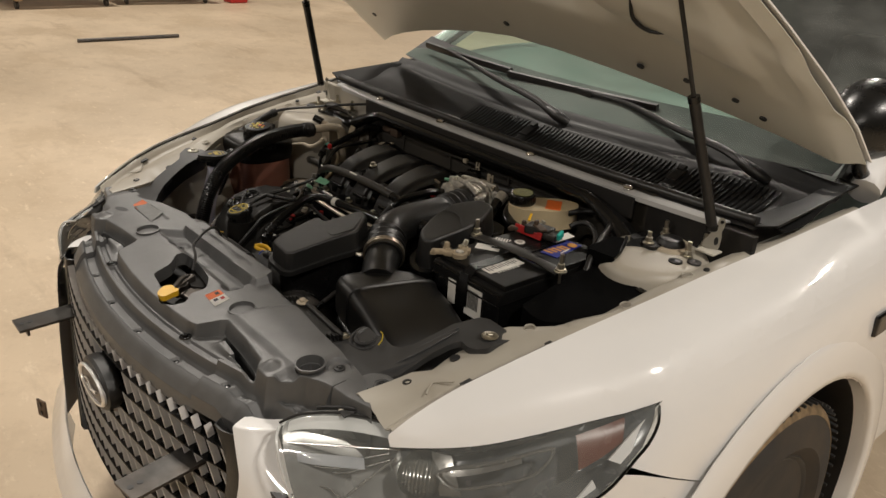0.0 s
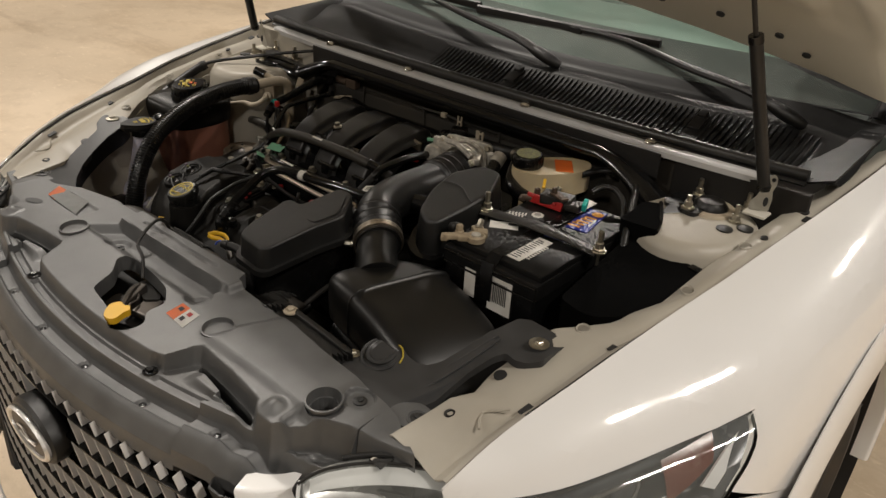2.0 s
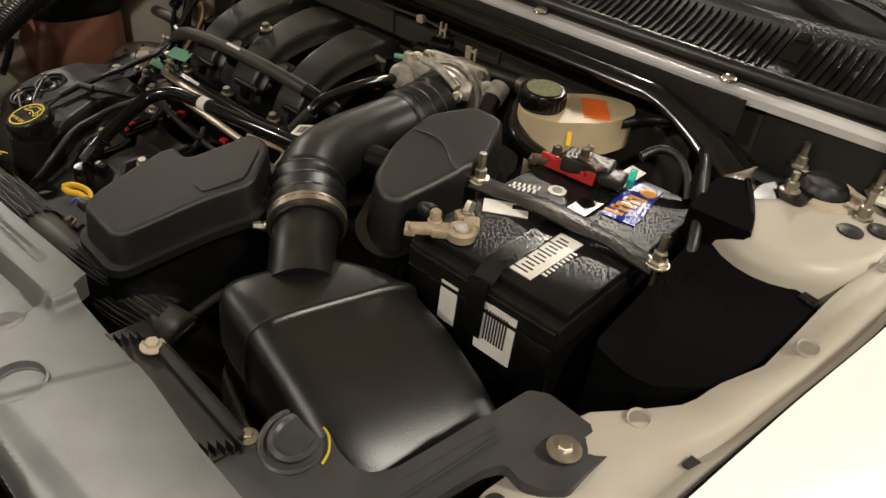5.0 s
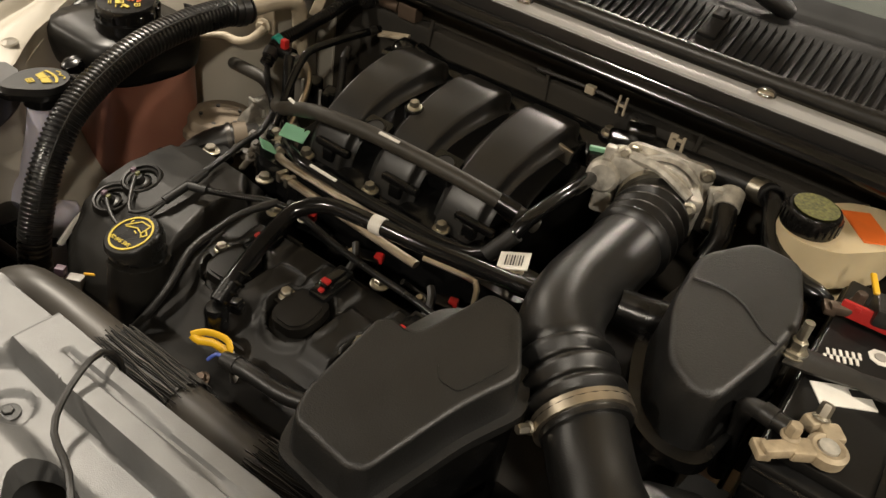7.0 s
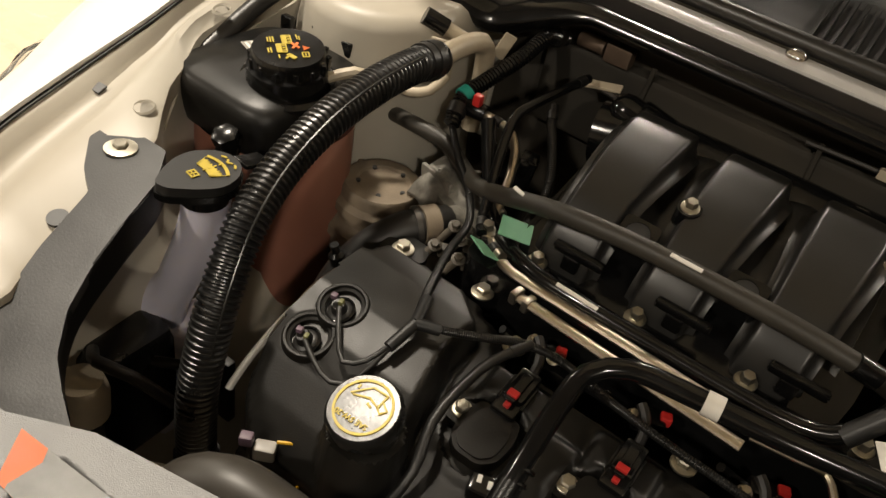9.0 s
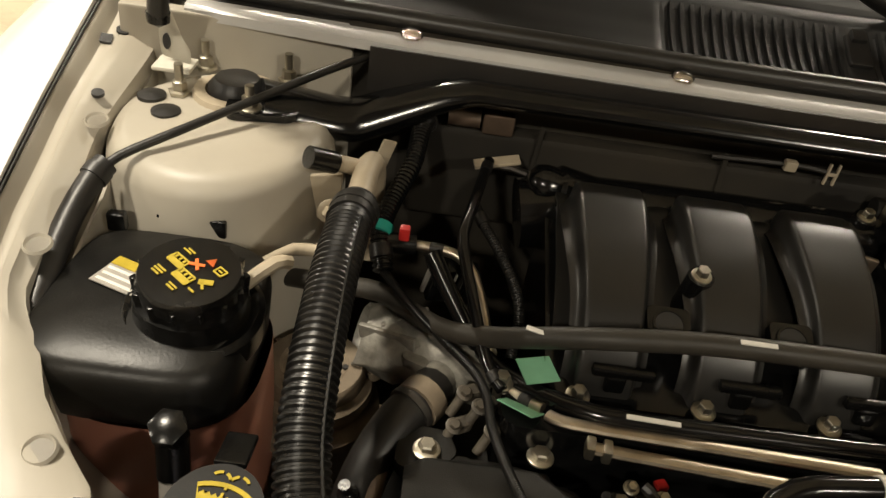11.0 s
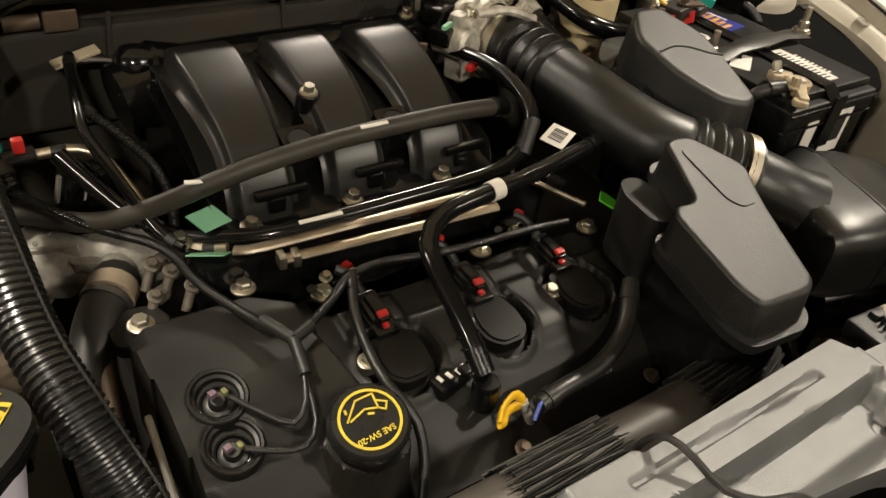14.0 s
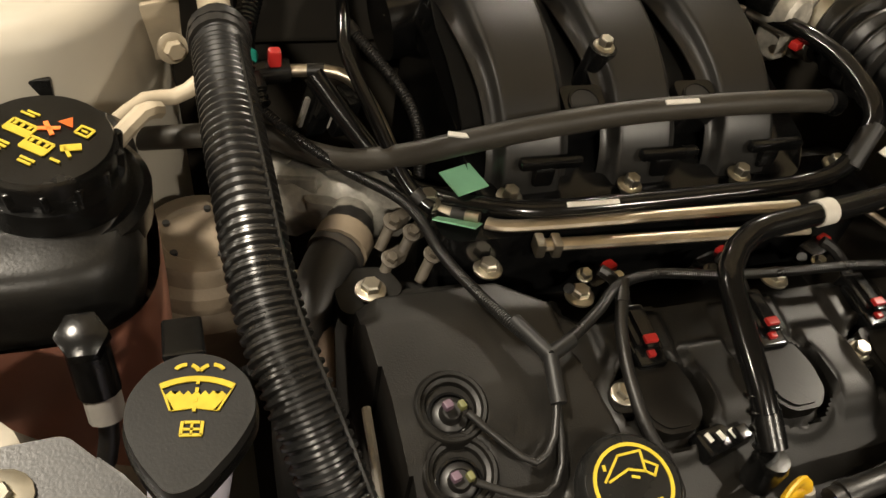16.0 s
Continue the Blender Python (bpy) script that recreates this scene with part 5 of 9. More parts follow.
def cover_rows():
    """Columns over x whose ends follow the front lip and the rear edge."""
    nx, ny = 541, 141
    bm = bmesh.new()
    grid = []
    for i in range(nx):
        x = -0.60 + 1.20 * i / (nx - 1)
        y0, y1 = cover_front(x) - 0.004, interp(x, BACK_X, BACK_Y)
        ys = [y0 + 0.096 * j / 69 for j in range(70)] + [y0 + 0.096 + (y1 - y0 - 0.096) * (j + 1) / (ny - 70) for j in range(ny - 70)] if y1 - y0 > 0.12 else [y0 + (y1 - y0) * j / (ny - 1) for j in range(ny)]
        grid.append([bm.verts.new((x, y, cover_z(x, y))) for y in ys])
    for i in range(nx - 1):
        for j in range(ny - 1):
            q = (grid[i][j], grid[i + 1][j], grid[i + 1][j + 1], grid[i][j + 1])
            bm.faces.new(q)
    cx, cy = HOLES[1]
    ring = [(cx + 0.0195 * math.cos(a), cy + 0.0195 * math.sin(a)) for a in (2 * math.pi * k / 18 for k in range(18))]
    for poly in (rounded(LATCH, 0.012, 3), rounded(SLOT_L, 0.006, 2), rounded([(-a, b) for a, b in SLOT_L], 0.006, 2), ring):
        mx, my = sum(p[0] for p in poly) / len(poly), sum(p[1] for p in poly) / len(poly)
        rad = max(math.hypot(p[0] - mx, p[1] - my) for p in poly) + 0.012
        for (x1, y1), (x2, y2) in zip(poly, poly[1:] + poly[:1]):
            near = [f for f in bm.faces if math.hypot(f.verts[0].co.x - mx, f.verts[0].co.y - my) < rad]
            geom = list({v for f in near for v in f.verts}) + list({e for f in near for e in f.edges}) + near
            bmesh.ops.bisect_plane(bm, geom=geom, dist=1e-6, plane_co=(x1, y1, 0), plane_no=Vector((y2 - y1, x1 - x2, 0)).normalized())
        bmesh.ops.delete(bm, geom=[f for f in bm.faces if inside(poly, f.calc_center_median().x, f.calc_center_median().y)], context="FACES")
    edge = [e for e in bm.edges if len(e.link_faces) == 1]
    ret = bmesh.ops.extrude_edge_only(bm, edges=edge)
    for v in ret["geom"]:
        if isinstance(v, bmesh.types.BMVert):
            v.co.z -= 0.028 if v.co.y > LIP_Y(v.co.x) + 0.012 else 0.006
    bmesh.ops.delete(bm, geom=[v for v in bm.verts if not v.link_faces], context="VERTS")
    return bm


cover = thing("radiator_cover", (0, 0.3, 0.80), "grained dark grey plastic radiator cover with bolt pads and slots", "radiator cover")
part("cover_panel", cover_rows(), COVER, cover, "", 45)
# added black slab, no real tray: paints the shade below the cover's openings
part("under_shadow_tray", rbox((0, 0.30, 0.74), (1.10, 0.22, 0.01), 0.002), INK_SHADE, cover)
for x, y in HOLES:
    part("hole_rim", lathe([(0.0225, -0.012), (0.0245, -0.001), (0.0265, -0.001), (0.0262, 0.0022), (0.0238, 0.0026), (0.0215, -0.012)], (x, y, cover_z(x, y + 0.030)), aim((0, -0.06, 1)), 44, True), COVER, cover)
for x, y in PADS:
    part("bolt", bolt((x, y, cover_z(x, y) + 0.001), (0, 0, 1), 0.0062, 2.0, 0.7), GRAIN, cover)
for k in np.linspace(-0.35, 0.35, 6):
    y = LIP_Y(k) + 0.049
    part("push_clip", bolt((k, y, cover_z(k, y)), (0, 0, 1), 0.0042, 1.6, 0.5), BLACK, cover)
for x in (0.188, -0.188):
    part("push_clip", merge(bolt((x, 0.205, 0.862), (0, 0, 1), 0.0075, 1.5, 0.8), lathe([(0.0115, 0), (0.0112, 0.002), (0.009, 0.003), (0.008, 0.001)], (x, 0.205, 0.862), None, 22)), BLACK, cover)
for side in (1, -1):
    part("end_tab", prism(rounded([(side * 0.510, 0.352), (side * 0.548, 0.362), (side * 0.572, 0.376), (side * 0.574, 0.398), (side * 0.556, 0.412), (side * 0.530, 0.414), (side * 0.508, 0.392)][::side], 0.012), 0.876, 0.8865, 0.002), COVER, cover)
    part("bolt", bolt((side * 0.549, 0.387, 0.8865), (0, 0, 1), 0.0068, 1.9, 0.7), GRAIN, cover)
    part("tab_ring", lathe([(0.0160, -0.001), (0.0155, 0.0016), (0.0140, 0.0018), (0.0132, -0.001)], (side * 0.549, 0.387, 0.8865), None, 24, True), COVER, cover)
    # side arm to the wing flange
    arm = [(0.345, 0.394), (0.372, 0.372), (0.414, 0.362), (0.487, 0.352), (0.528, 0.372), (0.540, 0.426), (0.555, 0.483), (0.571, 0.516), (0.583, 0.528), (0.602, 0.525), (0.621, 0.530), (0.636, 0.541), (0.637, 0.565), (0.641, 0.599), (0.628, 0.606), (0.566, 0.610), (0.551, 0.600), (0.544, 0.549),
           (0.528, 0.514), (0.510, 0.478), (0.496, 0.465), (0.479, 0.460), (0.458, 0.462), (0.442, 0.468), (0.422, 0.470), (0.406, 0.463), (0.396, 0.446), (0.387, 0.428), (0.366, 0.424)]
    if side < 0:
        arm = [(-0.42, 0.396), (-0.458, 0.366), (-0.525, 0.362), (-0.550, 0.400), (-0.568, 0.440), (-0.577, 0.480), (-0.581, 0.532), (-0.602, 0.542), (-0.640, 0.575), (-0.648, 0.610), (-0.580, 0.612), (-0.545, 0.572), (-0.529, 0.525), (-0.522, 0.487), (-0.511, 0.457), (-0.488, 0.430), (-0.455, 0.412)][::-1]
        rim = [(-0.566, 0.598, 0.949), (-0.545, 0.572, 0.949), (-0.529, 0.525, 0.938), (-0.522, 0.487, 0.917), (-0.511, 0.457, 0.900), (-0.488, 0.430, 0.886), (-0.455, 0.412, 0.885)]
        part("arm_skirt", sheet([[Vector((x, y + dy, z - dz)) for dy, dz in ((0.0, 0.001), (0.001, 0.004), (0.002, 0.034), (-0.004, 0.042))] for x, y, z in spline(rim, 0.012)], 0.002), SHROUD, cover, "black skirt under the arm")
    part("side_arm", prism(rounded(arm, 0.005), lambda x, y: 0.879 + 0.56 * max(0, min(y, 0.545) - 0.43) - 0.006, lambda x, y: 0.885 + 0.56 * max(0, min(y, 0.545) - 0.43), 0.002), ARM, cover)
    bx, by = (0.611, 0.567) if side > 0 else (-0.606, 0.583)
    part("bolt", bolt((bx, by, 0.950), (0, 0, 1), 0.0085, 2.2, 0.7), STEEL, cover, "bright flange bolt")
    for k in range(2 if side > 0 else 0):  # stiffening beads along the arm
        part("arm_bead", tube([(side * (0.500 + 0.010 * k), 0.437 - 0.012 * k, 0.8855), (side * (0.523 + 0.013 * k), 0.480 - 0.006 * k, 0.9115), (side * (0.556 + 0.008 * k), 0.545 - 0.006 * k, 0.948)], 0.0016, 6), ARM, cover)
# lid plate with ribs behind the cover, in front of the fan
part("shroud_bar", merge(rbox((0.29, 0.414, 0.878), (0.20, 0.045, 0.022), 0.005, (0, 0, -5)), rbox((0.30, 0.424, 0.890), (0.17, 0.012, 0.010), 0.003, (0, 0, -5))), GRAIN, cover)
for k in range(5):
    part("rib", rbox((0.205 + 0.004 * k, 0.398 + 0.006 * k, 0.893), (0.012, 0.002, 0.012), 0.0005), GRAIN, cover)
    part("rib", rbox((0.375 + 0.004 * k, 0.386 + 0.006 * k, 0.893), (0.012, 0.002, 0.012), 0.0005), GRAIN, cover)
part("mount_bolt", bolt((0.237, 0.424, 0.892), (0, 0, 1), 0.0090, 1.7, 0.8), BEIGE, cover)
part("mount_bolt", bolt((0.384, 0.424, 0.886), (0, 0, 1), 0.0070, 1.8, 0.8), STEEL, cover)
part("pressed_dish", lathe([(0.033, -0.003), (0.0325, 0.0), (0.030, 0.0008), (0.0275, -0.0005), (0.0275, -0.003)], (0.419, 0.447, 0.8945), aim((0, -0.3, 1)), 30, True), ARM, cover)
part("cap_ring", lathe([(0.024, 0), (0.024, 0.003), (0.019, 0.0045), (0.016, 0.002), (0, 0.002)], (0.419, 0.449, 0.8945), aim((0, -0.3, 1)), 28), ARM, cover)
part("yellow_string", tube([(0.432, 0.468, 0.906), (0.445, 0.464, 0.908), (0.455, 0.455, 0.903), (0.457, 0.446, 0.897)], 0.0013, 6), YELINK, cover)
st = thing("warning_sticker", (0.127, 0.298, 0.905), "orange and white warning sticker on the radiator cover", "sticker")


def on_cover(outline, lift, material, name, parent):
    bm = bmesh.new()
    bm.faces.new([bm.verts.new((x, y, cover_z(x, y) + lift)) for x, y in outline])
    bmesh.ops.solidify(bm, geom=bm.faces[:], thickness=0.0006)
    part(name, bm, material, parent)


def quad(a, b, c, d, u0, u1, v0, v1):
    a, b, c, d = (Vector(p) for p in (a, b, c, d))
    q = lambda u, v: tuple((a * (1 - u) + b * u) * (1 - v) + (d * (1 - u) + c * u) * v)  # noqa: E731
    return [q(u0, v0), q(u1, v0), q(u1, v1), q(u0, v1)]


ST = ((0.112, 0.280), (0.164, 0.276), (0.157, 0.311), (0.110, 0.311))
on_cover(quad(*ST, 0, 0.46, 0, 1), 0.0012, ORANGE, "orange_half", st)
on_cover(quad(*ST, 0.46, 1, 0, 1), 0.0012, LABEL, "white_half", st)
on_cover(quad(*ST, 0.14, 0.34, 0.55, 0.80), 0.0020, INK_SHADE, "symbol", st)
on_cover(quad(*ST, 0.56, 0.74, 0.18, 0.44), 0.0020, INK_SHADE, "symbol", st)
on_cover(quad(*ST, 0.62, 0.82, 0.58, 0.82), 0.0020, RED, "symbol", st)
ov = [(-0.407 + 0.020 * math.cos(a), 0.308 + 0.009 * math.sin(a) + 0.3 * 0.020 * math.cos(a)) for a in (2 * math.pi * k / 20 for k in range(20))]
on_cover(ov, 0.0010, INK_SHADE, "oval_hole", cover)
st = thing("service_label", (-0.37, 0.355, 0.905), "grey service label with an orange header on the radiator cover", "label")
ST = ((-0.412, 0.338), (-0.300, 0.338), (-0.330, 0.379), (-0.436, 0.371))
on_cover(quad(*ST, 0, 1, 0, 1), 0.0012, SERVICE, "sheet", st)
on_cover(quad(*ST, 0.0, 0.25, 0.0, 1.0), 0.0020, ORANGE, "header", st)
for k in range(9):
    for j in range(5):
        if (k * 7 + j * 5) % 4:
            on_cover(quad(*ST, 0.29 + 0.076 * k, 0.335 + 0.076 * k, 0.10 + 0.17 * j, 0.21 + 0.17 * j), 0.0020, LABEL, "text_bar", st)
latch = thing("bonnet_latch", (0, 0.26, 0.85), "dark steel bonnet latch with a yellow release tab", "latch")
part("latch_plate", rbox((-0.01, 0.275, 0.842), (0.10, 0.07, 0.006), 0.002, (0, 0, 20)), DARK, latch)
part("release_lever", tube([(-0.02, 0.315, 0.875), (0.0, 0.285, 0.885), (0.02, 0.262, 0.884), (0.035, 0.245, 0.880)], 0.005, 8), STRAP, latch)
part("claw", rbox((0.005, 0.285, 0.868), (0.014, 0.06, 0.03), 0.004, (0, 0, 30)), STRAP, latch)
part("arm_plate", rbox((0.035, 0.29, 0.862), (0.03, 0.05, 0.012), 0.004, (0, 12, 25)), STRAP, latch)
part("release_tab", prism(rounded([(0.038, 0.218), (0.025, 0.234), (0.029, 0.250), (0.045, 0.248), (0.050, 0.254), (0.062, 0.247), (0.061, 0.239), (0.069, 0.219), (0.063, 0.211), (0.050, 0.210)], 0.006, 5), 0.880, 0.891, 0.003), YELLOW, latch, "bright yellow release paddle")
part("tab_stem", tube([(0.054, 0.249, 0.886), (0.036, 0.261, 0.884), (0.028, 0.277, 0.880), (0.011, 0.289, 0.878), (-0.002, 0.290, 0.876), (-0.006, 0.280, 0.870)], 0.0018, 8), STRAP, latch)
part("latch_block", prism(rounded([(-0.038, 0.308), (0.024, 0.290), (0.034, 0.312), (0.009, 0.331), (-0.040, 0.330)], 0.004), 0.845, lambda x, y: 0.872 - 0.25 * (y - 0.30), 0.003), STRAPPL, latch, "dusty dark latch housing")
part("release_cable", tube([(-0.02, 0.315, 0.885), (-0.050, 0.335, 0.905), (-0.085, 0.346, 0.911), (-0.105, 0.365, 0.914), (-0.114, 0.390, 0.926), (-0.119, 0.412, 0.928), (-0.122, 0.428, 0.905), (-0.122, 0.43, 0.86)], 0.0030, 8), RUBBER, latch)

# ---- engine ----
engine = thing("engine", (-0.15, 0.75, 0.45), "black transverse six-cylinder engine with a ribbed plastic intake manifold", "engine")
part("block", rbox((-0.15, 0.72, 0.62), (0.50, 0.38, 0.34), 0.02), DARK, engine)
part("cylinder_head", rbox((-0.16, 0.60, 0.70), (0.48, 0.16, 0.14), 0.02), DARK, engine)
part("gearbox", rbox((0.16, 0.80, 0.62), (0.22, 0.34, 0.36), 0.03), DARK, engine)


def vc_top(x, y):
    return 0.784 + 0.064 * smooth(0.50, 0.62, y) + 0.014 * smooth(0.62, 0.72, y)


COILS = [(-0.206, 0.627), (-0.099, 0.625), (0.008, 0.627)]
WELLS = [(-0.371, 0.630), (-0.375, 0.592)]
SLAB_Y = [0.515, 0.545, 0.57, 0.60, 0.64, 0.70, 0.728, 0.745, 0.76]
SLAB_Z = [0.785, 0.832, 0.860, 0.878, 0.889, 0.889, 0.885, 0.866, 0.860]


VC = rounded([(-0.405, 0.545), (-0.375, 0.520), (0.075, 0.520), (0.095, 0.545), (0.095, 0.70), (-0.235, 0.705), (-0.265, 0.745), (-0.395, 0.755), (-0.412, 0.73)], 0.014)


def valve_cover():
    """A moulded cover: a height field inside its outline, with a bevelled skirt."""
    nx, ny = 190, 92
    bm = bmesh.new()
    vs = {}

    def z(x, y):
        e = min(1.0, min(math.hypot(x - a, y - b) for a, b in VC) / 0.016)
        base = vc_top(x, y) + 0.012 * (smooth(0, 1, e) - 1)
        slab = interp(y, SLAB_Y, SLAB_Z) + 0.012 * (smooth(0, 1, e) - 1)
        edge_x = interp(y, [0.52, 0.60, 0.66, 0.70, 0.74], [-0.250, -0.262, -0.274, -0.272, -0.315])
        base += max(0.0, slab - base) * smooth(edge_x + 0.012, edge_x - 0.004, x)
        # collar under the filler cap, and a soft pocket beside it
        base = max(base, 0.862 * smooth(0.050, 0.034, math.hypot(x + 0.279, y - 0.558)))
        for cx, cy in WELLS:
            d = math.hypot(x - cx, y - cy)
            base -= 0.016 * smooth(0.0215, 0.0170, d)
        for cx, cy in COILS:
            d = math.hypot(x - cx, y - cy)
            base += 0.004 * smooth(0.046, 0.039, d) - 0.010 * smooth(0.036, 0.034, d)
            base += 0.006 * smooth(cx - 0.034, cx - 0.026, x) * smooth(cx + 0.034, cx + 0.026, x) * smooth(0.655, 0.665, y) * smooth(0.70, 0.692, y)
        for rx in (-0.152, -0.046, 0.058):  # flat webs between the coils
            base += 0.007 * smooth(0.022, 0.016, abs(x - rx)) * smooth(0.585, 0.60, y) * smooth(0.672, 0.660, y)
        return base

    for i in range(nx + 1):
        for j in range(ny + 1):
            x, y = -0.415 + 0.515 * i / nx, 0.515 + 0.245 * j / ny
            if inside(VC, x, y):
                vs[i, j] = bm.verts.new((x, y, z(x, y)))
    for (i, j) in list(vs):
        q = [(i, j), (i + 1, j), (i + 1, j + 1), (i, j + 1)]
        if all(k in vs for k in q):
            bm.faces.new([vs[k] for k in q])
    edge = [e for e in bm.edges if len(e.link_faces) == 1]
    ret = bmesh.ops.extrude_edge_only(bm, edges=edge)
    for v in ret["geom"]:
        if isinstance(v, bmesh.types.BMVert):
            v.co.z -= 0.10
    bmesh.ops.delete(bm, geom=[v for v in bm.verts if not v.link_faces], context="VERTS")
    return bm


vc = part("valve_cover", valve_cover(), VCOVER, engine, "moulded black valve cover", 50)
part("cover_gasket", prism(VC, 0.70, 0.722, 0.003), DARK, vc)
for x, y in ((-0.393, 0.750), (-0.298, 0.757), (-0.236, 0.718), (0.075, 0.69), (-0.06, 0.708)):
    part("flange_bolt", bolt((x, y, 0.868), (0, 0, 1), 0.0095, 1.55, 0.9), STEEL, engine)
for x, y in ((-0.27, 0.535), (-0.135, 0.522), (0.04, 0.53)):
    part("edge_bolt", bolt((x, y, 0.80), (0, -0.3, 1), 0.007), RUST, engine)
part("corner_plate", prism(rounded([(-0.418, 0.735), (-0.392, 0.728), (-0.366, 0.752), (-0.376, 0.776), (-0.404, 0.778), (-0.418, 0.762)], 0.008), 0.852, 0.865, 0.002), VCOVER, engine)
part("edge_pipe", tube([(-0.426, 0.745, 0.842), (-0.434, 0.700, 0.838), (-0.440, 0.665, 0.825), (-0.444, 0.63, 0.79)], 0.0065, 10), RUST, engine)
part("edge_plug", merge(lathe([(0.008, -0.02), (0.009, 0.0), (0.005, 0.004), (0.005, 0.014), (0, 0.014)], (-0.452, 0.718, 0.842), aim((-0.2, -0.2, 1)), 14)), BLACK, engine)
part("seal_strip", tube([(-0.418, 0.655, 0.862), (-0.420, 0.615, 0.852), (-0.422, 0.57, 0.826), (-0.424, 0.545, 0.800)], 0.0045, 8, flat=(0.7, 1.0)), LABEL, engine, "scuffed pale edge strip")

# cap with a yellow ring
oc = part("oil_cap", lathe([(0.026, -0.034), (0.027, -0.006), (0.0318, -0.004), (0.0324, 0.006), (0.0304, 0.0105), (0.0290, 0.0118), (0.0, 0.012)], (-0.281, 0.556, 0.880), aim((-0.10, -0.28, 1)), 36), CAPPL, engine, "round black oil filler cap with a yellow ring")
up = Vector((-0.10, -0.28, 1)).normalized()
occ = Vector((-0.281, 0.556, 0.880)) + up * 0.0122
part("cap_ring", lathe([(0.0226, 0), (0.0248, 0), (0.0248, 0.0008), (0.0226, 0.0008)], occ, aim((-0.10, -0.28, 1)), 40, True), YELINK, oc)
ax = Vector((0.93, -0.35, 0.0))
ax = (ax - up * ax.dot(up)).normalized()
ay = up.cross(ax)


def cap_mark(cx, cy, w, h, turn=0.0, parent=None, c=None, u=None, v=None, n=None, material=None, name="print_mark"):
    if c is None:  # marks of the oil sign shrink with its cap
        cx, cy, w, h = (0.86 * q for q in (cx, cy, w, h))
    c, u, v, n = c or occ, u or ax, v or ay, n or up
    bm = rbox((0, 0, 0), (w, h, 0.0007), 0)
    bm.transform(Matrix.Translation((cx, cy, 0.0004)) @ pose(0, 0, 0, 0, 0, turn))
    m = Matrix((u, v, n)).transposed().to_4x4()
    bm.transform(Matrix.Translation(c) @ m)
    part(name, bm, material or YELINK, parent or oc)


def stroke(points, parent, wide=0.0017):
    for (x1, y1), (x2, y2) in zip(points, points[1:]):
        cap_mark((x1 + x2) / 2, (y1 + y2) / 2, math.hypot(x2 - x1, y2 - y1) + wide * 0.7, wide, math.degrees(math.atan2(y2 - y1, x2 - x1)), parent)


# oil can sign and its wording
stroke([(-0.0200, -0.0015), (-0.0115, 0.0180), (0.0045, 0.0240), (0.0085, 0.0100), (-0.0040, 0.0095), (-0.0170, -0.0010)], oc)
stroke([(0.0080, 0.0170), (0.0170, 0.0150), (0.0150, 0.0080), (0.0085, 0.0100)], oc)
cap_mark(-0.0210, 0.0080, 0.0022, 0.0045, 15)
cap_mark(0.0015, 0.0050, 0.0060, 0.0020, 0)


def lettering(words, size, material):
    """A mesh of words in the built-in font, lying flat, middle at the origin."""
    cu = bpy.data.curves.new("words", "FONT")
    cu.body, cu.size, cu.extrude, cu.offset = words, size, 0.0002, size * 0.02
    cu.align_x, cu.align_y, cu.resolution_u = "CENTER", "CENTER", 3
    tmp = bpy.data.objects.new("words", cu)
    scene.collection.objects.link(tmp)
    me = bpy.data.meshes.new_from_object(tmp.evaluated_get(bpy.context.evaluated_depsgraph_get()))
    bpy.data.objects.remove(tmp)
    bpy.data.curves.remove(cu)
    me.materials.clear()
    me.materials.append(material)
    return me


part_mesh("wording", lettering("SAE 5W-20", 0.0067, YELINK), Matrix.Translation(occ + ax * 0.0034 - ay * 0.0129 + up * 0.0006) @ Matrix((ax, ay, up)).transposed().to_4x4() @ pose(0, 0, 0, 0, 0, 202), oc, "yellow printed wording")

for (x, y), tip in zip(WELLS, ((-0.374, 0.622, 0.900), (-0.378, 0.584, 0.882))):
    z = interp(y, SLAB_Y, SLAB_Z)
    axis = (Vector(tip) - Vector((x, y, z - 0.012))).normalized()
    foot = Vector((x, y, z - 0.013))
    part("well_ring", lathe([(0.0255, -0.006), (0.0240, 0.0008), (0.0225, 0.0022), (0.0205, 0.0018), (0.0195, -0.0010), (0.0170, -0.002), (0.0160, -0.004), (0.0158, -0.014), (0.0, -0.014)], (x, y, z), aim((0, -0.30, 1)), 36), VCOVER, engine)
    sn = part("cam_sensor", lathe([(0.0125, 0.0), (0.0125, 0.007), (0.0110, 0.009), (0.0075, 0.010), (0.0068, 0.016), (0.0055, 0.018), (0.0, 0.018)], foot, aim(axis), 24), RUBBER, engine)
    part("sensor_seal", lathe([(0.0138, 0.0), (0.0144, 0.003), (0.0126, 0.004), (0.0120, 0.0)], foot + axis * 0.006, aim(axis), 28, True), GLOSS, sn)
    part("sensor_plug", rbox(Vector(tip) + Vector((-0.003, 0.002, -0.002)), (0.0060, 0.0060, 0.005), 0.0012, (0, 0, 15)), PINK, sn, "small pink plug")
    part("sensor_clip", rbox(Vector(tip) + Vector((0.006, 0.001, -0.003)), (0.0045, 0.0060, 0.005), 0.0012, (0, 0, 15)), LIMEY, sn, "small yellow-green plug")


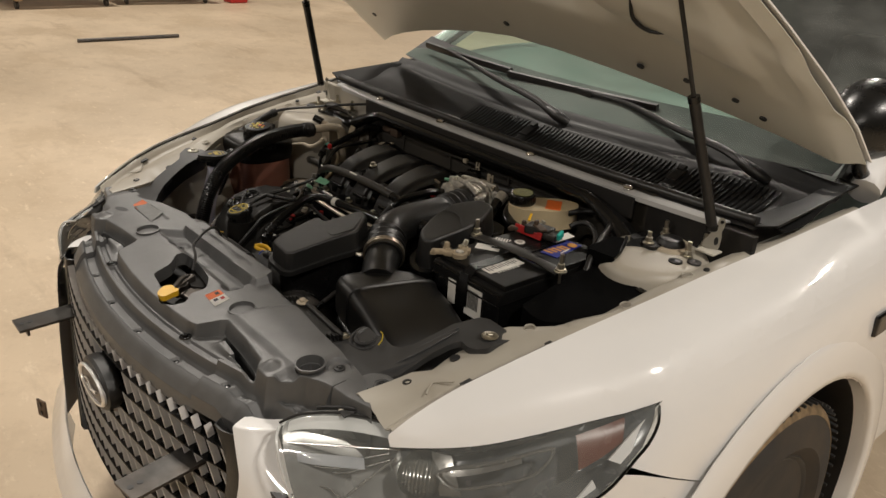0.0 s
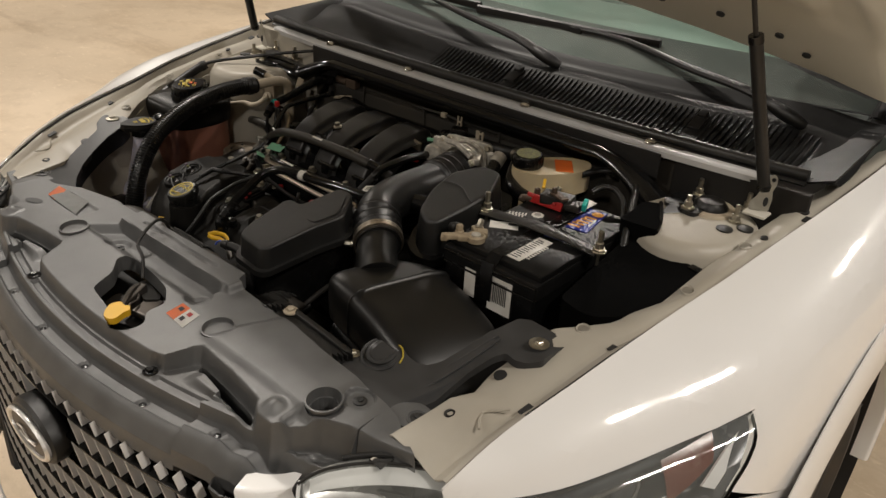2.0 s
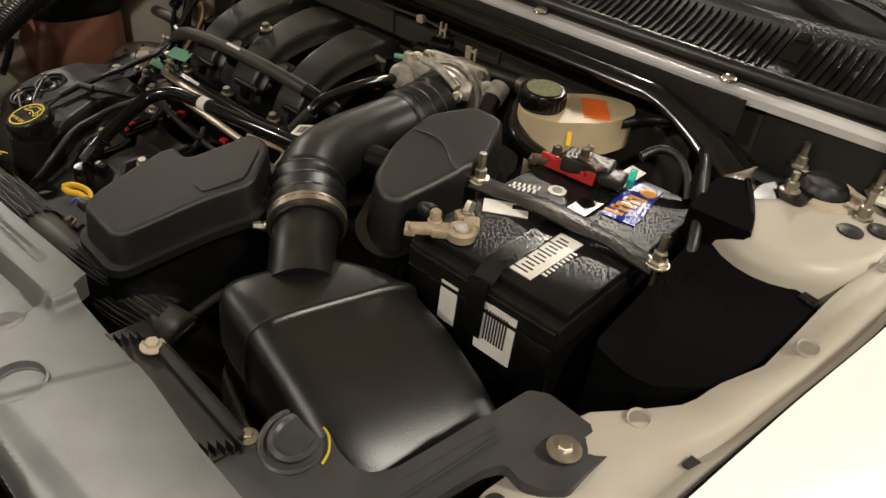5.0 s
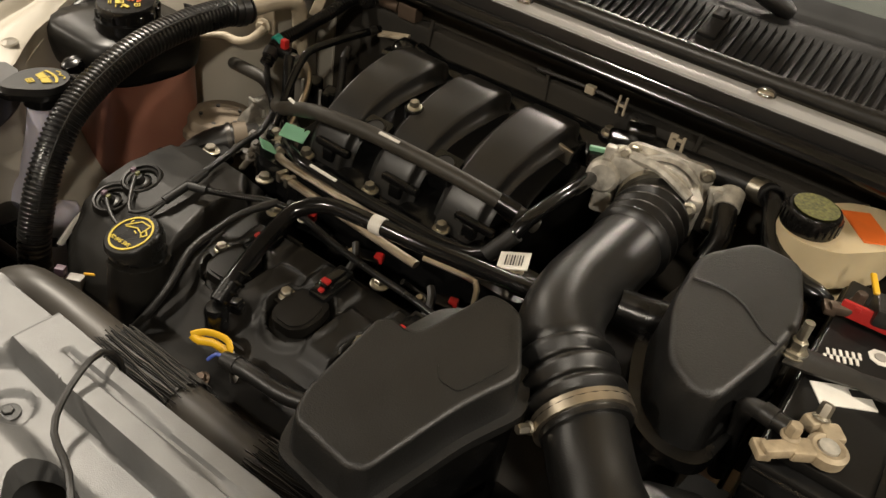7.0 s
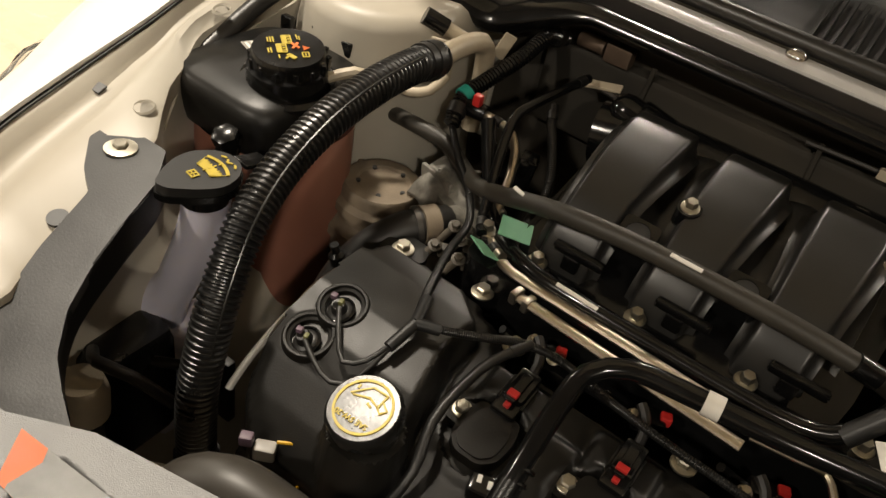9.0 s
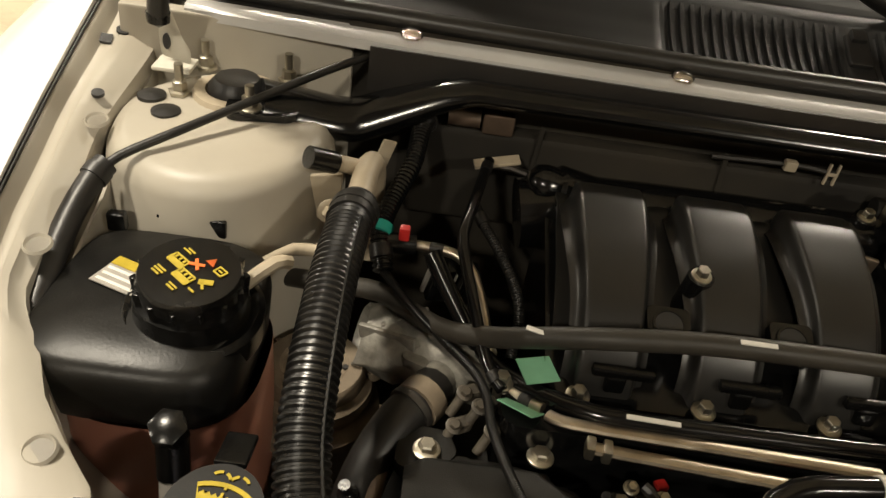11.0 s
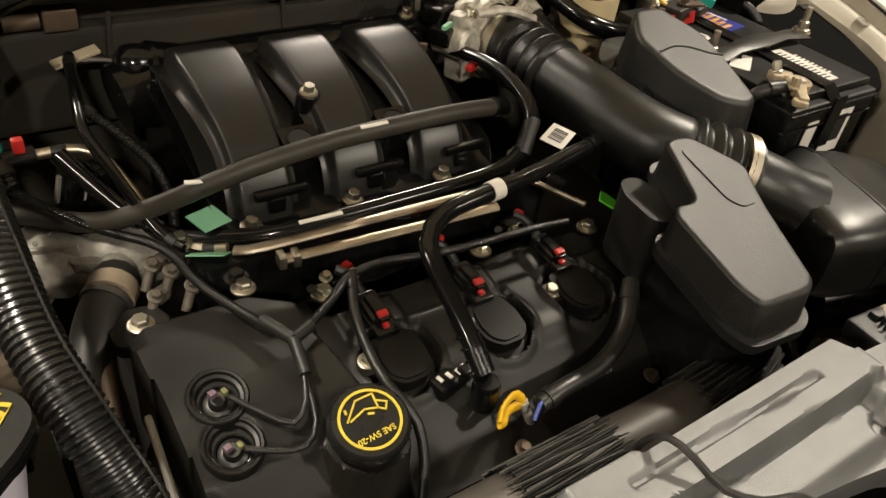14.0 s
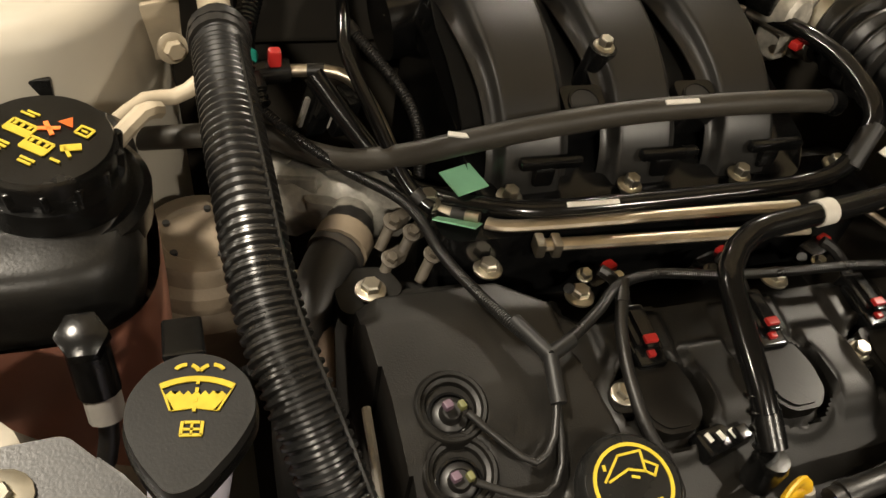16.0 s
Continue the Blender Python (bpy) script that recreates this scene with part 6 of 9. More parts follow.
def coil(cx, cy):
    """A coil pack: a shield-shaped head in its bore, an ear with a bolt, and a long plug."""
    tilt = Matrix.Translation((cx, cy, vc_top(cx, cy) - 0.004)) @ pose(0, 0, 0, 7, 0, 0)

    def put(b):
        b.transform(tilt)
        return b
    head = rounded([(-0.020, 0.027), (0.020, 0.027), (0.0255, 0.006), (0.0235, -0.016), (0.012, -0.028), (-0.012, -0.028), (-0.0235, -0.016), (-0.0255, 0.006)], 0.006)
    c = part("ignition_coil", put(merge(prism(head, 0.0, 0.013, 0.0025), prism([(x * 0.8, y * 0.8 - 0.002) for x, y in head], 0.012, 0.0148, 0.001),
                                        prism(rounded([(-0.040, -0.004), (-0.018, -0.006), (-0.018, 0.022), (-0.034, 0.020), (-0.041, 0.010)], 0.006), 0.001, 0.009, 0.002))), COILPL, engine, "black shield-shaped ignition coil")
    part("plug_shell", put(merge(rbox((0.001, 0.036, 0.012), (0.024, 0.026, 0.014), 0.003), rbox((0.001, 0.056, 0.015), (0.021, 0.036, 0.017), 0.003), rbox((0.001, 0.050, 0.0245), (0.010, 0.034, 0.005), 0.0015),
                                 rbox((-0.0105, 0.050, 0.016), (0.003, 0.030, 0.006), 0.001), rbox((0.0125, 0.050, 0.016), (0.003, 0.030, 0.006), 0.001))), GLOSS, c)
    part("plug_lock", put(rbox((0.001, 0.040, 0.0275), (0.0105, 0.007, 0.004), 0.001)), RED, c, "red connector lock")
    part("plug_lock", put(rbox((0.001, 0.032, 0.0200), (0.006, 0.006, 0.004), 0.001)), RED, c, "red connector lock")
    part("coil_bolt", put(bolt((-0.029, 0.009, 0.009), (0, 0, 1), 0.0085, 1.4, 0.9)), STEEL, c)
    part("plug_wire", put(tube([(0.001, 0.070, 0.016), (0.0, 0.084, 0.022), (-0.006, 0.096, 0.028), (-0.014, 0.104, 0.030)], 0.0048, 8)), RUBBER, c)


for cx, cy in COILS:
    coil(cx, cy)

# manifold
man = part("intake_manifold", merge(
    prism(rounded([(-0.335, 0.765), (0.085, 0.765), (0.085, 0.83), (-0.335, 0.83)], 0.02), 0.82, 0.893, 0.006),
    prism(rounded([(-0.30, 0.80), (0.03, 0.80), (0.045, 1.04), (-0.30, 1.05)], 0.03), 0.80, lambda x, y: 0.895 + 0.045 * smooth(0.80, 0.86, y) + 0.022 * smooth(0.86, 0.95, y), 0.012),
    tube([(-0.325, 1.025, 0.935), (-0.24, 1.032, 0.945), (0.02, 1.03, 0.948), (0.07, 1.02, 0.945)], 0.038, 20)), GLOSS, engine, "glossy black plastic intake manifold", 50)
RUN_Y = [0.803, 0.812, 0.824, 0.842, 0.866, 0.90, 0.935, 0.968, 0.998, 1.006, 1.010]
RUN_Z = [0.870, 0.912, 0.938, 0.957, 0.974, 0.988, 0.9965, 1.0015, 0.9985, 0.990, 0.950]
for x0, x1 in ((-0.249, -0.243), (-0.147, -0.139), (-0.043, -0.035)):
    rows = []
    line = spline([Vector((0, a, b)) for a, b in zip(RUN_Y[:-2], RUN_Z[:-2])], 0.006) + [Vector((0, 1.008, 0.993)), Vector((0, 1.012, 0.982)), Vector((0, 1.013, 0.945))]
    for i, p in enumerate(line):
        d = (line[min(i + 1, len(line) - 1)] - line[max(i - 1, 0)]).normalized()
        nrm = Vector((0, -d.z, d.y)) if i < len(line) - 3 else Vector((0, 0.5, 0.85))
        xc = x0 + (x1 - x0) * i / len(line)
        h = 0.0255 + 0.0075 * smooth(0.83, 0.97, p.y)
        deep = min(0.034, 0.012 + 0.06 * max(0.0, p.y - 0.80))
        row = []
        half = ((1.42, 1.0), (1.24, 0.92), (1.13, 0.74), (1.07, 0.50), (1.03, 0.26), (0.985, 0.10), (0.92, 0.025), (0.84, 0.0), (0.5, -0.012))
        for u, k in [(-a, b) for a, b in half] + [(0.0, -0.015)] + list(half[::-1]):
            row.append(Vector((xc + u * h, p.y, p.z)) - nrm * deep * k)
        rows.append(row)
    part("runner", sheet(rows, 0.002), RUNNER, man, "curved intake runner", 50)
web = []
for x in np.linspace(-0.292, 0.012, 24):
    web.append([Vector((x, a, b)) - Vector((0, -0.6, 0.8)).normalized() * (0.046 if a < 0.95 else 0.034) + Vector((0, 0, 0.004 * math.sin(60 * x))) for a, b in zip(RUN_Y, RUN_Z)])
part("runner_web", sheet(web, 0.003), RUNNER, man, "curved web between the runners", 50)
for x in (-0.199, -0.090):
    tilt = Matrix.Translation((x, 0.846, 0.955)) @ pose(0, 0, 0, 24)
    block = merge(prism(rounded([(-0.019, -0.017), (0.019, -0.017), (0.019, 0.017), (-0.019, 0.017)], 0.006), -0.03, 0.002, 0.002), lathe([(0.0125, 0.001), (0.0150, 0.001), (0.0145, 0.0035), (0.0125, 0.0035)], (0, 0, 0), None, 24, True))
    block.transform(tilt)
    boss_ring = part("injector_boss", block, GLOSS, man)
    hole = fan((0, 0, 0.0018), 0.0122, (0, 0, 1), 20, 0.0008)
    hole.transform(tilt)
    part("hole", hole, INK_SHADE, boss_ring)
for x, y, z in ((-0.171, 0.885, 0.984), (0.030, 1.022, 0.990)):
    part("boss", lathe([(0.014, -0.05), (0.012, 0.0), (0, 0)], (x, y, z), aim((0, -0.2, 1)), 16), GLOSS, man)
    part("manifold_bolt", bolt((x, y, z), (0, -0.2, 1), 0.0078, 1.5, 1.1), STEEL, man)
for x, y, z in ((-0.335, 0.812, 0.895), (-0.270, 0.802, 0.900), (-0.161, 0.801, 0.902), (-0.051, 0.801, 0.903), (0.052, 0.800, 0.905)):
    part("flange_bolt", merge(lathe([(0.006, -0.02), (0.006, 0), (0, 0)], (x, y, z), None, 12), bolt((x, y, z), (0, -0.15, 1), 0.0085, 1.6, 1.2)), STEEL, man)
for x in (-0.235, -0.125, -0.015):
    part("injector_clip", merge(rbox((x, 0.812, 0.925), (0.055, 0.010, 0.010), 0.003), rbox((x - 0.005, 0.812, 0.913), (0.018, 0.012, 0.018), 0.003)), BLACK, man)
part("end_cap", lathe([(0.0, 0.016), (0.010, 0.015), (0.019, 0.008), (0.022, -0.002), (0.022, -0.014), (0.026, -0.018), (0.026, -0.06)], (-0.306, 1.028, 0.972), aim((-0.85, -0.15, 0.25)), 24), GLOSS, man)
for z in (0.958, 0.948):
    part("cap_wire", tube([(-0.325, 1.012, z), (-0.300, 1.000, z - 0.003), (-0.275, 1.003, z + 0.003)], 0.0014, 6), STEEL, man)
part("latch_tab", rbox((0.005, 0.955, 0.975), (0.028, 0.006, 0.02), 0.002, (0, 10, 0)), BRIGHT, man)

# throttle body and its clutter
tb = part("throttle_body", merge(lathe([(0.040, -0.03), (0.046, -0.028), (0.048, 0.0), (0.044, 0.004), (0.044, 0.03), (0.040, 0.03)], (0.125, 0.985, 0.965), aim((0.25, -0.93, 0.1)), 30),
                                 rbox((0.085, 0.965, 0.990), (0.045, 0.04, 0.04), 0.010, (0, 0, 20)),
                                 rbox((0.165, 0.965, 0.990), (0.02, 0.05, 0.016), 0.004, (0, 0, 30)),
                                 tube([(0.09, 0.955, 1.010), (0.13, 0.945, 1.014), (0.17, 0.940, 1.000)], 0.006, 8)), CAST, engine, "cast aluminium throttle body")
tbm = Matrix.Translation((0.128, 0.972, 0.966)) @ aim((0.25, -0.93, 0.1)).to_4x4()


def on_throttle(bm):
    bm.transform(tbm)
    return bm


part("throttle_flange", on_throttle(merge(prism(rounded([(-0.052, -0.050), (0.050, -0.052), (0.054, 0.048), (-0.050, 0.052)], 0.014), -0.020, -0.010, 0.0015), lathe([(0.050, -0.010), (0.051, 0.002), (0.047, 0.006), (0.046, -0.010)], (0, 0, 0), None, 32, True))), CAST, tb)
for a, b in ((-0.044, -0.042), (0.042, -0.044), (0.045, 0.040), (-0.042, 0.044)):
    part("throttle_bolt", on_throttle(bolt((a, b, -0.010), (0, 0, 1), 0.0080, 1.4, 1.0)), STEEL, tb)
part("throttle_motor", on_throttle(merge(lathe([(0.0, 0.030), (0.016, 0.030), (0.020, 0.026), (0.020, -0.02)], (-0.066, 0.012, -0.005), None, 22), rbox((-0.060, -0.022, 0.0), (0.024, 0.030, 0.030), 0.005), rbox((-0.066, 0.036, 0.004), (0.014, 0.020, 0.014), 0.003))), CAST, tb, "cast motor housing")
part("throttle_lever", on_throttle(merge(rbox((0.060, 0.016, 0.004), (0.012, 0.040, 0.008), 0.003, (0, 0, 12)), rbox((0.066, -0.008, 0.010), (0.018, 0.014, 0.012), 0.003), bolt((0.062, 0.030, 0.008), (0, 0, 1), 0.0075))), CAST, tb)
for p in ((0.08, 0.955, 1.01), (0.175, 0.935, 0.99), (0.095, 0.94, 0.945)):
    part("throttle_bolt", bolt(p, (0.25, -0.93, 0.3), 0.0065), STEEL, tb)
for x, y, z, mt in ((0.060, 0.995, 1.000, BLACK), (0.072, 1.015, 1.008, BLACK), (0.052, 0.965, 0.985, BLACK)):
    part("connector", rbox((x, y, z), (0.035, 0.03, 0.022), 0.004, (0, 0, 25)), mt, engine)
part("green_lock", rbox((0.048, 0.957, 0.999), (0.022, 0.006, 0.006), 0.0015, (0, 0, 30)), GREEN, engine, "green connector lock")
part("red_lock", rbox((0.052, 0.905, 0.968), (0.012, 0.010, 0.008), 0.002, (0, 0, 20)), RED, engine, "red connector lock")
part("white_clip", merge(rbox((0.105, 1.040, 1.000), (0.010, 0.004, 0.032), 0.001), rbox((0.118, 1.040, 1.000), (0.004, 0.004, 0.032), 0.001), rbox((0.111, 1.04, 1.010), (0.016, 0.004, 0.004), 0.001),
                         rbox((0.111, 1.04, 0.990), (0.016, 0.004, 0.004), 0.001)), BEIGE, engine)
part("brass_sensor", lathe([(0.007, -0.02), (0.007, 0.005), (0.004, 0.012), (0, 0.012)], (0.055, 1.03, 1.005), None, 6), STEEL, engine)

# fuel rail and hoses on top
part("fuel_rail", tube([(-0.296, 0.780, 0.896), (-0.285, 0.773, 0.898), (-0.253, 0.767, 0.901), (-0.15, 0.759, 0.905), (-0.072, 0.752, 0.909), (-0.030, 0.748, 0.911)], 0.0046, 10, flat=(1.35, 0.9)), BRIGHT, engine, "bright steel fuel pipe")
part("fuel_rail", tube([(-0.262, 0.753, 0.893), (-0.16, 0.742, 0.897), (-0.05, 0.730, 0.902), (-0.030, 0.728, 0.903)], 0.0046, 10, flat=(1.35, 0.9)), BRIGHT, engine, "bright steel fuel pipe")
part("fuel_rail", tube([(-0.028, 0.738, 0.908), (0.010, 0.742, 0.910), (0.034, 0.750, 0.905), (0.048, 0.730, 0.902), (0.066, 0.694, 0.900)], 0.0034, 8), BRIGHT, engine, "thin bright steel pipe")
for x, y, z in ((-0.262, 0.753, 0.893), (-0.248, 0.752, 0.892)):
    part("pipe_clip", rbox((x, y, z), (0.008, 0.016, 0.014), 0.002, (0, 0, -8)), STEEL, engine)
for x, y in ((-0.225, 0.735), (-0.20, 0.728), (-0.115, 0.722), (-0.01, 0.716)):
    part("small_nut", bolt((x, y, 0.872), (0, -0.3, 1), 0.006, 1.4), STEEL, engine)
for x in (-0.199, -0.091, 0.017):
    part("injector_plug", merge(rbox((x - 0.012, 0.736, 0.862), (0.030, 0.020, 0.018), 0.004, (0, 0, 20)), tube([(x - 0.026, 0.730, 0.864), (x - 0.042, 0.724, 0.872), (x - 0.052, 0.714, 0.884)], 0.0042, 8)), BLACK, engine)
    part("injector_lock", rbox((x, 0.742, 0.869), (0.011, 0.010, 0.011), 0.002, (0, 0, 20)), RED, engine, "red connector lock")


def hose(name, pts, r, material, label, category="hose", clamps=(), rib=False, marks=()):
    t = thing(name, pts[0], label, category)
    part("run", ribbed(pts, r, min(0.0058, r * 0.45), min(0.0024, r * 0.16), 20 if r > 0.012 else 12) if rib else tube(pts, r), material, t)
    line = spline(pts, 0.01)
    if not clamps and r > 0.0045 and len(line) > 12:
        for i in (1, len(line) - 3):
            part("end_sleeve", tube([line[i], line[i + 1]], r * 1.14, 14), RUBBER, t)
    for f, w, mt in clamps:
        i = int(f * (len(line) - 1))
        i = min(max(i, 1), len(line) - 2)
        d = (line[i + 1] - line[i - 1]).normalized()
        part("clamp", tube([line[i] - d * w, line[i] + d * w], r * 1.12, 16), mt, t)
    for f, w in marks:
        i = min(max(int(f * (len(line) - 1)), 1), len(line) - 2)
        d = (line[i + 1] - line[i - 1]).normalized()
        part("print_bar", rbox(line[i] + Vector((0, -0.004, r * 0.93)), (w, 0.004, 0.0015), 0, (18, 0, math.degrees(math.atan2(d.y, d.x)))), LABEL, t)
    return t


hose("vent_hose", [(-0.60, 0.945, 0.870), (-0.555, 0.925, 0.888), (-0.505, 0.902, 0.905), (-0.455, 0.900, 0.905), (-0.415, 0.885, 0.895), (-0.385, 0.860, 0.903), (-0.345, 0.835, 0.925),
                   (-0.30, 0.818, 0.948), (-0.25, 0.806, 0.966), (-0.17, 0.806, 0.974), (-0.05, 0.806, 0.976), (0.02, 0.812, 0.968), (0.05, 0.83, 0.950)], 0.0096, VENT,
     "thick black rubber vent hose running across the engine", marks=((0.47, 0.03), (0.73, 0.03)), clamps=((0.96, 0.012, BLACK),))
hose("fuel_hose", [(-0.41, 0.905, 0.955), (-0.385, 0.880, 0.925), (-0.355, 0.850, 0.895), (-0.325, 0.820, 0.892), (-0.27, 0.785, 0.902), (-0.22, 0.776, 0.906), (-0.10, 0.774, 0.908), (-0.015, 0.770, 0.914),
                   (0.025, 0.770, 0.928), (0.046, 0.782, 0.955), (0.053, 0.800, 0.974), (0.060, 0.862, 0.982), (0.058, 0.93, 0.975), (0.05, 0.985, 0.965)], 0.0085, GLOSS,
     "slim black fuel hose along the rail", clamps=((0.72, 0.02, RUBBER),), marks=((0.36, 0.045),))
hose("breather_hose", [(-0.159, 0.568, 0.868), (-0.160, 0.600, 0.893), (-0.161, 0.640, 0.916), (-0.157, 0.672, 0.934), (-0.130, 0.692, 0.945), (-0.083, 0.697, 0.950), (-0.013, 0.705, 0.952), (0.06, 0.722, 0.950), (0.118, 0.738, 0.945)],
     0.0092, GLOSS, "glossy black breather hose with a white clip", clamps=((0.53, 0.007, LABEL), (0.02, 0.012, BLACK), (0.97, 0.014, BLACK)))
part("hose_nipple", merge(lathe([(0.012, -0.02), (0.013, 0.004), (0.011, 0.010), (0, 0.011)], (-0.158, 0.562, 0.852), None, 20), *[lathe([(0.0105, -0.002), (0.0118, 0), (0.0105, 0.002)], Vector((-0.1585, 0.570 + 0.009 * k, 0.866 + 0.007 * k)), aim((0, 0.75, 0.66)), 18) for k in range(4)]), BLACK, engine)
part("vent_clip", merge(rbox((-0.172, 0.594, 0.838), (0.044, 0.022, 0.020), 0.005, (8, 0, 12)), rbox((-0.160, 0.590, 0.850), (0.012, 0.012, 0.006), 0.002, (8, 0, 12))), GLOSS, engine)
for k in range(3):
    part("print_bar", rbox((-0.186 + 0.010 * k, 0.592, 0.8492), (0.004, 0.007, 0.0008), 0, (8, 0, 20)), LABEL, engine)
hose("vacuum_pipe", [(-0.362, 1.040, 0.984), (-0.366, 1.020, 0.982), (-0.376, 0.960, 0.978), (-0.383, 0.918, 0.972), (-0.380, 0.898, 0.962), (-0.370, 0.870, 0.943), (-0.356, 0.838, 0.915), (-0.345, 0.815, 0.902), (-0.335, 0.800, 0.898)],
     0.0056, GLOSS, "thin glossy black vacuum pipe with a sharp bend", "pipe")
hose("ribbed_cable", [(-0.372, 0.985, 0.962), (-0.362, 0.965, 0.954), (-0.343, 0.942, 0.938), (-0.325, 0.916, 0.918), (-0.318, 0.895, 0.896), (-0.322, 0.87, 0.87)], 0.0055, RUBBER, "thin black corrugated cable bending down", "cable", rib=True)
hose("heater_pipe", [(-0.425, 0.926, 0.946), (-0.398, 0.918, 0.950), (-0.382, 0.912, 0.948), (-0.368, 0.902, 0.938), (-0.357, 0.882, 0.920), (-0.349, 0.858, 0.903), (-0.343, 0.837, 0.891), (-0.326, 0.806, 0.890), (-0.300, 0.786, 0.896)], 0.0052, BRIGHT, "bright steel pipe with a red quick connector", "pipe")
for a in ((-0.398, 0.945, 0.895), (-0.372, 0.955, 0.885)):
    cb = thing("sensor_block", a, "small black sensor block with a grey clip", "sensor", "sensor blocks")
    part("body", merge(rbox(a, (0.022, 0.022, 0.050), 0.004, (14, 6, 20)), rbox(Vector(a) + Vector((0.002, -0.014, 0.012)), (0.012, 0.012, 0.022), 0.003, (14, 6, 20))), GLOSS, cb)
    part("clip", rbox(Vector(a) + Vector((-0.013, -0.010, 0.004)), (0.004, 0.005, 0.034), 0.001, (14, 6, 20)), GREYLAB, cb)
q = thing("quick_connector", (-0.44, 0.925, 0.94), "black quick connector with a red lock", "connector")
part("body", tube([(-0.462, 0.925, 0.945), (-0.425, 0.927, 0.946)], 0.010, 12), BLACK, q)
part("lock", rbox((-0.437, 0.922, 0.961), (0.010, 0.010, 0.014), 0.002), RED, q, "red lock tab")
hose("wiring_loom", [(-0.430, 1.10, 0.99), (-0.436, 1.06, 1.0), (-0.440, 1.01, 0.985), (-0.455, 0.965, 0.963), (-0.460, 0.930, 0.952), (-0.452, 0.90, 0.93)], 0.010, GLOSS, "corrugated black wiring loom", "cable", rib=True)
part("tape", tube([(-0.459, 0.938, 0.955), (-0.461, 0.928, 0.951)], 0.0115, 12), TEAL, bpy.data.objects["quick_connector"], "teal tape band")
tg = thing("green_tag", (-0.31, 0.80, 0.905), "green folded tape tag on the fuel hose", "tag")
part("flag", merge(rbox((-0.306, 0.815, 0.912), (0.034, 0.026, 0.0012), 0, (12, 8, 25)), rbox((-0.318, 0.785, 0.896), (0.034, 0.028, 0.0012), 0, (-30, -8, -35))), GREEN, tg)
tg = thing("barcode_tag", (0.065, 0.75, 0.94), "white paper barcode tag by the breather hose", "tag")
part("paper", merge(rbox((0.068, 0.758, 0.950), (0.032, 0.028, 0.001), 0, (4, -14, 22)), rbox((0.086, 0.738, 0.938), (0.026, 0.016, 0.001), 0, (-28, 10, 30))), LABEL, tg)
for k in range(7):
    part("bar", rbox((0.068 + 0.0026 * (k - 3), 0.758 + 0.0010 * (k - 3), 0.9510 + 0.0007 * (k - 3)), (0.0012, 0.016, 0.0006), 0, (4, -14, 22)), GREYLAB if k % 3 == 1 else INK_SHADE, tg)
tg = thing("lime_tag", (0.10, 0.68, 0.87), "lime green and white tape tag on a wire", "tag")
part("tape", rbox((0.092, 0.685, 0.903), (0.026, 0.022, 0.002), 0, (20, 10, 40)), LIME, tg)
part("paper", rbox((0.104, 0.668, 0.891), (0.022, 0.016, 0.0015), 0, (20, 10, 40)), LABEL, tg)

# loom across the valve cover
hose("coil_loom", [(-0.455, 0.905, 0.930), (-0.425, 0.880, 0.913), (-0.392, 0.858, 0.896), (-0.362, 0.818, 0.900), (-0.349, 0.790, 0.900), (-0.343, 0.755, 0.898), (-0.333, 0.722, 0.898), (-0.318, 0.680, 0.901), (-0.303, 0.645, 0.905)], 0.0043, LOOM,
     "corrugated black wiring loom along the valve cover", "cable", rib=True)
hose("coil_loom", [(-0.303, 0.645, 0.905), (-0.280, 0.656, 0.903), (-0.250, 0.676, 0.902), (-0.222, 0.698, 0.899), (-0.185, 0.706, 0.897), (-0.13, 0.700, 0.893), (-0.07, 0.695, 0.892), (-0.01, 0.692, 0.892), (0.04, 0.690, 0.888)], 0.0042, LOOM,
     "taped black coil wiring loom", "cable", rib=True)
jn = thing("loom_junction", (-0.302, 0.643, 0.90), "black tape wrap where three wires meet", "cable tape")
for d in ((-0.012, 0.034, -0.002), (0.020, 0.010, -0.001), (-0.004, -0.030, -0.010)):
    part("wrap", tube([Vector((-0.302, 0.643, 0.905)), Vector((-0.302, 0.643, 0.905)) + Vector(d)], 0.0054, 10), COWL, jn)
hose("sensor_wire", [(-0.306, 0.618, 0.896), (-0.314, 0.596, 0.886), (-0.330, 0.584, 0.881), (-0.348, 0.598, 0.888), (-0.366, 0.618, 0.896)], 0.0024, RUBBER, "thin black sensor wire", "cable")
hose("sensor_wire", [(-0.305, 0.622, 0.897), (-0.312, 0.582, 0.876), (-0.328, 0.568, 0.870), (-0.350, 0.572, 0.874), (-0.370, 0.581, 0.879)], 0.0024, RUBBER, "thin black sensor wire", "cable")
hose("front_loom", [(-0.216, 0.702, 0.900), (-0.234, 0.665, 0.892), (-0.241, 0.628, 0.880), (-0.241, 0.595, 0.870), (-0.230, 0.560, 0.850), (-0.238, 0.530, 0.815), (-0.262, 0.500, 0.770)], 0.0046, RUBBER, "taped black wiring loom", "cable")
hose("front_loom", [(0.055, 0.60, 0.868), (0.02, 0.565, 0.845), (-0.03, 0.545, 0.836), (-0.085, 0.538, 0.838), (-0.115, 0.535, 0.835)], 0.009, RUBBER, "taped black wiring loom", "cable")
hose("blue_wire", [(-0.108, 0.536, 0.838), (-0.120, 0.530, 0.842), (-0.128, 0.525, 0.832)], 0.002, WIRE_BLUE, "short blue wire end", "cable")
dp = thing("dipstick", (-0.137, 0.535, 0.80), "yellow looped dipstick handle beside the engine", "dipstick")
